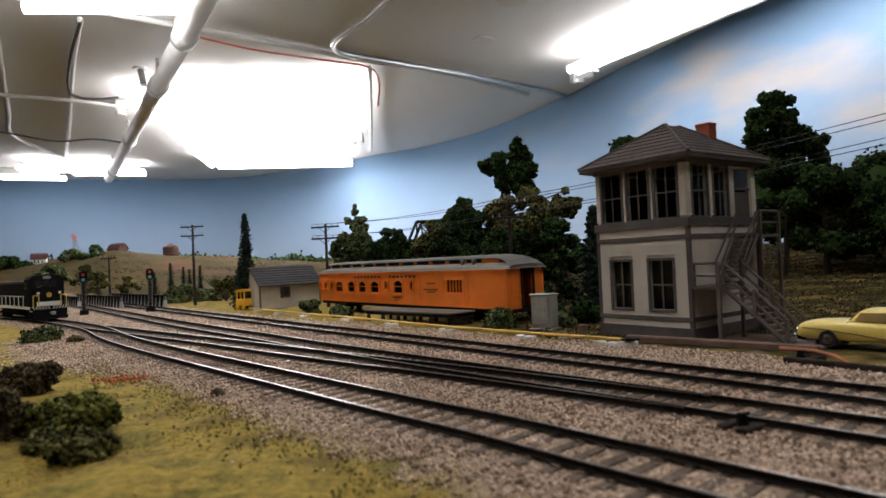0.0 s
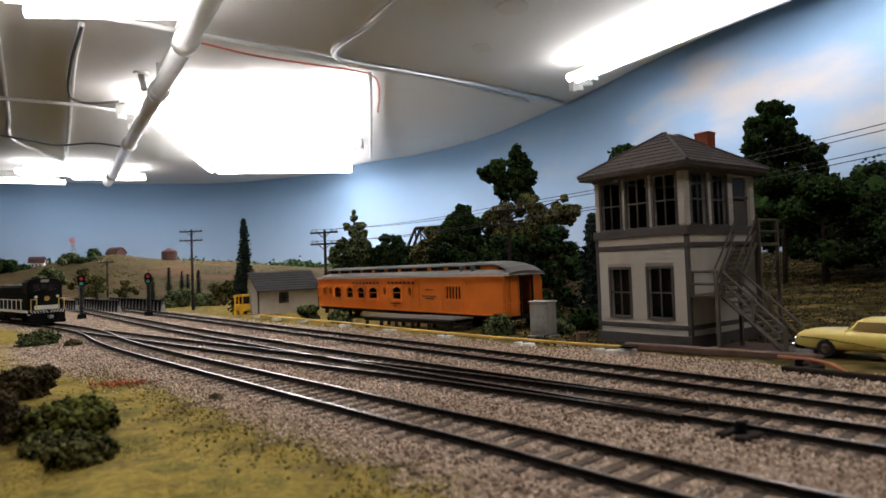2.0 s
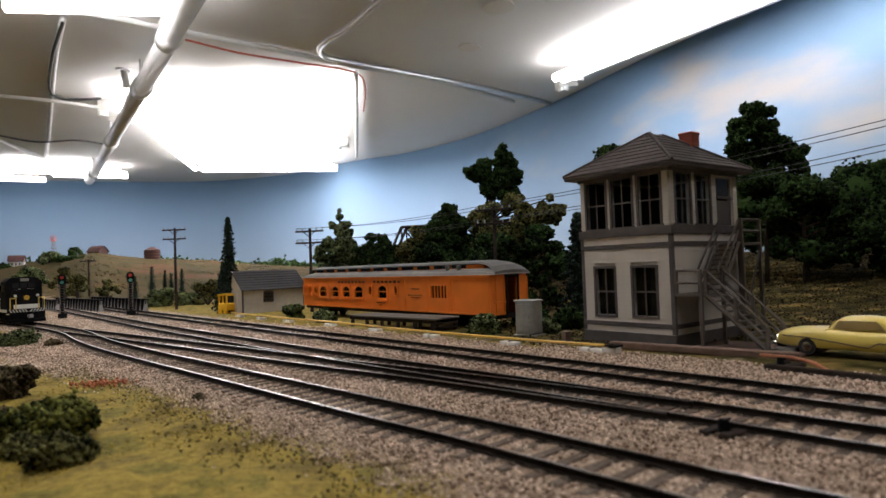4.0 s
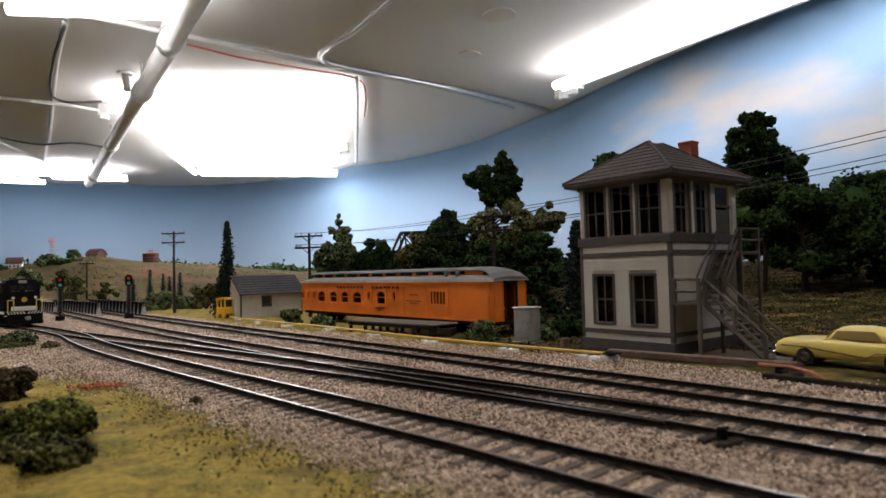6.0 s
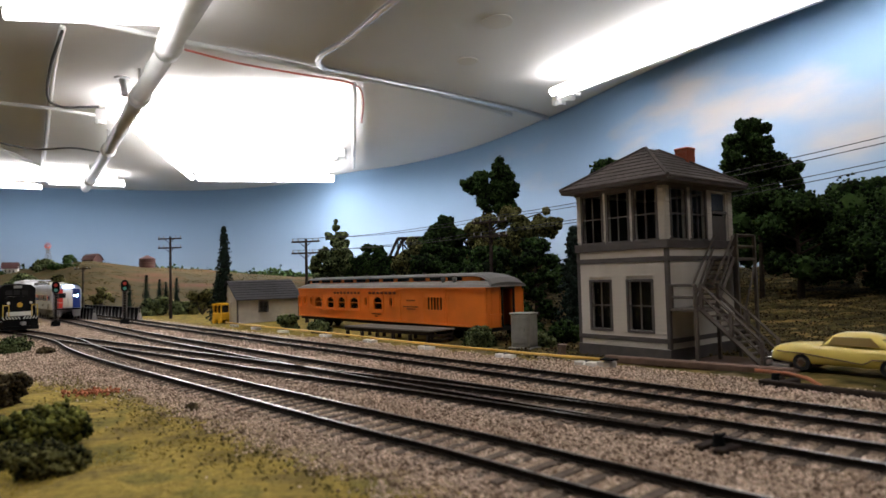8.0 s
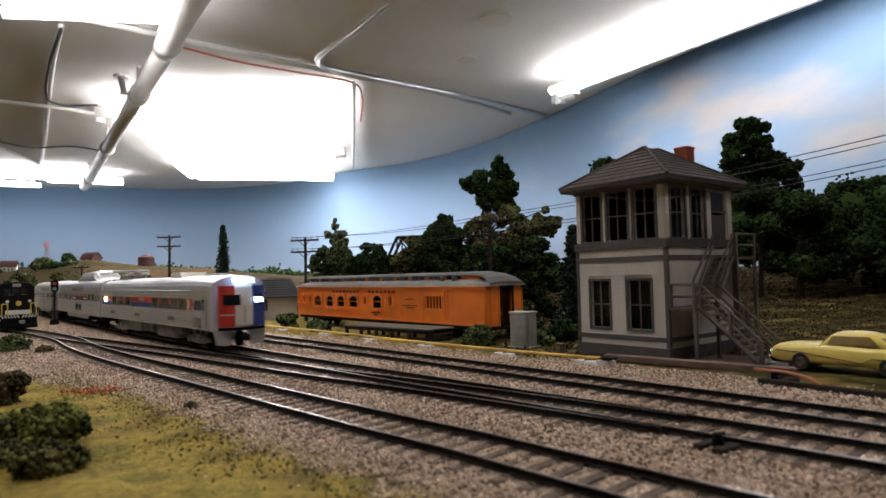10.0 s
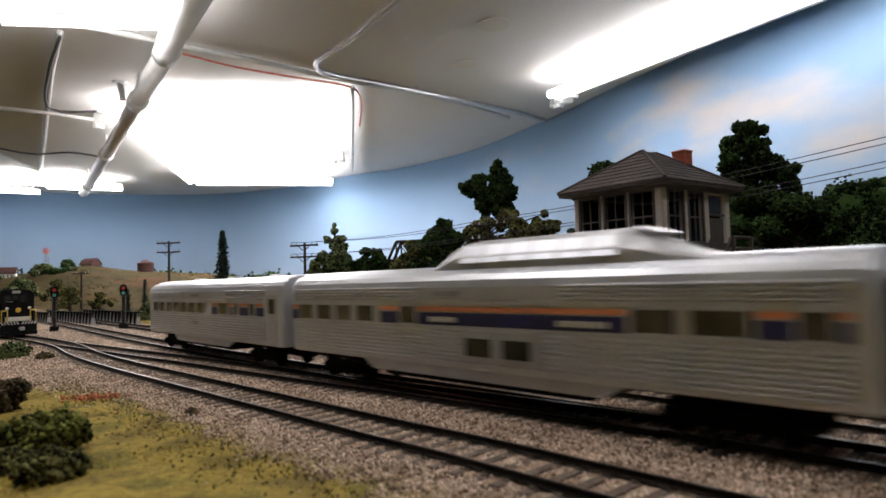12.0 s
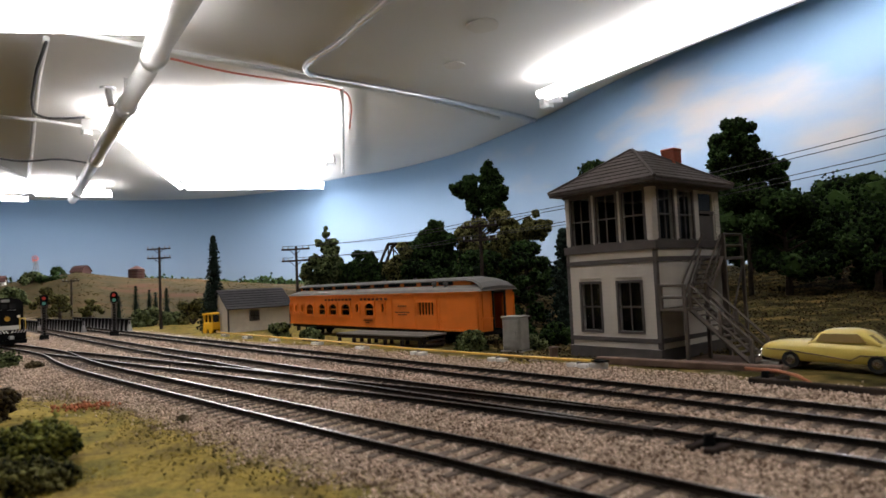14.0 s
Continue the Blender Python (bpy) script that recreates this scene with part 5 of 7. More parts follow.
# ---- poles and wires ----
def telegraph_pole(x, y, h, turn, arms=2, base=None):
    e = new("telegraph_pole")
    e.matrix_basis = pose(x, y, float(hill(x, y)) - 0.002, 0, 0, turn)
    bm = bmesh.new()
    cyl(bm, (0, 0, 0), (0, 0, h), 0.0021, 0.0014, 8)
    part("pole", bm, M["creosote"], e)
    for k in range(arms):
        z = h - 0.004 - k * 0.0125
        bm = bmesh.new()
        box(bm, (-0.0165, -0.0022, z), (0.0165, -0.0008, z + 0.0018), 0.0002)
        a = part("crossarm", bm, M["creosote"], e)
        bm = bmesh.new()
        for s in (-1, 1):
            cyl(bm, (s * 0.0065, -0.0024, z), (0, -0.0020, z - 0.0055), 0.0004, seg=5)
        part("brace", bm, M["creosote"], a)
        for s in (-0.0150, -0.0085, 0.0085, 0.0150):
            bm = bmesh.new()
            cyl(bm, (s, -0.0015, z + 0.0018), (s, -0.0015, z + 0.0046), 0.0008, 0.0006, 7)
            part("insulator", bm, M["under_grey"], a)
    tagged(e, "dark wooden telegraph pole with two crossarms", "telegraph pole", "telegraph poles")
    return e


POLES = [(-0.347, 0.868, 0.1136, -5), (-0.128, 0.686, 0.0938, -15), (0.0600, 0.553, 0.099, -25), (0.262, 0.285, 0.116, -48)]
for p in POLES:
    telegraph_pole(*p)
telegraph_pole(-0.68, 1.27, 0.075, 0, 1)


def span_wire(p, q, k, s, sag):
    def end(P):
        a = radians(P[3])
        return Vector((P[0] + math.cos(a) * s + math.sin(a) * 0.0015, P[1] + math.sin(a) * s - math.cos(a) * 0.0015, P[2] - 0.002 + 0.0006 - k * 0.0125))
    a, b = end(p), end(q)
    bm = bmesh.new()
    tube(bm, [a.lerp(b, i / 14) - Vector((0, 0, sag * 4 * (i / 14) * (1 - i / 14))) for i in range(15)], 0.00026, 5)
    tagged(finish("telegraph_wire", bm, M["wire"]), "thin dark telegraph wire sagging between poles", "wire", "telegraph wires")


for i, (p, q) in enumerate(zip(POLES[1:], POLES[2:])):
    for k in (0, 1):
        for s in (-0.0150, 0.0150):
            span_wire(p, q, k, s, 0.004)
for s in (-0.015, 0.015):
    span_wire(POLES[3], (0.42, 0.02, 0.116, -50), 0, s, 0.003)
telegraph_pole(0.42, 0.02, 0.116, -50)


# ---- truss bridge among the trees ----
def truss():
    e = new("truss_bridge")
    e.matrix_basis = frame_m(-0.052, 0.90, 12)
    L, z0, z1 = 0.21, 0.070, 0.1035
    for y in (0.0, 0.03):
        bm = bmesh.new()
        def bar(a, b, t=0.0016):
            cyl(bm, (a[0], y, a[1]), (b[0], y, b[1]), t, seg=4)
        bar((0, z0), (L, z0))
        bar((0.016, z1), (L - 0.016, z1), 0.002)
        bar((0, z0), (0.016, z1), 0.002)
        bar((L, z0), (L - 0.016, z1), 0.002)
        n = 6
        for i in range(n + 1):
            x = 0.016 + (L - 0.032) * i / n
            bar((x, z0), (x, z1), 0.0011)
            if i < n:
                x2 = 0.016 + (L - 0.032) * (i + 1) / n
                bar((x, z1), (x2, z0), 0.0009)
        part("truss", bm, M["creosote"], e)
    bm = bmesh.new()
    box(bm, (0, 0.001, z0 - 0.003), (L, 0.029, z0 - 0.0001))
    part("deck", bm, M["creosote"], e)
    for x in (0.004, L - 0.012):
        bm = bmesh.new()
        prism(bm, [(x - 0.004, -0.02), (x + 0.014, -0.02), (x + 0.010, z0 - 0.0032), (x, z0 - 0.0032)], 0.0, 0.03, "y")
        part("pier", bm, M["concrete"], e)
    tagged(e, "rusty dark steel truss bridge on piers", "bridge")


truss()


# ---- trees and shrubs ----
def clump_points(rng, c, r, n, flat=0.8):
    """Points in the shell of a lumpy foam clump."""
    d = rng.normal(size=(n, 3))
    d /= np.linalg.norm(d, axis=1)[:, None]
    rad = r * (0.55 + 0.5 * rng.random(n) ** 0.6)
    lump = 1 + 0.22 * np.sin(d[:, 0] * 5 + c[0] * 900) * np.sin(d[:, 1] * 5 + c[1] * 900 + d[:, 2] * 4)
    return np.asarray(c) + d * (rad * lump)[:, None] * np.array([1, 1, flat])


def core(bm, c, r):
    """The dense heart of a clump."""
    r0 = bmesh.ops.create_icosphere(bm, subdivisions=2, radius=r * 0.72, matrix=Matrix.Translation(c))
    for v in r0["verts"]:
        k = (v.co - Vector(c))
        v.co += k * (0.35 * noise.noise(v.co * (2.2 / r)))


def broadleaf(x, y, top, wide, mat, seed, label, low=0.25, clumps=16, bits=170, size=0.0019, lobes=None, trunk=0.0035, kind_name="tree", z=None):
    """A scenic tree: tapered trunk, limbs, and a crown of foam clumps with gaps between."""
    rng = np.random.default_rng(seed)
    base = float(hill(x, y)) if z is None else z
    e = new(kind_name)
    e.matrix_basis = pose(x, y, base - 0.002)
    H = top - base
    cs = []
    if lobes:
        for lx, ly, lz, lr in lobes:
            for _ in range(max(2, int(clumps * lr * 8))):
                d = rng.normal(size=3)
                d /= np.linalg.norm(d)
                cs.append((np.array([lx, ly, lz - base]) + d * lr * wide * 0.75 * rng.random() ** 0.5, lr * wide * rng.uniform(0.38, 0.6)))
    else:
        for i in range(int(clumps * 2.0)):
            f = rng.random() ** 0.85
            zz = H * (low + (1 - low) * f)
            prof = min(1.0, (1 - f) * 1.5 + 0.12) * min(1.0, f * 3 + 0.45)
            a = rng.random() * 2 * math.pi
            rr = wide / 2 * prof * (0.25 + 0.85 * rng.random() ** 0.6) * 0.92
            r = wide * rng.uniform(0.075, 0.165)
            cs.append((np.array([math.cos(a) * rr, math.sin(a) * rr, min(zz, H - r * 0.7)]), r))
        cs.append((np.array([0, 0, H - wide * 0.12]), wide * 0.13))
    bm = bmesh.new()
    P = [(0, 0, 0), (trunk * 0.4, 0, H * 0.3), (0, trunk * 0.4, H * 0.6), (0, 0, H * 0.85)]
    for a, b, r0, r1 in zip(P, P[1:], (1.0, 0.75, 0.5), (0.75, 0.5, 0.2)):
        cyl(bm, a, b, trunk * r0, trunk * r1, 7)
    part("trunk", bm, M["bark"], e)
    bm = bmesh.new()
    for c, r in cs[::2]:
        s = min(H * 0.75, max(H * 0.15, c[2] - r * 1.2))
        cyl(bm, (0, 0, s), tuple(c), trunk * 0.35, trunk * 0.12, 5)
    part("branching", bm, M["bark"], e)
    bm = bmesh.new()
    for c, r in cs:
        core(bm, tuple(c), r)
    pts = np.concatenate([clump_points(rng, c, r, int(bits * 0.62)) for c, r in cs])
    cr = chips("crown", pts, rng.uniform(0.55, 1.25, len(pts)) * size, M[mat], "tetra", e)
    part("crown_core", bm, M[mat], e)
    tagged(e, label, "tree" if kind_name == "tree" else "bush")
    return e


def lobed_tree(x, y, mat, seed, label, lobes, bits=240, size=0.00125):
    """A tree whose crown is a few uneven lobes of foam: (sideways, height, radius) of each."""
    rng = np.random.default_rng(seed)
    base = float(hill(x, y))
    e = new("tree")
    e.matrix_basis = pose(x, y, base - 0.002)
    H = max(z + r for _, z, r in lobes) - base
    cs = []
    for dx, z, r in lobes:
        r *= 1.14
        for _ in range(int(9 + r * 620)):
            d = rng.normal(size=3)
            d /= np.linalg.norm(d)
            cs.append((np.array([dx, 0.0, z - base]) + d * r * rng.uniform(0.15, 0.80), r * rng.uniform(0.24, 0.42)))
    trunk = 0.0026
    bm = bmesh.new()
    P = [(0, 0, 0), (trunk * 0.5, 0, H * 0.3), (0, trunk * 0.5, H * 0.6), (0, 0, H * 0.82)]
    for a, b, r0, r1 in zip(P, P[1:], (1.0, 0.8, 0.55), (0.8, 0.55, 0.2)):
        cyl(bm, a, b, trunk * r0, trunk * r1, 7)
    part("trunk", bm, M["bark"], e)
    bm = bmesh.new()
    for dx, z, r in lobes:
        s = min(H * 0.75, max(H * 0.2, z - base - r * 1.4))
        cyl(bm, (0, 0, s), (dx, 0, z - base), trunk * 0.45, trunk * 0.15, 5)
    part("branching", bm, M["bark"], e)
    bm = bmesh.new()
    for c, r in cs:
        core(bm, tuple(c), r * 0.92)
    part("crown_core", bm, M[mat], e)
    pts = np.concatenate([clump_points(rng, c, r, max(40, int(bits * (r / 0.006) ** 1.3)), 0.9) for c, r in cs])
    chips("crown", pts, rng.uniform(0.5, 1.2, len(pts)) * size, M[mat], "tetra", e)
    tagged(e, label, "tree")
    return e


def spruce(x, y, top, wide, seed, label="slim dark spruce tree", n=None):
    rng = np.random.default_rng(seed)
    base = float(hill(x, y))
    e = new("spruce_tree")
    e.matrix_basis = pose(x, y, base - 0.002)
    H = top - base
    bm = bmesh.new()
    cyl(bm, (0, 0, 0), (0, 0, H * 0.97), wide * 0.06, wide * 0.015, 6)
    part("trunk", bm, M["bark"], e)
    pts = []
    tiers = max(8, int(H / 0.0035))
    for i in range(tiers):
        f = i / tiers
        r = wide / 2 * (1 - f) ** 0.75 * rng.uniform(0.75, 1.1) + wide * 0.05
        z = H * (0.08 + 0.92 * f)
        m = n or 60
        a = rng.random(m) * 2 * math.pi
        rr = r * rng.random(m) ** 0.6
        k = 1 + 0.25 * np.sin(a * 6 + i)
        pts.append(np.stack([np.cos(a) * rr * k, np.sin(a) * rr * k, z - rr * 0.55 + rng.normal(size=m) * 0.0006], 1))
    pts = np.concatenate(pts)
    chips("needles", pts, rng.uniform(0.5, 1.2, len(pts)) * max(0.0009, wide * 0.045), M["spruce"], "tetra", e)
    bm = bmesh.new()
    cyl(bm, (0, 0, H * 0.06), (0, 0, H * 0.97), wide * 0.26, 0.0003, 9)
    part("inner_cone", bm, M["spruce"], e)
    tagged(e, label, "tree")
    return e


def bush(x, y, wide, high, mat, seed, label, clumps=9, bits=160, size=0.0012):
    rng = np.random.default_rng(seed)
    base = float(hill(x, y))
    e = new("bush")
    e.matrix_basis = pose(x, y, base - 0.001)
    cs = []
    for i in range(clumps):
        a, rr = rng.random() * 2 * math.pi, wide / 2 * 0.7 * rng.random() ** 0.5
        r = wide * rng.uniform(0.16, 0.27)
        cs.append((np.array([math.cos(a) * rr, math.sin(a) * rr, max(r * 0.5, (high - r * 0.8) * rng.random() ** 0.7)]), r))
    bm = bmesh.new()
    for c, r in cs[:4]:
        cyl(bm, (0, 0, 0), tuple(c), wide * 0.03, wide * 0.012, 5)
    part("stems", bm, M["bark"], e)
    pts = np.concatenate([clump_points(rng, c, r, bits, 0.85) for c, r in cs])
    pts[:, 2] = np.abs(pts[:, 2])
    chips("foliage", pts, rng.uniform(0.5, 1.3, len(pts)) * size, M[mat], "tetra", e)
    bm = bmesh.new()
    for c, r in cs:
        core(bm, tuple(c), r)
    part("foliage_core", bm, M[mat], e)
    tagged(e, label, "bush")
    return e


# beside and behind the tower
broadleaf(0.352, 0.575, 0.118, 0.105, "foam_dark", 12, "dense dark green tree behind the tower", 0.22, 20, 200)
broadleaf(0.455, 0.62, 0.136, 0.135, "foam_dark", 13, "broad dark green tree on the grassy bank", 0.2, 24, 200)
broadleaf(0.405, 0.53, 0.090, 0.085, "foam_dark", 14, "low dark green tree on the grassy bank", 0.16, 16, 200)
broadleaf(0.500, 0.60, 0.140, 0.095, "foam_olive", 15, "yellow-green broadleaf tree on the bank", 0.45, 16, 180)
broadleaf(0.215, 0.72, 0.180, 0.085, "foam_dark", 16, "dark green tree showing above the tower", 0.3, 16, 180)
broadleaf(0.262, 0.60, 0.120, 0.085, "foam_dark", 17, "dark green tree in the shade of the wood", 0.2, 16, 180)
broadleaf(0.300, 0.70, 0.125, 0.10, "foam_dark", 18, "dark green tree in the shade of the wood", 0.2, 16, 180)
broadleaf(0.43, 0.78, 0.15, 0.14, "foam_dark", 19, "dark green tree far back in the wood", 0.2, 18, 150)
broadleaf(0.62, 0.75, 0.17, 0.15, "foam_dark", 20, "dark green tree far back in the wood", 0.2, 18, 150)
# behind the coach
lobed_tree(0.068, 0.69, "foam_dark", 21, "tall dark green tree with a bare lower trunk", [(0.0171, 0.1671, 0.0125), (-0.0036, 0.1517, 0.0162), (0.025, 0.1479, 0.0156), (0.0092, 0.1323, 0.015), (-0.0212, 0.1519, 0.0056), (-0.0108, 0.1458, 0.0081), (0.0265, 0.1271, 0.0087)])
lobed_tree(0.069, 0.66, "foam_olive", 22, "spreading olive-green tree behind the coach", [(-0.005, 0.1026, 0.0143), (0.0206, 0.1117, 0.0131), (0.0367, 0.0971, 0.0155), (0.056, 0.0999, 0.0131), (0.0716, 0.1021, 0.0078), (0.0633, 0.1163, 0.0042), (0.0251, 0.0815, 0.0191), (-0.0049, 0.0787, 0.0191), (0.046, 0.0787, 0.0107), (-0.0183, 0.0996, 0.0078), (0.0687, 0.0909, 0.0054), (0.0152, 0.061, 0.0203), (0.042, 0.0586, 0.0143)])
lobed_tree(0.023, 0.67, "foam_dark", 24, "dark green tree behind the coach", [(0.0033, 0.104, 0.0121), (-0.0117, 0.0938, 0.0121), (0.0143, 0.0914, 0.0121), (-0.0185, 0.0783, 0.0158), (0.0067, 0.071, 0.0194), (-0.0073, 0.0583, 0.017), (0.0233, 0.063, 0.0158)])
lobed_tree(-0.011, 0.66, "foam_olive", 25, "yellow-green tree behind the coach", [(0.001, 0.082, 0.0096), (-0.008, 0.0669, 0.0131), (0.0085, 0.0613, 0.0143), (-0.0009, 0.0534, 0.0143)])
lobed_tree(-0.047, 0.7, "foam_dark", 26, "dark green tree in the row behind the coach", [(-0.0018, 0.0777, 0.0082), (0.0039, 0.0641, 0.0127), (-0.0065, 0.0589, 0.0152), (0.0136, 0.0548, 0.0127)])
lobed_tree(-0.068, 0.72, "foam_dark", 27, "dark green pointed tree in the row behind the coach", [(0.0041, 0.0825, 0.0072), (0.003, 0.0727, 0.0098), (-0.0078, 0.0634, 0.0143), (-0.0166, 0.056, 0.013)])
lobed_tree(-0.105, 0.72, "foam_mid", 28, "mid-green tree behind the coach", [(-0.0062, 0.0729, 0.013), (0.0123, 0.0786, 0.013), (-0.0172, 0.059, 0.0117), (0.0023, 0.0581, 0.0169), (0.0182, 0.0626, 0.0117)])
lobed_tree(-0.106, 0.76, "foam_mid", 29, "mid-green tree rising over its neighbours", [(0.0009, 0.1193, 0.0028), (-0.0001, 0.1111, 0.0055), (-0.0068, 0.1003, 0.0062), (0.0084, 0.1017, 0.0069), (0.0012, 0.0931, 0.011), (0.0115, 0.0926, 0.0062)])
lobed_tree(0.329, 0.6, "foam_dark", 11, "tall dark green broadleaf tree behind the tower", [(-0.0056, 0.1783, 0.0195), (-0.0174, 0.1718, 0.0119), (0.0083, 0.1722, 0.0109), (-0.0235, 0.1501, 0.0141), (0.0006, 0.1518, 0.0217), (0.0274, 0.144, 0.0163), (0.0389, 0.1347, 0.0098), (-0.0161, 0.1263, 0.0217), (0.0108, 0.1196, 0.0217), (0.0312, 0.1143, 0.0119), (-0.0318, 0.138, 0.0087)])
broadleaf(0.062, 0.60, 0.075, 0.085, "foam_dark", 30, "low dark tree behind the coach", 0.2, 16, 180)
broadleaf(0.105, 0.585, 0.082, 0.06, "foam_dark", 31, "dark green tree beside the coach end", 0.12, 14, 200)
broadleaf(0.005, 0.63, 0.070, 0.075, "foam_dark", 32, "low dark tree behind the coach", 0.15, 14, 180)
broadleaf(0.12, 0.80, 0.10, 0.12, "foam_dark", 33, "dark tree further back in the wood", 0.2, 16, 150)
broadleaf(0.19, 0.66, 0.09, 0.08, "foam_dark", 34, "dark tree in the wood", 0.15, 14, 160)
spruce(0.1255, 0.515, 0.090, 0.034, 35, "brown-green conifer beside the tower", 90)
spruce(0.148, 0.56, 0.075, 0.034, 36, "brown-green conifer beside the tower", 90)
# left of the coach and out to the hill
spruce(-0.232, 0.735, 0.116, 0.026, 41, "tall slim dark spruce by the shed", 70)
spruce(-0.248, 0.765, 0.060, 0.030, 42, "small dark spruce by the shed", 60)
bush(-0.405, 0.955, 0.046, 0.030, "foam_mid", 51, "rounded dark green bush by the pole")
bush(-0.365, 0.965, 0.040, 0.024, "foam_mid", 52, "low green bush by the pole")
bush(-0.335, 0.955, 0.040, 0.040, "foam_olive", 53, "olive-green bush by the pole")
bush(-0.300, 0.945, 0.034, 0.034, "foam_olive", 54, "olive-green bush near the shed")
bush(-0.355, 1.00, 0.036, 0.036, "foam_olive", 55, "olive-green bush near the pole")
for i, (x, y, t, w) in enumerate(((-0.49, 1.12, 0.068, 0.02), (-0.475, 1.14, 0.060, 0.018), (-0.46, 1.13, 0.055, 0.018), (-0.445, 1.14, 0.062, 0.018), (-0.375, 1.15, 0.072, 0.02),
                                  (-0.36, 1.16, 0.06, 0.018), (-0.51, 1.10, 0.052, 0.018))):
    spruce(x, y, t, w, 60 + i, "small dark spruce at the foot of the hill", 26)
broadleaf(-0.70, 1.22, 0.070, 0.05, "foam_olive", 71, "olive-green tree beyond the bridge", 0.3, 10, 140)
broadleaf(-0.665, 1.20, 0.056, 0.045, "foam_olive", 72, "olive-green tree beyond the bridge", 0.3, 10, 140)
broadleaf(-0.62, 1.22, 0.045, 0.04, "foam_olive", 73, "small olive-green tree beyond the bridge", 0.2, 8, 140)
broadleaf(-1.40, 2.35, 0.150, 0.095, "foam_mid", 81, "green tree on the far hill", 0.1, 14, 150, 0.004)
broadleaf(-1.64, 2.35, 0.134, 0.14, "foam_dark", 82, "green tree on the far hill", 0.1, 14, 150, 0.004)
broadleaf(-1.30, 2.30, 0.130, 0.10, "foam_dark", 83, "green tree on the far hill", 0.1, 10, 150, 0.004)
broadleaf(-1.80, 2.35, 0.13, 0.18, "foam_dark", 84, "green tree on the far hill", 0.1, 12, 150, 0.004)
broadleaf(-1.445, 2.60, 0.176, 0.065, "foam_dark", 85, "small green tree beside the barn", 0.1, 8, 120, 0.004)
broadleaf(-1.10, 1.75, 0.085, 0.10, "foam_mid", 86, "green tree behind the locomotive", 0.1, 10, 150, 0.003)
# shrubs along the line
bush(-0.128, 0.600, 0.021, 0.016, "foam_mid", 91, "rounded green bush at the coach end")
bush(-0.093, 0.553, 0.022, 0.012, "foam_mid", 92, "low green bush by the platform")
bush(0.0345, 0.418, 0.024, 0.013, "foam_mid", 93, "low green bush beside the cabinet")
bush(0.076, 0.405, 0.022, 0.009, "foam_mid", 94, "low green bush behind the cabinet")
bush(0.098, 0.425, 0.030, 0.016, "foam_dark", 95, "dark bush beside the tower")
bush(0.075, 0.47, 0.035, 0.022, "foam_dark", 96, "dark bush under the coach end")
# foreground
bush(-0.1115, 0.187, 0.0255, 0.0145, "foam_bright", 101, "green foam bush on the dry grass", 10, 420, 0.0009)
bush(-0.135, 0.184, 0.024, 0.0175, "foam_brown", 102, "dark brown bush on the dry grass", 10, 380, 0.0009)
bush(-0.1695, 0.250, 0.026, 0.0140, "foam_brown", 103, "dark brown bush on the dry grass", 10, 360, 0.0009)
bush(-0.0955, 0.165, 0.0185, 0.0075, "foam_olive", 104, "olive tuft on the dry grass", 8, 360, 0.0008)
bush(-0.109, 0.172, 0.014, 0.006, "foam_olive", 105, "olive tuft on the dry grass", 6, 300, 0.0008)
bush(-0.300, 0.462, 0.034, 0.0085, "foam_mid", 106, "flat green bush beside the siding", 9, 260, 0.001)
bush(-0.265, 0.447, 0.012, 0.005, "foam_brown", 107, "small brown tuft beside the siding", 5, 160, 0.0009)
bush(-0.086, 0.2335, 0.005, 0.0028, "foam_brown", 108, "small brown tuft at the ballast edge", 5, 160, 0.0007)


# ---- farm on the hill ----
def farm_roofed(name, x, y, L, D, he, hr, wall, roof, turn, label, cat):
    e = new(name)
    e.matrix_basis = pose(x, y, float(hill(x, y)) - 0.006, 0, 0, turn)
    bm = bmesh.new()
    prism(bm, [(0, 0), (D, 0), (D, he), (D * 0.82, he + (hr - he) * 0.6), (D / 2, hr), (D * 0.18, he + (hr - he) * 0.6), (0, he)], 0, L, "x")
    part("walls", bm, M[wall], e)
    for s in (0, 1):
        for (ya, za), (yb, zb) in (((-0.004, he - 0.003), (D * 0.18, he + (hr - he) * 0.6)), ((D * 0.18, he + (hr - he) * 0.6), (D / 2, hr))):
            bm = bmesh.new()
            if s:
                ya, yb = D - ya, D - yb
            prism(bm, [(ya, za + 0.0005), (yb, zb + 0.0005), (yb, zb + 0.003), (ya, za + 0.003)], -0.003, L + 0.003, "x")
            part("roof", bm, M[roof], e)
    for i in range(3):
        bm = bmesh.new()
        box(bm, (L * (0.2 + 0.25 * i), -0.0015, he * 0.4), (L * (0.2 + 0.25 * i) + L * 0.09, -0.0002, he * 0.75))
        part("window", bm, M["dark_window"], e)
    tagged(e, label, cat)


farm_roofed("barn", -1.395, 2.6, 0.055, 0.05, 0.014, 0.036, "barn_red", "barn_red", -15, "weathered red barn on the hill", "barn")
farm_roofed("farmhouse", -1.585, 2.40, 0.05, 0.04, 0.026, 0.046, "white_paint", "barn_red", 25, "white farmhouse with a red-brown roof", "house")
bm = bmesh.new()
cyl(bm, (0, 0, -0.01), (0, 0, 0.040), 0.031, seg=24)
e = new("storage_tank")
e.matrix_basis = pose(-1.132, 2.6, float(hill(-1.132, 2.6)) - 0.004)
part("shell", bm, M["barn_red"], e, smooth=False)
bm = bmesh.new()
cyl(bm, (0, 0, 0.0402), (0, 0, 0.055), 0.033, 0.004, 24)
part("roof", bm, M["barn_red"], e)
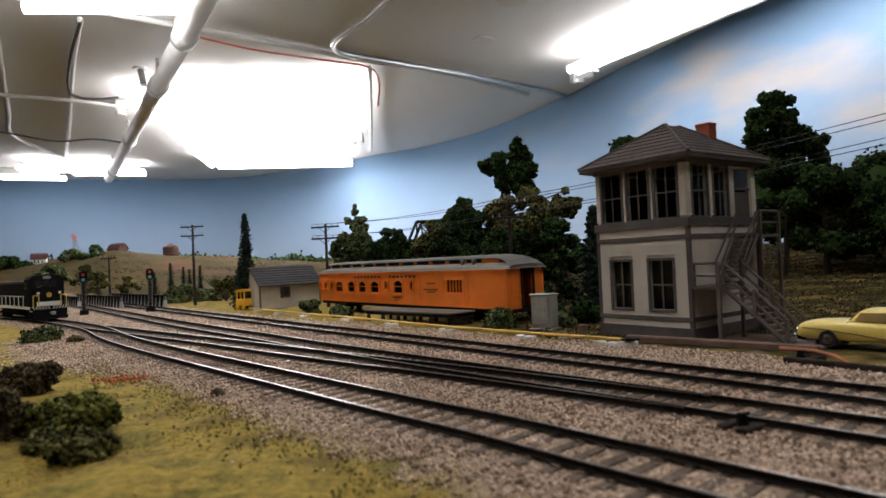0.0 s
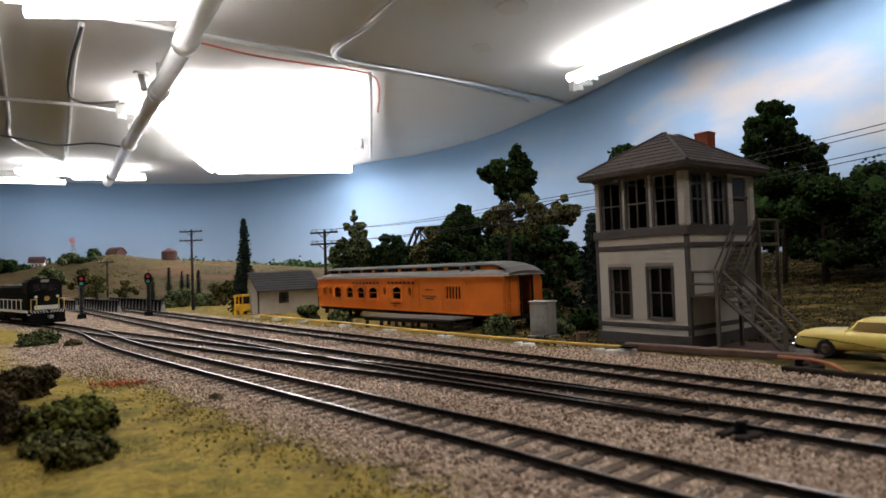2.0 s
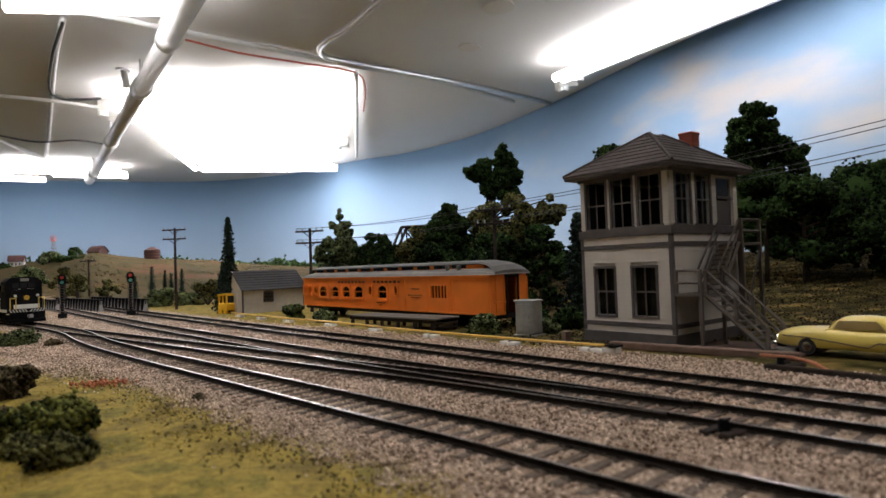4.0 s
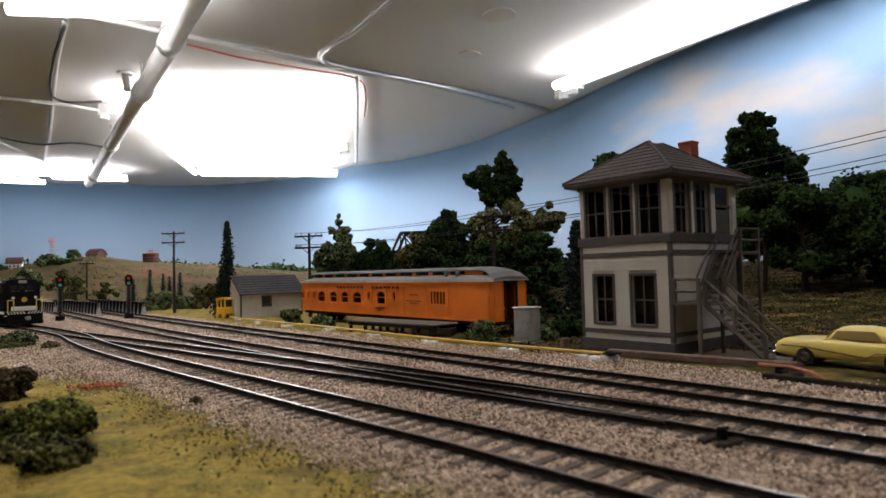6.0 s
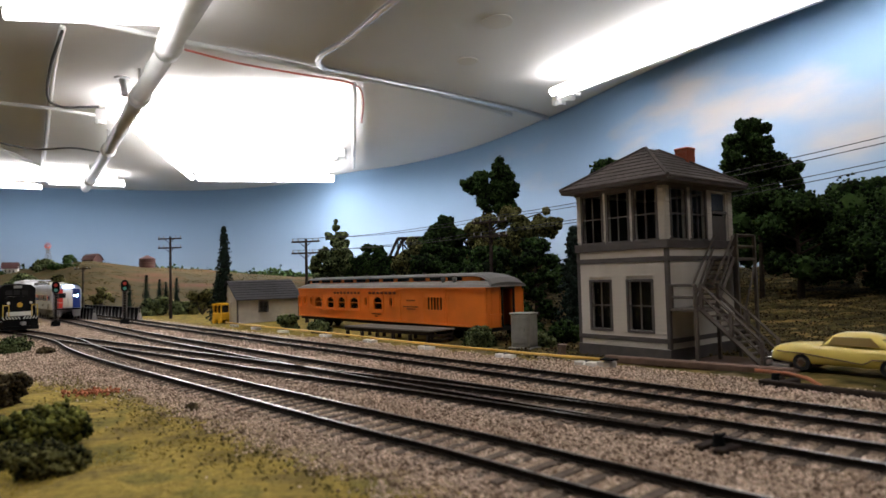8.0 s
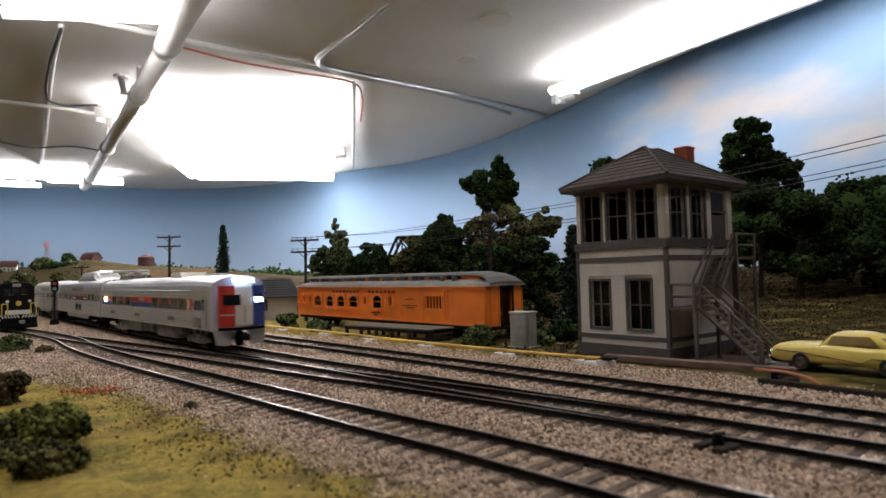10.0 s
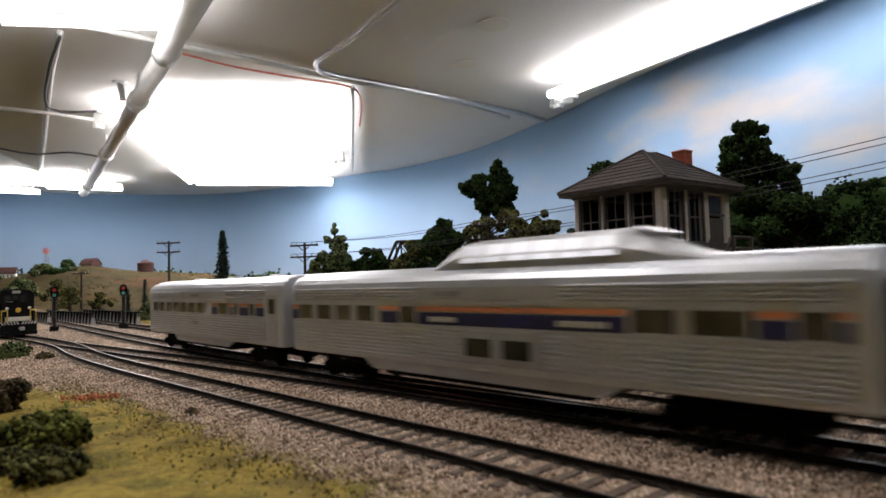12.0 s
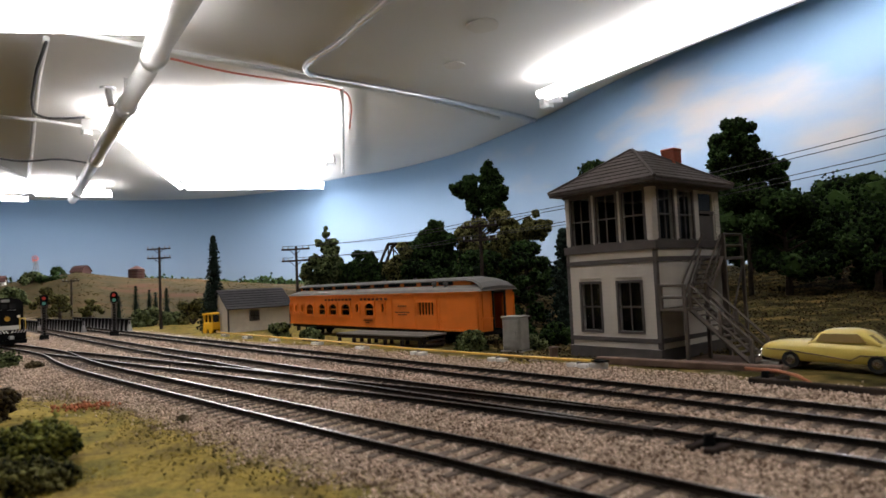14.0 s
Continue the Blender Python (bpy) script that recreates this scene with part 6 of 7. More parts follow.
for k in range(4):
    bm = bmesh.new()
    cyl(bm, (0, 0, 0.002 + k * 0.011), (0, 0, 0.0035 + k * 0.011), 0.0318, seg=24)
    part("hoop", bm, M["brown_wood"], e)
tagged(e, "round red-brown tank with a conical roof", "tank")


def beacon(x, y):
    e = new("wind_pump")
    e.matrix_basis = pose(x, y, float(hill(x, y)) - 0.01)
    h = 0.096
    bm = bmesh.new()
    for sx, sy in ((-1, -1), (1, -1), (1, 1), (-1, 1)):
        cyl(bm, (sx * 0.012, sy * 0.012, 0), (sx * 0.002, sy * 0.002, h), 0.0012, seg=5)
    for k in range(5):
        z = 0.014 + k * 0.015
        w = 0.012 - 0.010 * z / h
        box(bm, (-w, -w, z), (w, -w + 0.001, z + 0.001))
        box(bm, (-w, w - 0.001, z), (w, w, z + 0.001))
    part("tower", bm, M["under_grey"], e)
    bm = bmesh.new()
    for k in range(12):
        a = 2 * math.pi * k / 12
        c, s = math.cos(a), math.sin(a)
        c2, s2 = math.cos(a + 0.3), math.sin(a + 0.3)
        loft(bm, [[(c * 0.004, -0.004, h + s * 0.004), (c2 * 0.004, -0.003, h + s2 * 0.004), (c2 * 0.004, -0.0025, h + s2 * 0.004)],
                  [(c * 0.013, -0.004, h + s * 0.013), (c2 * 0.013, -0.003, h + s2 * 0.013), (c2 * 0.013, -0.0025, h + s2 * 0.013)]])
    # a faint glow is put into the red of the blades, no lamp there
    part("fan", bm, M["fan_red_glow"], e, "small red wheel of blades with a faint added glow")
    bm = bmesh.new()
    cyl(bm, (0, -0.006, h), (0, 0.012, h), 0.0015, seg=6)
    part("hub", bm, M["under_grey"], e)
    tagged(e, "wind pump with a red wheel on the hill", "wind pump")


beacon(-1.413, 2.4)
# the far strip of wood along the crest
n = 9000
rx = RNG.uniform(-3.2, 0.1, n)
ry = 3.6 + RNG.normal(size=n) * 0.10 + 0.15 * np.sin(rx * 3)
rz = hill(rx, ry) + 0.008 + np.abs(RNG.normal(size=n)) * 0.012 * (1 + 0.7 * np.sin(rx * 14) * np.sin(rx * 5.3))
tagged(chips("far_wood", np.stack([rx, ry, rz], 1), RNG.uniform(0.004, 0.010, n), M["foam_dark"], "tetra"), "distant strip of green woodland along the crest", "wood", kind="stuff")


n = 12000
rx, ry = RNG.uniform(-2.4, 0.1, n), RNG.uniform(1.1, 3.1, n)
ok = (np.abs(rx / ry + 0.45) < 0.5) & (np.sin(rx * 11 + ry * 7) + np.sin(rx * 23 - ry * 13) > RNG.normal(size=n) * 0.8)
rx, ry = rx[ok], ry[ok]
tagged(chips("hill_scrub", np.stack([rx, ry, hill(rx, ry) + 0.001], 1), RNG.uniform(0.0008, 0.0028, len(rx)), M["hill_scrub"], "tetra", squash=(1, 1, 0.6)),
       "dry olive scrub scattered over the hill", "scrub", kind="stuff")


# ---- ballast, turf and litter ----
def ballast_stones():
    n = 760000
    X = RNG.uniform(-0.62, 0.30, n)
    Y = RNG.uniform(0.07, 0.98, n)
    r = np.hypot(X, Y)
    side = X / np.maximum(Y, 0.02)
    keep = (np.abs(side) < 0.95) & (RNG.random(n) < np.clip(0.30 / r, 0, 1) ** 1.3)
    X, Y = X[keep], Y[keep]
    dM, dF, dS, dC = MAIN.gap(X, Y), FAR.gap(X, Y), SIDING.gap(X, Y), CROSS.gap(X, Y)
    dC = np.where((X > 0.05) | (Y > 0.56), 9, dC)
    d = np.minimum(np.minimum(dM, dF), np.minimum(dS, dC))
    o = np.argsort(SIDING.d[:, 0])
    sy = np.interp(X, SIDING.d[o, 0], SIDING.d[o, 1])
    left = Y < sy
    wob = 0.006 * np.sin(X * 170) * np.sin(Y * 130)
    over = (X - 0.2697 + 0.8008 * Y) / 1.281
    edge = 0.031 + wob + 0.03 * ease((-0.12 - X) / 0.12) * ease((0.55 - Y) / 0.1)
    ok = np.where(left, d < edge + RNG.exponential(0.003, len(X)), (over < 0.026 + wob + 0.014 * ease((X + 0.16) / 0.1) + RNG.exponential(0.004, len(X))) & (Y < 0.84))
    near_tower = (~left) & (X > 0.06) & (over < 0.058)
    ok |= near_tower
    rail_gap = np.abs(d - G / 2)
    ok &= rail_gap > 0.0012
    ok &= ~((d < 0.0155) & (RNG.random(len(X)) < 0.22))
    X, Y, d = X[ok], Y[ok], d[ok]
    s = RNG.uniform(0.00032, 0.00060, len(X))
    Z = np.where(d < 0.0155, -0.0001, 0.0002) + RNG.uniform(-0.0002, 0.0003, len(X)) + hill(X, Y)
    ob = chips("ballast", np.stack([X, Y, Z], 1), s, M["ballast"], "octa", squash=(1, 1, 0.85))
    tagged(ob, "loose grey-tan stone ballast round the tracks", "ballast", kind="stuff")


ballast_stones()


def turf():
    n = 420000
    X = RNG.uniform(-0.55, 0.06, n)
    Y = RNG.uniform(0.06, 0.62, n)
    r = np.hypot(X, Y)
    o = np.argsort(SIDING.d[:, 0])
    sy = np.interp(X, SIDING.d[o, 0], SIDING.d[o, 1])
    d = SIDING.gap(X, Y)
    wob = 0.006 * np.sin(X * 170) * np.sin(Y * 130)
    edge = 0.030 + wob + 0.03 * ease((-0.12 - X) / 0.12) * ease((0.55 - Y) / 0.1)
    patch = np.sin(X * 61 + 1) * np.sin(Y * 47) + np.sin(X * 133 + Y * 90)
    ok = (Y < sy) & (d > edge - RNG.exponential(0.002, n)) & (np.abs(X / Y) < 0.95) & (RNG.random(n) < np.clip(0.22 / r, 0, 1)) & (RNG.random(n) < 0.45 + 0.35 * patch)
    X, Y = X[ok], Y[ok]
    tall = RNG.uniform(0.0001, 0.00024, len(X))
    ob = chips("turf", np.stack([X, Y, hill(X, Y) + tall * 0.2], 1), tall, M["grass_bits"], "tetra")
    tagged(ob, "dry yellow-green turf of coarse ground foam", "grass", kind="stuff")
    # the dark, weedy edge of the turf along the ballast
    k = 1300
    s = RNG.uniform(0, 1, k)
    a, b = SIDING.near((-0.16, 0.36)), SIDING.near((0.06, 0.11))
    P = np.array([SIDING.at(a + (b - a) * t) for t in s])
    W = np.array([SIDING.way(a + (b - a) * t) for t in s])
    off = 0.034 + np.abs(RNG.normal(size=k)) * 0.011 + 0.004 * np.sin(s * 37) * np.sin(s * 91)
    X, Y = P[:, 0] + W[:, 1] * off, P[:, 1] - W[:, 0] * off
    ob = chips("weeds", np.stack([X, Y, RNG.uniform(0, 0.0009, k)], 1), RNG.uniform(0.00015, 0.00045, k), M["weed"], "tetra")
    tagged(ob, "low dry weeds along the edge of the ballast", "weeds", kind="stuff")
    k = 130
    X, Y = -0.1425 + RNG.normal(size=k) * 0.006, 0.2745 + RNG.normal(size=k) * 0.0035
    ob = chips("red_litter", np.stack([X, Y, RNG.uniform(0.0002, 0.0016, k)], 1), RNG.uniform(0.0004, 0.0008, k), M["pebble_red"], "octa")
    tagged(ob, "scatter of red-orange fallen foam on the turf edge", "litter", kind="stuff")
    k = 26000
    X = RNG.uniform(0.05, 0.62, k)
    Y = RNG.uniform(0.33, 0.85, k)
    over = (X - 0.2697 + 0.8008 * Y) / 1.281
    ok = over > 0.05
    X, Y = X[ok], Y[ok]
    ob = chips("forest_litter", np.stack([X, Y, hill(X, Y) + RNG.uniform(0, 0.0012, len(X))], 1), RNG.uniform(0.0003, 0.0010, len(X)), M["foam_brown"], "tetra")
    tagged(ob, "green and brown litter on the wooded bank", "undergrowth", kind="stuff")


turf()


# ---- the parked car ----
def car():
    e = new("car")
    f, r = Vector((0.1649, 0.2845)), Vector((0.1869, 0.2545))
    c = (f + r) / 2
    a = math.degrees(math.atan2(f.y - r.y, f.x - r.x))
    e.matrix_basis = pose(c.x + 0.0085, c.y - 0.0030, 0.0006, 0, 0, a)     # x to the front, y to its left
    hw = 0.0112
    # side outline of the lower body: x, low z, high z, half width
    st = [(0.0345, 0.0046, 0.0082, 0.0080), (0.0332, 0.0036, 0.0104, 0.0096), (0.0295, 0.0030, 0.0118, 0.0108), (0.022, 0.0028, 0.0126, hw), (0.012, 0.0028, 0.0128, hw), (0.004, 0.0028, 0.0128, hw),
          (-0.008, 0.0028, 0.0122, hw), (-0.014, 0.0028, 0.0124, 0.0114), (-0.020, 0.0030, 0.0122, 0.0113), (-0.028, 0.0032, 0.0112, 0.0106), (-0.0335, 0.0040, 0.0098, 0.0096), (-0.0350, 0.0048, 0.0086, 0.0082)]
    bm = bmesh.new()
    rings = []
    for x, z0, z1, w in st:
        m = (z0 + z1) / 2
        rings.append([(x, -w * 0.92, z0), (x, -w, z0 + 0.0012), (x, -w, m + 0.0008), (x, -w * 0.93, z1 - 0.0008), (x, -w * 0.72, z1), (x, 0, z1 + 0.0004),
                      (x, w * 0.72, z1), (x, w * 0.93, z1 - 0.0008), (x, w, m + 0.0008), (x, w, z0 + 0.0012), (x, w * 0.92, z0)])
    loft(bm, rings)
    body = part("body", bm, M["car_yellow"], e, "glossy pale yellow body", smooth=True)
    body.modifiers.new("round", "SUBSURF").levels = 1
    body.modifiers["round"].render_levels = 1
    bm = bmesh.new()
    rings = []
    for x, z, w in ((0.0105, 0.0122, 0.0096), (0.0078, 0.0150, 0.0090), (0.0056, 0.0174, 0.0085), (0.002, 0.0184, 0.0083), (-0.006, 0.0188, 0.0083), (-0.0120, 0.0180, 0.0082), (-0.0155, 0.0160, 0.0084), (-0.0200, 0.0122, 0.0088)):
        rings.append([(x, -w - 0.0010 * (z < 0.0125), 0.0108), (x, -w, (z + 0.0108) / 2 + 0.001), (x, -w * 0.86, z - 0.0003), (x, 0, z + 0.0004), (x, w * 0.86, z - 0.0003), (x, w, (z + 0.0108) / 2 + 0.001), (x, w + 0.0010 * (z < 0.0125), 0.0108)])
    loft(bm, rings)
    part("cabin", bm, M["car_yellow"], e, "pale yellow roof and pillars", smooth=True)
    tint = material("car_glass", (0.46, 0.33, 0.13), 0.15, 0, 0.2, 60)
    for s in (-1, 1):
        bm = bmesh.new()
        prism(bm, [(0.0072, 0.0130), (0.0046, 0.0168), (-0.0108, 0.0170), (-0.0142, 0.0130)], s * 0.0084, s * 0.0094, "y")
        part("side_window", bm, tint, e, "brownish see-through side window")
        bm = bmesh.new()
        for x in (0.031, -0.033):
            cyl(bm, (x, s * 0.0075, 0.0072), (x + (0.003 if x > 0 else -0.0022), s * 0.0075, 0.0072), 0.0016, 0.0014, 10)
        part("lamp", bm, M["chrome"], e)
        bm = bmesh.new()
        tube(bm, [(0.030, s * 0.01125, 0.0088), (0.018, s * 0.0119, 0.0084), (0.004, s * 0.0120, 0.0068), (-0.008, s * 0.0120, 0.0052), (-0.012, s * 0.0119, 0.0075), (-0.03, s * 0.0110, 0.0078)], 0.0003, 5)
        part("side_trim", bm, M["brown_wood"], e, "sweeping side trim")
        for x in (0.0186, -0.0186):
            bm = bmesh.new()
            cyl(bm, (x, s * 0.0088, 0.0040), (x, s * 0.01165, 0.0040), 0.0040, seg=20)
            w = part("wheel", bm, M["tyre"], e)
            bm = bmesh.new()
            cyl(bm, (x, s * 0.0117, 0.0040), (x, s * 0.0120, 0.0040), 0.0023, 0.0014, 16)
            part("hubcap", bm, M["chrome"], w, "chrome hubcap")
    for x, w in ((0.0345, 0.0102), (-0.0355, 0.0100)):
        bm = bmesh.new()
        box(bm, (x - 0.0009, -w, 0.0036), (x + 0.0009, w, 0.0056), 0.0006)
        part("bumper", bm, M["chrome"], e, "chrome bumper")
    bm = bmesh.new()
    rings = [[(0.0090, -0.0080, 0.0130), (0.0090, 0.0080, 0.0130), (0.0084, 0.0080, 0.0130), (0.0084, -0.0080, 0.0130)], [(0.0060, -0.0072, 0.0168), (0.0060, 0.0072, 0.0168), (0.0054, 0.0072, 0.0168), (0.0054, -0.0072, 0.0168)]]
    loft(bm, [[(x + 0.0012, y, z) for x, y, z in r_] for r_ in rings])
    part("windscreen", bm, tint, e)
    rings = [[(-0.0186, -0.0072, 0.0122), (-0.0186, 0.0072, 0.0122), (-0.0178, 0.0072, 0.0122), (-0.0178, -0.0072, 0.0122)], [(-0.0143, -0.0064, 0.0158), (-0.0143, 0.0064, 0.0158), (-0.0137, 0.0064, 0.0158), (-0.0137, -0.0064, 0.0158)]]
    bm = bmesh.new()
    loft(bm, [[(x - 0.0008, y, z + 0.0006) for x, y, z in r_] for r_ in rings])
    part("rear_window", bm, tint, e)
    e.scale = (0.90, 0.90, 0.92)
    tagged(e, "pale yellow 1950s hardtop car parked by the tower", "car")


car()


# ---- the waiting diesel ----
def wheel_truck(parent, x, hw, mat, axles=(-0.012, 0.012), r=0.0052, lab=""):
    bm = bmesh.new()
    span = axles[-1] - axles[0]
    for s in (-1, 1):
        prism(bm, [(x + axles[0] - 0.005, 0.004), (x + axles[0] - 0.004, 0.0068), (x + axles[0] + span * 0.3, 0.0085), (x + axles[0] + span * 0.7, 0.0085), (x + axles[-1] + 0.004, 0.0068),
                   (x + axles[-1] + 0.005, 0.004), (x + axles[0] + span * 0.7, 0.0028), (x + axles[0] + span * 0.3, 0.0028)], s * (hw + 0.0008), s * (hw + 0.0026), "y")
        for a in axles:
            box(bm, (x + a - 0.0018, min(s * (hw + 0.0026), s * (hw + 0.0040)), 0.0034), (x + a + 0.0018, max(s * (hw + 0.0026), s * (hw + 0.0040)), 0.0066), 0.0004)
    box(bm, (x - 0.003, -hw, 0.006), (x + 0.003, hw, 0.0098))
    t = part("truck", bm, mat, parent, lab)
    for a in axles:
        for s in (-1, 1):
            bm = bmesh.new()
            cyl(bm, (x + a, s * (hw - 0.0020), r), (x + a, s * (hw + 0.0004), r), r, seg=18)
            part("wheel", bm, M["black"], t)
    return t


def diesel():
    e = new("diesel_locomotive")
    s = SIDING.near((-0.430, 0.665)) + 0.028
    p, w = SIDING.at(s), SIDING.way(s)
    e.matrix_basis = pose(p[0], p[1], RAIL_Z, 0, 0, math.degrees(math.atan2(w[1], w[0])))   # x to the front
    L = 0.19
    bm = bmesh.new()
    box(bm, (-L, -0.0165, 0.0120), (-0.006, 0.0165, 0.0150), 0.0003)
    part("frame", bm, M["black"], e)
    bm = bmesh.new()
    prism(bm, [(-0.0105, 0.0151), (0.0105, 0.0151), (0.0105, 0.0385), (0.0085, 0.0408), (-0.0085, 0.0408), (-0.0105, 0.0385)], -L + 0.012, -0.034, "x")
    part("long_hood", bm, M["black"], e)
    bm = bmesh.new()
    prism(bm, [(-0.0160, 0.0151), (0.0160, 0.0151), (0.0160, 0.0430), (0.0120, 0.0468), (0.0, 0.0480), (-0.0120, 0.0468), (-0.0160, 0.0430)], -0.0335, -0.0145, "x")
    cab = part("cab", bm, M["black"], e, "black cab with pale windows")
    for y in (-0.0105, -0.0035, 0.0035):
        bm = bmesh.new()
        box(bm, (-0.0144, y, 0.0365), (-0.0138, y + 0.0055, 0.0415))
        part("window", bm, M["dark_window"], cab)
    for y in (-0.0166, 0.0161):
        bm = bmesh.new()
        box(bm, (-0.030, y, 0.033), (-0.019, y + 0.0005, 0.0405))
        part("window", bm, M["dark_window"], cab)
    bm = bmesh.new()
    prism(bm, [(-0.0115, 0.0151), (0.0115, 0.0151), (0.0115, 0.0330), (0.0095, 0.0352), (-0.0095, 0.0352), (-0.0115, 0.0330)], -0.0143, -0.0070, "x")
    nose = part("short_hood", bm, M["black"], e)
    bm = bmesh.new()
    cyl(bm, (-0.0068, 0, 0.0265), (-0.0062, 0, 0.0265), 0.0025, seg=20)
    part("emblem", bm, M["emblem"], nose, "round yellow emblem")
    bm = bmesh.new()
    box(bm, (-0.0069, -0.0114, 0.0153), (-0.0064, 0.0114, 0.0196))
    part("nose_band", bm, M["white_letter"], nose, "off-white band across the nose")
    for y in (-0.0098, 0.0098):
        bm = bmesh.new()
        cyl(bm, (-0.0068, y, 0.0285), (-0.0060, y, 0.0285), 0.0014, seg=10)
        part("class_lamp", bm, M["white_letter"], nose)
    for y in (-0.0095, 0.0025):
        bm = bmesh.new()
        for k in range(4):
            box(bm, (-0.0136, y + k * 0.0018, 0.0335), (-0.0132, y + k * 0.0018 + 0.0013, 0.0353))
        part("number_bars", bm, M["white_letter"], cab)
    bm = bmesh.new()
    box(bm, (-0.0142, -0.0036, 0.0432), (-0.0125, 0.0036, 0.0462), 0.0003)
    part("headlight_box", bm, M["under_grey"], cab)
    bm = bmesh.new()
    box(bm, (-0.0060, -0.0155, 0.0050), (-0.0030, 0.0155, 0.0150), 0.0004)
    prism(bm, [(-0.0150, 0.0015), (0.0150, 0.0015), (0.0155, 0.0050), (-0.0155, 0.0050)], -0.0050, -0.0005, "x")
    part("pilot", bm, M["black"], e, "black pilot with white slanting stripes")
    for k in range(11):
        bm = bmesh.new()
        y = -0.0145 + k * 0.0027
        prism(bm, [(y, 0.0120), (y + 0.0010, 0.0120), (y + 0.0019 * (1 if k > 5 else -1) + 0.0010, 0.0148), (y + 0.0019 * (1 if k > 5 else -1), 0.0148)], -0.00299, -0.0027, "x")
        part("stripe", bm, M["white_letter"], e)
    for y in (-0.0150, -0.0100, 0.0100, 0.0150):
        bm = bmesh.new()
        cyl(bm, (-0.0040, y, 0.0150), (-0.0040, y, 0.0265), 0.0005, seg=6)
        part("stanchion", bm, M["hand_rail"], e, "yellow stanchion")
    for a, b in (((-0.0040, -0.0150, 0.0262), (-0.0040, -0.0100, 0.0262)), ((-0.0040, 0.0100, 0.0262), (-0.0040, 0.0150, 0.0262))):
        bm = bmesh.new()
        cyl(bm, a, b, 0.0005, seg=6)
        part("handrail", bm, M["hand_rail"], e)
    for s_ in (-1, 1):
        bm = bmesh.new()
        cyl(bm, (-L + 0.01, s_ * 0.0158, 0.0255), (-0.036, s_ * 0.0158, 0.0255), 0.00045, seg=6)
        part("handrail", bm, M["white_letter"], e)
        for k in range(8):
            bm = bmesh.new()
            x = -0.040 - k * 0.019
            cyl(bm, (x, s_ * 0.0158, 0.0150), (x, s_ * 0.0158, 0.0255), 0.0004, seg=6)
            part("stanchion", bm, M["white_letter"], e)
        bm = bmesh.new()
        box(bm, (-L, min(s_ * 0.0166, s_ * 0.0170), 0.0122), (-0.010, max(s_ * 0.0166, s_ * 0.0170), 0.0149))
        part("sill_stripe", bm, M["white_letter"], e, "white sill stripe")
        for k in range(3):
            bm = bmesh.new()
            box(bm, (-0.0125, s_ * 0.0150 - 0.0016, 0.0030 + k * 0.0035), (-0.0075, s_ * 0.0150 + 0.0016, 0.0036 + k * 0.0035))
            part("step", bm, M["white_letter"] if k == 2 else M["black"], e)
    bm = bmesh.new()
    prism(bm, [(-0.012, 0.0045), (0.012, 0.0045), (0.015, 0.0118), (-0.015, 0.0118)], -0.115, -0.075, "x")
    part("fuel_tank", bm, M["black"], e)
    for x in (-0.035, -0.150):
        wheel_truck(e, x, 0.0085, M["black"], (-0.016, 0.0, 0.016))
    for x in (-0.06, -0.09, -0.12, -0.15):
        bm = bmesh.new()
        cyl(bm, (x, 0, 0.0405), (x, 0, 0.0420), 0.0068, seg=18)
        part("roof_fan", bm, M["under_grey"], e)
    bm = bmesh.new()
    cyl(bm, (-0.0005, 0, 0.0080), (0.006, 0, 0.0080), 0.0014, seg=8)
    box(bm, (0.0055, -0.002, 0.0062), (0.0085, 0.002, 0.0098), 0.0005)
    part("coupler", bm, M["under_grey"], e)
    tagged(e, "black diesel locomotive with white striped pilot waiting on the siding", "locomotive")


diesel()


# ---- the passing train ----
def car_section(w, z0, ze, zt, n=12):
    """Body outline: straight side and round roof."""
    pts = [(-w * 0.98, z0), (-w, z0 + 0.0008), (-w, ze)]
    for k in range(1, n):
        a = math.pi * k / n
        c, s = math.cos(a), math.sin(a)
        pts.append((-w * math.copysign(abs(c) ** 0.72, c), ze + (zt - ze) * abs(s) ** 0.85))
    pts += [(w, ze), (w, z0 + 0.0008), (w * 0.98, z0)]
    return pts


HW = 0.0180


def flutes(e, x0, x1, z0, z1, step, rib):
    """Ribs along both sides, each a piece of its own."""
    for s in (-1, 1):
        me = bpy.data.meshes.new("flute")
        bm = bmesh.new()
        y0, y1 = s * (HW + 0.00002), s * (HW + 0.0008)
        prism(bm, [(y0, 0), (y1, rib * 0.25), (y1, rib * 0.75), (y0, rib)], x0, x1, "x")
        bm.to_mesh(me)
        bm.free()
        me.materials.append(M["steel"])
        z = z0
        while z + rib < z1 + 0.0002:
            share("flute", me, e, Matrix.Translation((0, 0, z)))
            z += step


def strip(name, e, x0, x1, z0, z1, d, mat, label="", bevel=0.0):
    """The same flat piece on either side of a car."""
    for s in (-1, 1):
        bm = bmesh.new()
        y0, y1 = sorted((s * (HW + 0.00002), s * (HW + d)))
        box(bm, (x0, y0, z0), (x1, y1, z1), bevel)
        part(name, bm, M[mat], e, label)


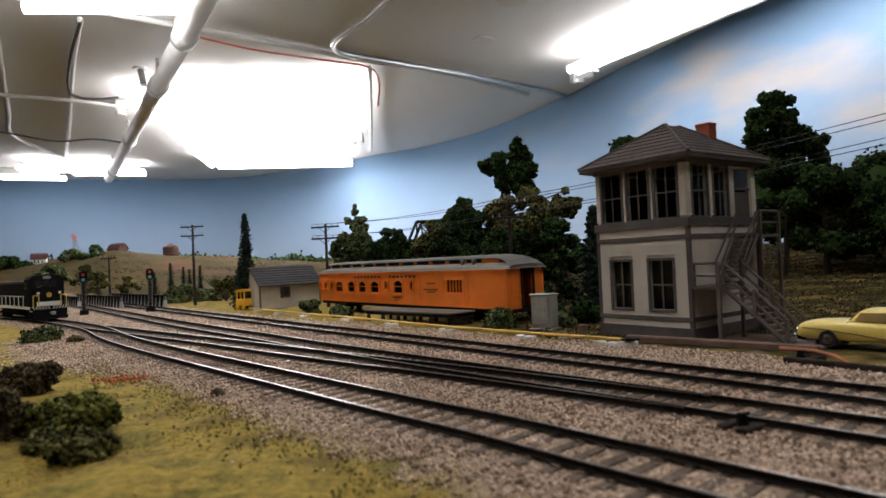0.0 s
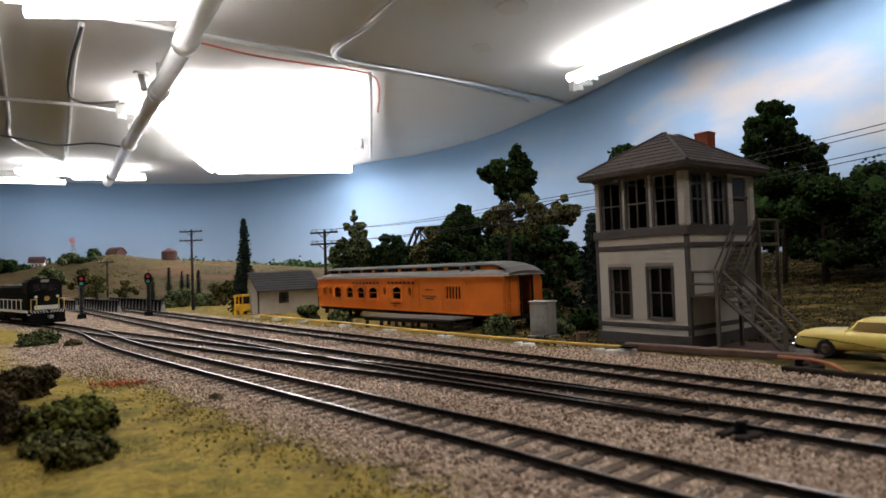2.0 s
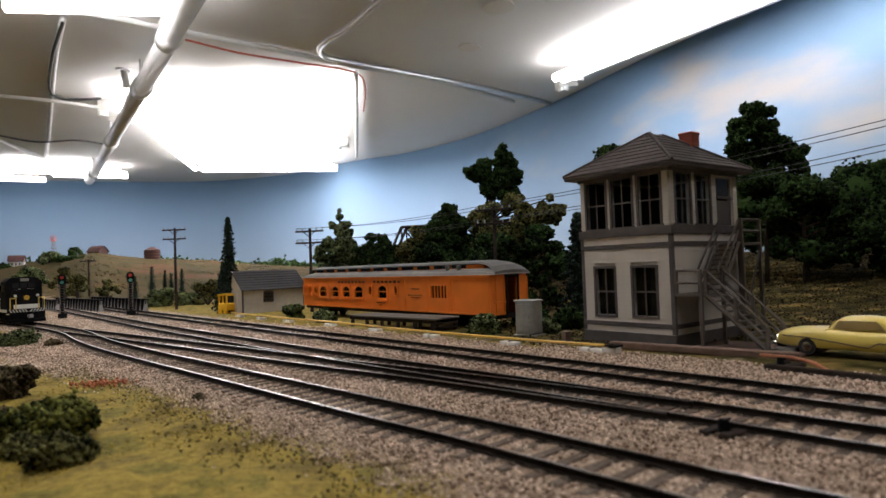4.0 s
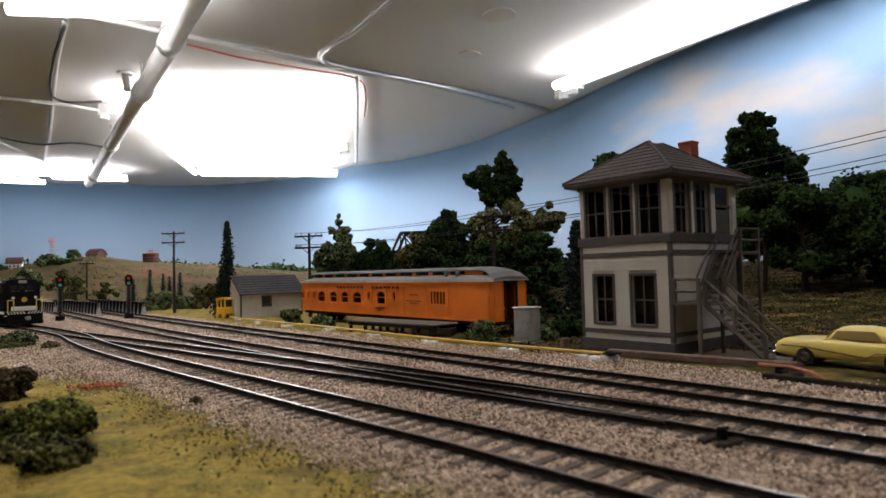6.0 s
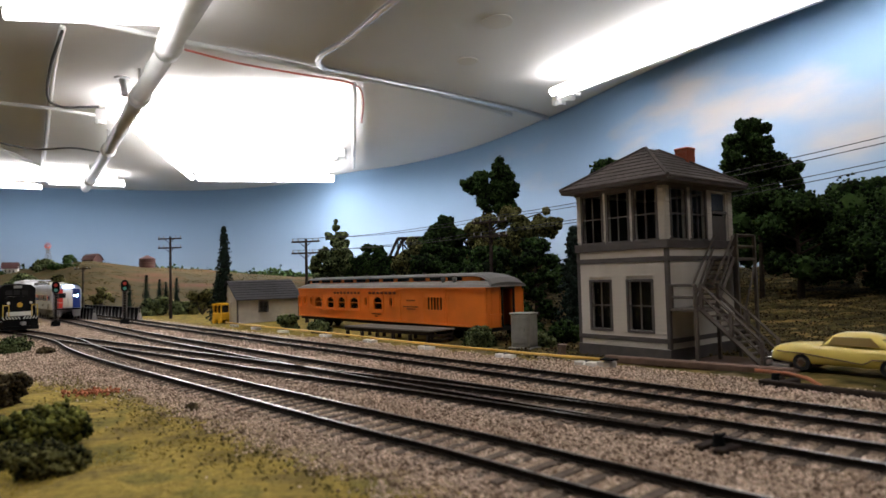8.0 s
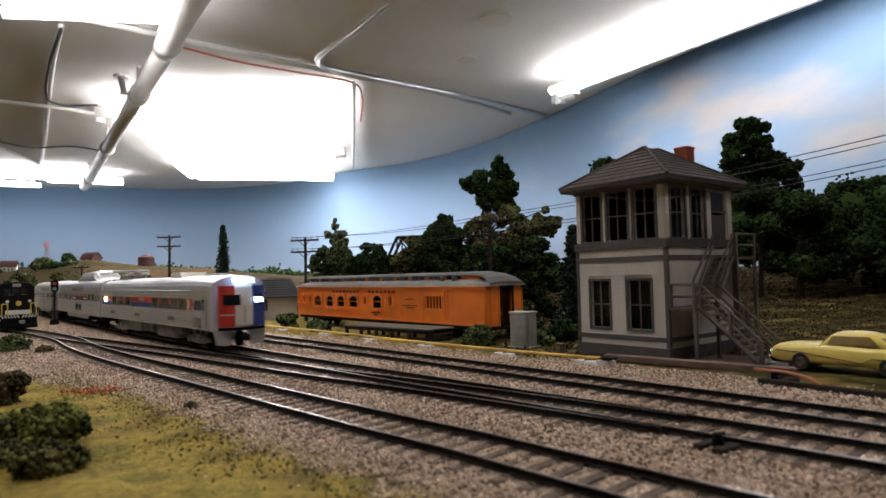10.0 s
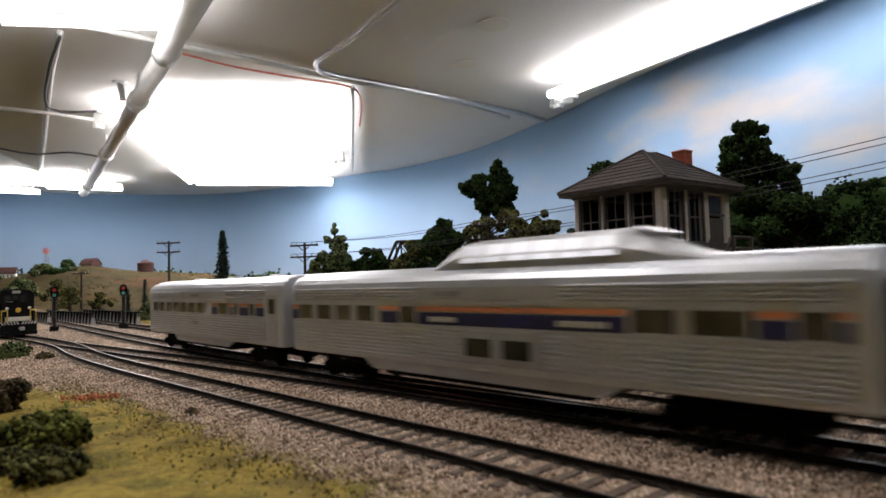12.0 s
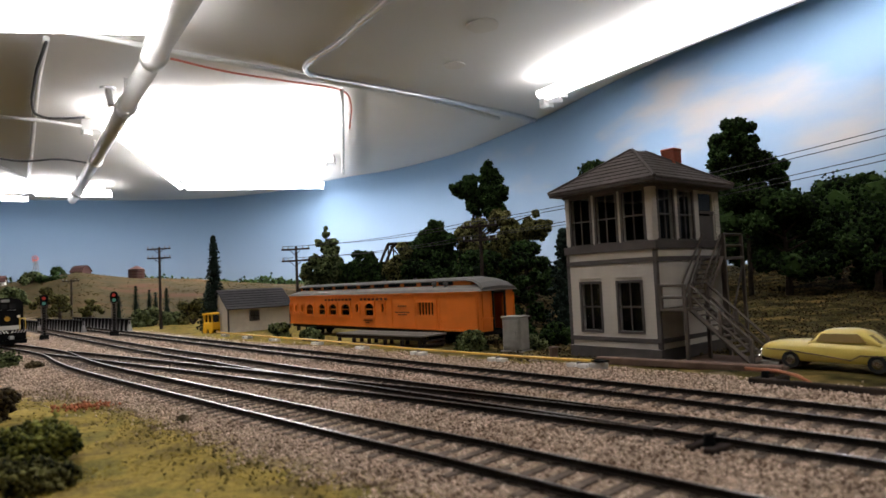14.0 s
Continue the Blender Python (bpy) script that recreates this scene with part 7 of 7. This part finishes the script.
def windows(e, row, z0, z1, rim="steel"):
    """Framed panes on both sides of a car."""
    for x0, x1 in row:
        for s in (-1, 1):
            y0, y1 = sorted((s * (HW + 0.00045), s * (HW + 0.0009)))
            bm = bmesh.new()
            t = 0.0006
            box(bm, (x0 - t, y0, z0 - t), (x0, y1, z1 + t))
            box(bm, (x1, y0, z0 - t), (x1 + t, y1, z1 + t))
            box(bm, (x0, y0, z0 - t), (x1, y1, z0))
            box(bm, (x0, y0, z1), (x1, y1, z1 + t))
            w = part("window", bm, M[rim], e)
            bm = bmesh.new()
            y0, y1 = sorted((s * (HW + 0.00002), s * (HW + 0.0007)))
            box(bm, (x0, y0, z0), (x1, y1, z1))
            part("pane", bm, M["car_pane"], w)


def bars_on(e, x0, n, gap, z, h, mat, name="lettering"):
    """Bars that stand for small lettering on the sides."""
    for s in (-1, 1):
        bm = bmesh.new()
        y0, y1 = sorted((s * (HW + 0.0004), s * (HW + 0.0010)))
        for k in range(n):
            box(bm, (x0 + k * gap, y0, z), (x0 + k * gap + gap * 0.65, y1, z + h))
        part(name, bm, M[mat], e)


# plan of the rounded front: across the car, back from the foremost point
FRONT = ([-0.0176, -0.0150, -0.0105, -0.0055, 0.0, 0.0055, 0.0105, 0.0150, 0.0176], [0.0100, 0.0050, 0.0022, 0.0006, 0.0, 0.0006, 0.0022, 0.0050, 0.0100])


def face_strip(y0, y1, z0, z1, d, n=6):
    """A curved panel on the rounded front, d thick, leaning back towards the roof."""
    bm = bmesh.new()
    rings = []
    for i in range(n + 1):
        y = y0 + (y1 - y0) * i / n
        x = -float(np.interp(y, *FRONT))

        def lean(z):
            return x - 0.0030 * max(0.0, (z - 0.026) / 0.020) ** 2
        rings.append([(lean(z0) + 0.0001, y, z0), (lean(z0) + d, y, z0), (lean((z0 + z1) / 2) + d, y, (z0 + z1) / 2), (lean(z1) + d, y, z1), (lean(z1) + 0.0001, y, z1)])
    return loft(bm, rings)


def underfloor_box(e, x0, x1, z0, z1=0.0128, w=0.0160):
    bm = bmesh.new()
    box(bm, (x0, -w, z0), (x1, w, z1), 0.0006)
    for s in (-1, 1):
        box(bm, (x0 + 0.0012, min(s * w, s * (w + 0.0004)), z0 + 0.0012), (x1 - 0.0012, max(s * w, s * (w + 0.0004)), z1 - 0.0016))
    part("equipment_box", bm, M["under_grey"], e)


def cab_car():
    """Leading car: x to the front, foremost point at x = 0, rail top at z = 0."""
    e = new("cab_car")
    L, z0, ze, zt = 0.284, 0.0128, 0.0380, 0.0478
    sec = car_section(HW, z0, ze, zt)
    bm = bmesh.new()
    rings = [[(-L, y * 0.97, z0 + (z - z0) * 0.985) for y, z in sec], [(-L + 0.003, y, z) for y, z in sec], [(-0.026, y, z) for y, z in sec]]
    for back, k, top in ((0.0115, 0.995, 0.992), (0.0, 0.98, 0.972)):
        ring = []
        for y, z in sec:
            plan = float(np.interp(y, *FRONT)) - 0.0100 if back == 0.0 else 0.0
            lean = 0.0055 * max(0.0, (z - 0.036) / 0.012) ** 2 if back == 0.0 else 0.0
            ring.append((-0.0125 - back if back else -0.0100 - plan - lean - 0.0003, y * k, z0 + (z - z0) * top))
        rings.append(ring)
    loft(bm, rings)
    part("body", bm, M["steel_roof"], e, "stainless steel body shell", smooth=False)
    flutes(e, -L + 0.003, -0.030, 0.0130, 0.0236, 0.0015, 0.0011)
    flutes(e, -L + 0.003, -0.044, 0.0346, 0.0385, 0.0013, 0.0010)
    for za, zb, m_, lab in ((0.0238, 0.0248, "cream", "thin cream line"), (0.0249, 0.0286, "blue", "dark blue stripe"), (0.0289, 0.0328, "red", "red stripe"), (0.0330, 0.0339, "cream", "thin cream line")):
        strip("stripe", e, -L + 0.002, -0.0440, za, zb, 0.0004, m_, lab)
    # arrowhead where the stripes meet the cab, and the blue patch past it
    for s in (-1, 1):
        y0, y1 = sorted((s * (HW + 0.00041), s * (HW + 0.0007)))
        bm = bmesh.new()
        prism(bm, [(-0.0470, 0.0249), (-0.0420, 0.0252), (-0.0385, 0.0288), (-0.0420, 0.0325), (-0.0470, 0.0328), (-0.0440, 0.0288)], y0, y1, "y")
        part("arrow", bm, M["red"], e, "red arrowhead device")
        bm = bmesh.new()
        prism(bm, [(-0.0505, 0.0249), (-0.0470, 0.0249), (-0.0440, 0.0288), (-0.0470, 0.0328), (-0.0505, 0.0328), (-0.0475, 0.0288)], y0, y1, "y")
        part("arrow", bm, M["cream"], e, "cream arrowhead border")
    strip("stripe", e, -0.0375, -0.0245, 0.0252, 0.0300, 0.0004, "blue", "blue patch by the cab")
    row = [(-0.244 + i * 0.0222, -0.229 + i * 0.0222) for i in range(3)] + [(-0.1265, -0.1110), (-0.1035, -0.0890), (-0.0820, -0.0665), (-0.0610, -0.0500)]
    windows(e, row, 0.0258, 0.0322, "under_grey")
    windows(e, [(-0.0340, -0.0275)], 0.0262, 0.0310, "blue")
    strip("cab_door", e, -0.0235, -0.0165, 0.0140, 0.0345, 0.0005, "dull_silver")
    windows(e, [(-0.0228, -0.0172)], 0.0255, 0.0325, "dull_silver")
    strip("jacking_panel", e, -0.0380, -0.0260, 0.0140, 0.0205, 0.0011, "under_grey", "grey service panel below the cab")
    for x in (-0.246, -0.172, -0.088):
        strip("grille", e, x, x + 0.0125, 0.0172, 0.0200, 0.0011, "under_grey", "dull grille in the fluting")
    bars_on(e, -0.160, 6, 0.0022, 0.0302, 0.0013, "cream")
    bm = bmesh.new()
    box(bm, (-0.2690, -HW - 0.0014, 0.0275), (-0.2640, -HW - 0.0004, 0.0318), 0.0003)
    part("marker_lamp", bm, M["lamp_warm"], e, "lit warm white marker lamp")
    # the coloured front
    for ya, yb, za, zb, m_, lab in ((-0.0148, -0.0062, 0.0150, 0.0405, "red", "red front panel"), (-0.0060, 0.0052, 0.0165, 0.0415, "cream", "white front door"),
                                    (0.0054, 0.0150, 0.0150, 0.0405, "blue", "blue front panel")):
        part("front_panel", face_strip(ya, yb, za, zb, 0.0006), M[m_], e, lab)
    part("windscreen", face_strip(-0.0128, -0.0030, 0.0285, 0.0350, 0.0011), M["dark_window"], e)
    part("windscreen", face_strip(0.0062, 0.0130, 0.0285, 0.0350, 0.0009), M["dark_window"], e)
    part("door_seam", face_strip(-0.0006, -0.0001, 0.0170, 0.0280, 0.0009, 2), M["under_grey"], e)
    part("buffer_beam", face_strip(-0.0150, 0.0150, 0.0128, 0.0147, 0.0008), M["black"], e)
    part("panel_band", face_strip(-0.0140, -0.0066, 0.0222, 0.0229, 0.0009, 3), M["cream"], e)
    part("headlight", face_strip(-0.0062, 0.0062, 0.0424, 0.0454, 0.0022), M["lamp_blue"], e, "lit blue-white headlight bar")
    part("headlight", face_strip(0.0066, 0.0122, 0.0300, 0.0330, 0.0019), M["lamp_blue"], e, "lit blue-white lamp")
    for s in (-1, 1):
        bm = bmesh.new()
        prism(bm, [(s * 0.0165, 0.0126), (s * 0.0050, 0.0126), (s * 0.0075, 0.0028), (s * 0.0150, 0.0040)], -0.0100, -0.0060, "x")
        part("pilot", bm, M["dull_silver"], e, "splayed silver pilot plate")
    bm = bmesh.new()
    cyl(bm, (-0.008, 0, 0.0085), (0.002, 0, 0.0085), 0.0013, seg=8)
    box(bm, (0.001, -0.002, 0.0065), (0.004, 0.002, 0.0102), 0.0004)
    part("coupler", bm, M["black"], e)
    # roof gear
    bm = bmesh.new()
    prism(bm, [(-0.112, 0.0468), (-0.087, 0.0468), (-0.091, 0.0508), (-0.107, 0.0508)], -0.0095, 0.0095, "y")
    part("roof_box", bm, M["cream"], e, "pale box on the roof")
    for x in (-0.040, -0.058):
        bm = bmesh.new()
        box(bm, (x, -0.004, 0.0472), (x + 0.009, 0.004, 0.0490), 0.0005)
        part("roof_vent", bm, M["dull_silver"], e)

    def gear(name, shape, mat="under_grey", label=""):
        g = bmesh.new()
        shape(g)
        part(name, g, M[mat], e, label)
    gear("pantograph_base", lambda g: box(g, (-0.262, -0.0085, 0.0472), (-0.218, 0.0085, 0.0486), 0.0003))
    for x in (-0.258, -0.222):
        for y in (-0.007, 0.007):
            gear("insulator", lambda g: cyl(g, (x, y, 0.0484), (x, y, 0.0506), 0.0014, seg=8), "brown_wood")
    gear("equipment_box", lambda g: box(g, (-0.252, -0.0085, 0.0486), (-0.238, 0.0085, 0.0516), 0.0006))
    for y in (-0.0062, 0.0062):
        gear("pantograph_arm", lambda g: tube(g, [(-0.258, y, 0.0508), (-0.222, y, 0.0520), (-0.256, y * 0.8, 0.0548)], 0.0009, 6), "dull_silver")
    for x in (-0.259, -0.252):
        gear("pantograph_bow", lambda g: cyl(g, (x, -0.0145, 0.0552), (x, 0.0145, 0.0552), 0.0010, seg=6), "dull_silver")
    gear("roof_step", lambda g: box(g, (-0.276, -0.0110, 0.0458), (-0.266, 0.0110, 0.0482), 0.0005), "dull_silver")
    # underfloor gear
    for xa, xb, zz in ((-0.2040, -0.1620, 0.0048), (-0.1570, -0.1440, 0.0066), (-0.1420, -0.1320, 0.0058), (-0.1220, -0.0800, 0.0040), (-0.0760, -0.0690, 0.0075)):
        underfloor_box(e, xa, xb, zz)
    for x in (-0.236, -0.046):
        wheel_truck(e, x, 0.0105, M["dull_silver"], (-0.0145, 0.0145), 0.0052, "silver-grey wheel truck")
        for s in (-1, 1):
            for dx in (-0.006, 0.006):
                bm = bmesh.new()
                cyl(bm, (x + dx, s * 0.0125, 0.0060), (x + dx, s * 0.0125, 0.0122), 0.0016, seg=8)
                part("spring", bm, M["under_grey"], e)
    tagged(e, "silver cab car with red and blue stripes leading the train", "train car")
    return e, L


def steel_coach(dome):
    e = new("dome_car" if dome else "coach_car")
    L, z0, ze, zt = (0.245 if dome else 0.222), 0.0120, 0.0408, 0.0490
    sec = car_section(HW, z0, ze, zt)
    tail = [(-L, 0.84, 0.93), (-L + 0.0015, 0.93, 0.965), (-L + 0.005, 0.985, 0.99), (-L + 0.010, 1.0, 1.0)] if not dome else [(-L + 0.001, 0.96, 0.985), (-L + 0.003, 1.0, 1.0)]
    bm = bmesh.new()
    loft(bm, [[(x, y * k, z0 + (z - z0) * h) for y, z in sec] for x, k, h in tail + [(-0.003, 1.0, 1.0), (-0.001, 0.96, 0.985)]])
    part("body", bm, M["steel_roof"], e, "stainless steel body shell")
    xa = -L + (0.004 if dome else 0.011)
    xb = -0.006 if dome else -0.020
    flutes(e, xa, xb, 0.0138, 0.0258, 0.00152, 0.00110)
    gaps = ((xa, -0.150), (-0.082, xb)) if dome else ((xa, -0.148), (-0.070, xb))
    for a, b in gaps:
        flutes(e, a, b, 0.0364, 0.0412, 0.00130, 0.00100)
    strip("letterboard", e, gaps[0][1], gaps[1][0], 0.0366, 0.0410, 0.0005, "dull_silver", "plain silver letterboard")
    # deep skirt between the trucks
    for s in (-1, 1):
        bm = bmesh.new()
        y0, y1 = sorted((s * (HW - 0.0016), s * (HW - 0.0004)))
        prism(bm, [(-L + 0.058, 0.0128), (-L + 0.066, 0.0082), (-0.070, 0.0082), (-0.060, 0.0128)], y0, y1, "y")
        part("skirt", bm, M["dull_silver"], e, "smooth silver skirt")
    if dome:
        row = [(-0.2360 + i * 0.0158, -0.2245 + i * 0.0158) for i in range(4)] + [(-0.1595, -0.1500), (-0.0580, -0.0450), (-0.0415, -0.0265), (-0.0160, -0.0090)]
        blue = [(-0.1725, -0.1605), (-0.1490, -0.0600), (-0.0255, -0.0170), (-0.0080, -0.0050), (-0.2435, -0.2380)]
        red = [(-0.1725, -0.0600), (-0.0255, -0.0050), (-0.2435, -0.2380)]
    else:
        row = [(-0.2070 + i * 0.0152, -0.1960 + i * 0.0152) for i in range(12)]
        blue = [(-0.0930, -0.0850), (-0.0655, -0.0605), (-0.0520, -0.0400), (-0.0300, -0.0210)]
        row = [r for r in row if r[1] < -0.094] + [(-0.0820, -0.0690), (-0.0590, -0.0535), (-0.0385, -0.0315)]
        red = [(-0.0930, -0.0210)]
    for a, b in blue:
        strip("stripe", e, a, b, 0.0272, 0.0318, 0.0003, "purple_band", "dark blue-violet stripe")
    for a, b in red:
        strip("stripe", e, a, b, 0.0322, 0.0340, 0.0003, "orange_line", "dull orange line")
    if dome:
        bars_on(e, -0.142, 6, 0.0024, 0.0284, 0.0018, "cream")
        bars_on(e, -0.083, 7, 0.0026, 0.0284, 0.0018, "cream")
    strip("belt_rail", e, xa, xb, 0.0350, 0.0361, 0.0006, "steel")
    strip("belt_rail", e, xa, xb, 0.0260, 0.0267, 0.0006, "steel")
    windows(e, row, 0.0276, 0.0340)
    if dome:
        strip("window_surround", e, -0.1270, -0.0890, 0.0150, 0.0255, 0.0010, "dull_silver")
        for a, b in ((-0.1225, -0.1110), (-0.1055, -0.0940)):
            strip("window", e, a, b, 0.0170, 0.0232, 0.0014, "dark_window")
    else:
        strip("door", e, -0.0175, -0.0060, 0.0125, 0.0385, 0.0004, "dull_silver")
        strip("door_window", e, -0.0150, -0.0085, 0.0290, 0.0365, 0.0008, "dark_window")
    strip("name_board", e, -0.128 if not dome else -0.140, -0.113 if not dome else -0.126, 0.0378, 0.0396, 0.0009, "under_grey", "small dark name board")
    strip("number_plate", e, -0.125, -0.113, 0.0205, 0.0225, 0.0012, "dull_silver")
    for x in (0.0, -L) if dome else (0.0,):
        d = 0.0026 if x == 0 else -0.0026
        bm = bmesh.new()
        for y in (-0.0085, 0.0065):
            box(bm, (min(x, x + d), y, 0.0105), (max(x, x + d), y + 0.002, 0.0410))
        box(bm, (min(x, x + d), -0.0065, 0.0392), (max(x, x + d), 0.0065, 0.0410))
        part("diaphragm", bm, M["black"], e, "black gangway diaphragm")
        q = 1 if x == 0 else -1
        bm = bmesh.new()
        box(bm, (min(x, x + q * 0.0005), -0.0060, 0.0110), (max(x, x + q * 0.0005), 0.0060, 0.0390))
        part("end_door", bm, M["under_grey"], e)
    if not dome:
        bm = bmesh.new()
        box(bm, (-L - 0.0006, -0.0050, 0.0130), (-L + 0.0004, 0.0050, 0.0380), 0.0003)
        part("end_door", bm, M["dull_silver"], e)
    if dome:
        bm = bmesh.new()
        rings = []
        for x, k in ((-0.1450, 0.02), (-0.1370, 0.70), (-0.1310, 1.0), (-0.0640, 1.0), (-0.0560, 0.70), (-0.0480, 0.30), (-0.0380, 0.02)):
            w = 0.0135
            rings.append([(x, -w, 0.0440), (x, -w * 0.97, 0.0470 + 0.0046 * k), (x, -w * 0.72, 0.0474 + 0.0088 * k), (x, 0, 0.0484 + 0.0098 * k), (x, w * 0.72, 0.0474 + 0.0088 * k), (x, w * 0.97, 0.0470 + 0.0046 * k), (x, w, 0.0440)])
        loft(bm, rings)
        dm = part("dome", bm, M["dull_silver"], e, "silver framed vista dome")
        # panes wear pale roof steel, a painted reflection in place of clear glass
        for i in range(6):
            for s in (-1, 1):
                bm = bmesh.new()
                x = -0.1295 + i * 0.0110
                loft(bm, [[(x, s * 0.0131, 0.0492), (x + 0.0092, s * 0.0131, 0.0492), (x + 0.0092, s * 0.0129, 0.0515), (x, s * 0.0129, 0.0515)],
                          [(x, s * 0.0141, 0.0495), (x + 0.0092, s * 0.0141, 0.0495), (x + 0.0092, s * 0.0108, 0.0556), (x, s * 0.0108, 0.0556)]])
                part("pane", bm, M["steel_roof"], dm, "dome pane in pale steel for its bright reflection")
        for y in (-0.0075, 0.0010):
            bm = bmesh.new()
            loft(bm, [[(-0.0632, y, 0.0576), (-0.0632, y + 0.0065, 0.0576), (-0.0560, y + 0.0065, 0.0551), (-0.0560, y, 0.0551)],
                      [(-0.0625, y, 0.0582), (-0.0625, y + 0.0065, 0.0582), (-0.0552, y + 0.0065, 0.0557), (-0.0552, y, 0.0557)]])
            part("pane", bm, M["steel_roof"], dm)
    else:
        for x in (-0.045, -0.105, -0.165):
            bm = bmesh.new()
            box(bm, (x, -0.003, 0.0484), (x + 0.010, 0.003, 0.0500), 0.0004)
            part("roof_vent", bm, M["steel_roof"], e)
    bm = bmesh.new()
    box(bm, (-L + 0.070, -0.0145, 0.0060), (-0.074, 0.0145, 0.0119), 0.0005)
    part("underframe", bm, M["black"], e)
    for x in (-L + 0.036, -0.036):
        wheel_truck(e, x, 0.0085, M["black"], (-0.0145, 0.0145), 0.0052, "black wheel truck")
    tagged(e, "silver fluted dome car with a violet stripe" if dome else "silver fluted passenger car at the train's tail", "train car")
    return e, L


TRAIN = [cab_car(), steel_coach(True), steel_coach(False)]
COUPLING = 0.008
NOSE = [(0.0, -3.00), (5.0, -1.58), (6.3, -1.235), (6.6, -1.165), (7.0, -1.085), (7.4, -0.995), (7.8, -0.900), (8.2, -0.795), (9.2, -0.48), (10.4, -0.1335), (10.8, -0.0045),
        (11.0, 0.0590), (11.4, 0.1860), (11.8, 0.3165), (12.2, 0.4430), (12.5, 0.5430), (12.8, 0.6270), (13.0, 0.6890), (13.4, 0.818), (14.0, 1.01)]


def glide(t):
    """The nose's place along the main line at t seconds, gliding between the known times."""
    T = np.array([k[0] for k in NOSE])
    S = np.array([k[1] for k in NOSE])
    d = np.gradient(S, T)
    i = int(np.clip(np.searchsorted(T, t) - 1, 0, len(T) - 2))
    h = T[i + 1] - T[i]
    u = (t - T[i]) / h
    return ((2 * u**3 - 3 * u**2 + 1) * S[i] + (u**3 - 2 * u**2 + u) * h * d[i] + (-2 * u**3 + 3 * u**2) * S[i + 1] + (u**3 - u**2) * h * d[i + 1])


def motions():
    origin = MAIN.near((0.05, 0.2067))
    back = 0.0
    for ob, L in TRAIN:
        rows = []
        for k in range(0, 57):
            t = k * 0.25
            s = origin + glide(t) - back
            f, r = MAIN.at(s - 0.036), MAIN.at(s - L + 0.036)
            a = math.atan2(f[1] - r[1], f[0] - r[0])
            x, y = f[0] + math.cos(a) * 0.036, f[1] + math.sin(a) * 0.036
            rows.append((t, pose(x, y, RAIL_Z, 0, 0, math.degrees(a))))
        walk(ob, rows)
        back += L + COUPLING


motions()
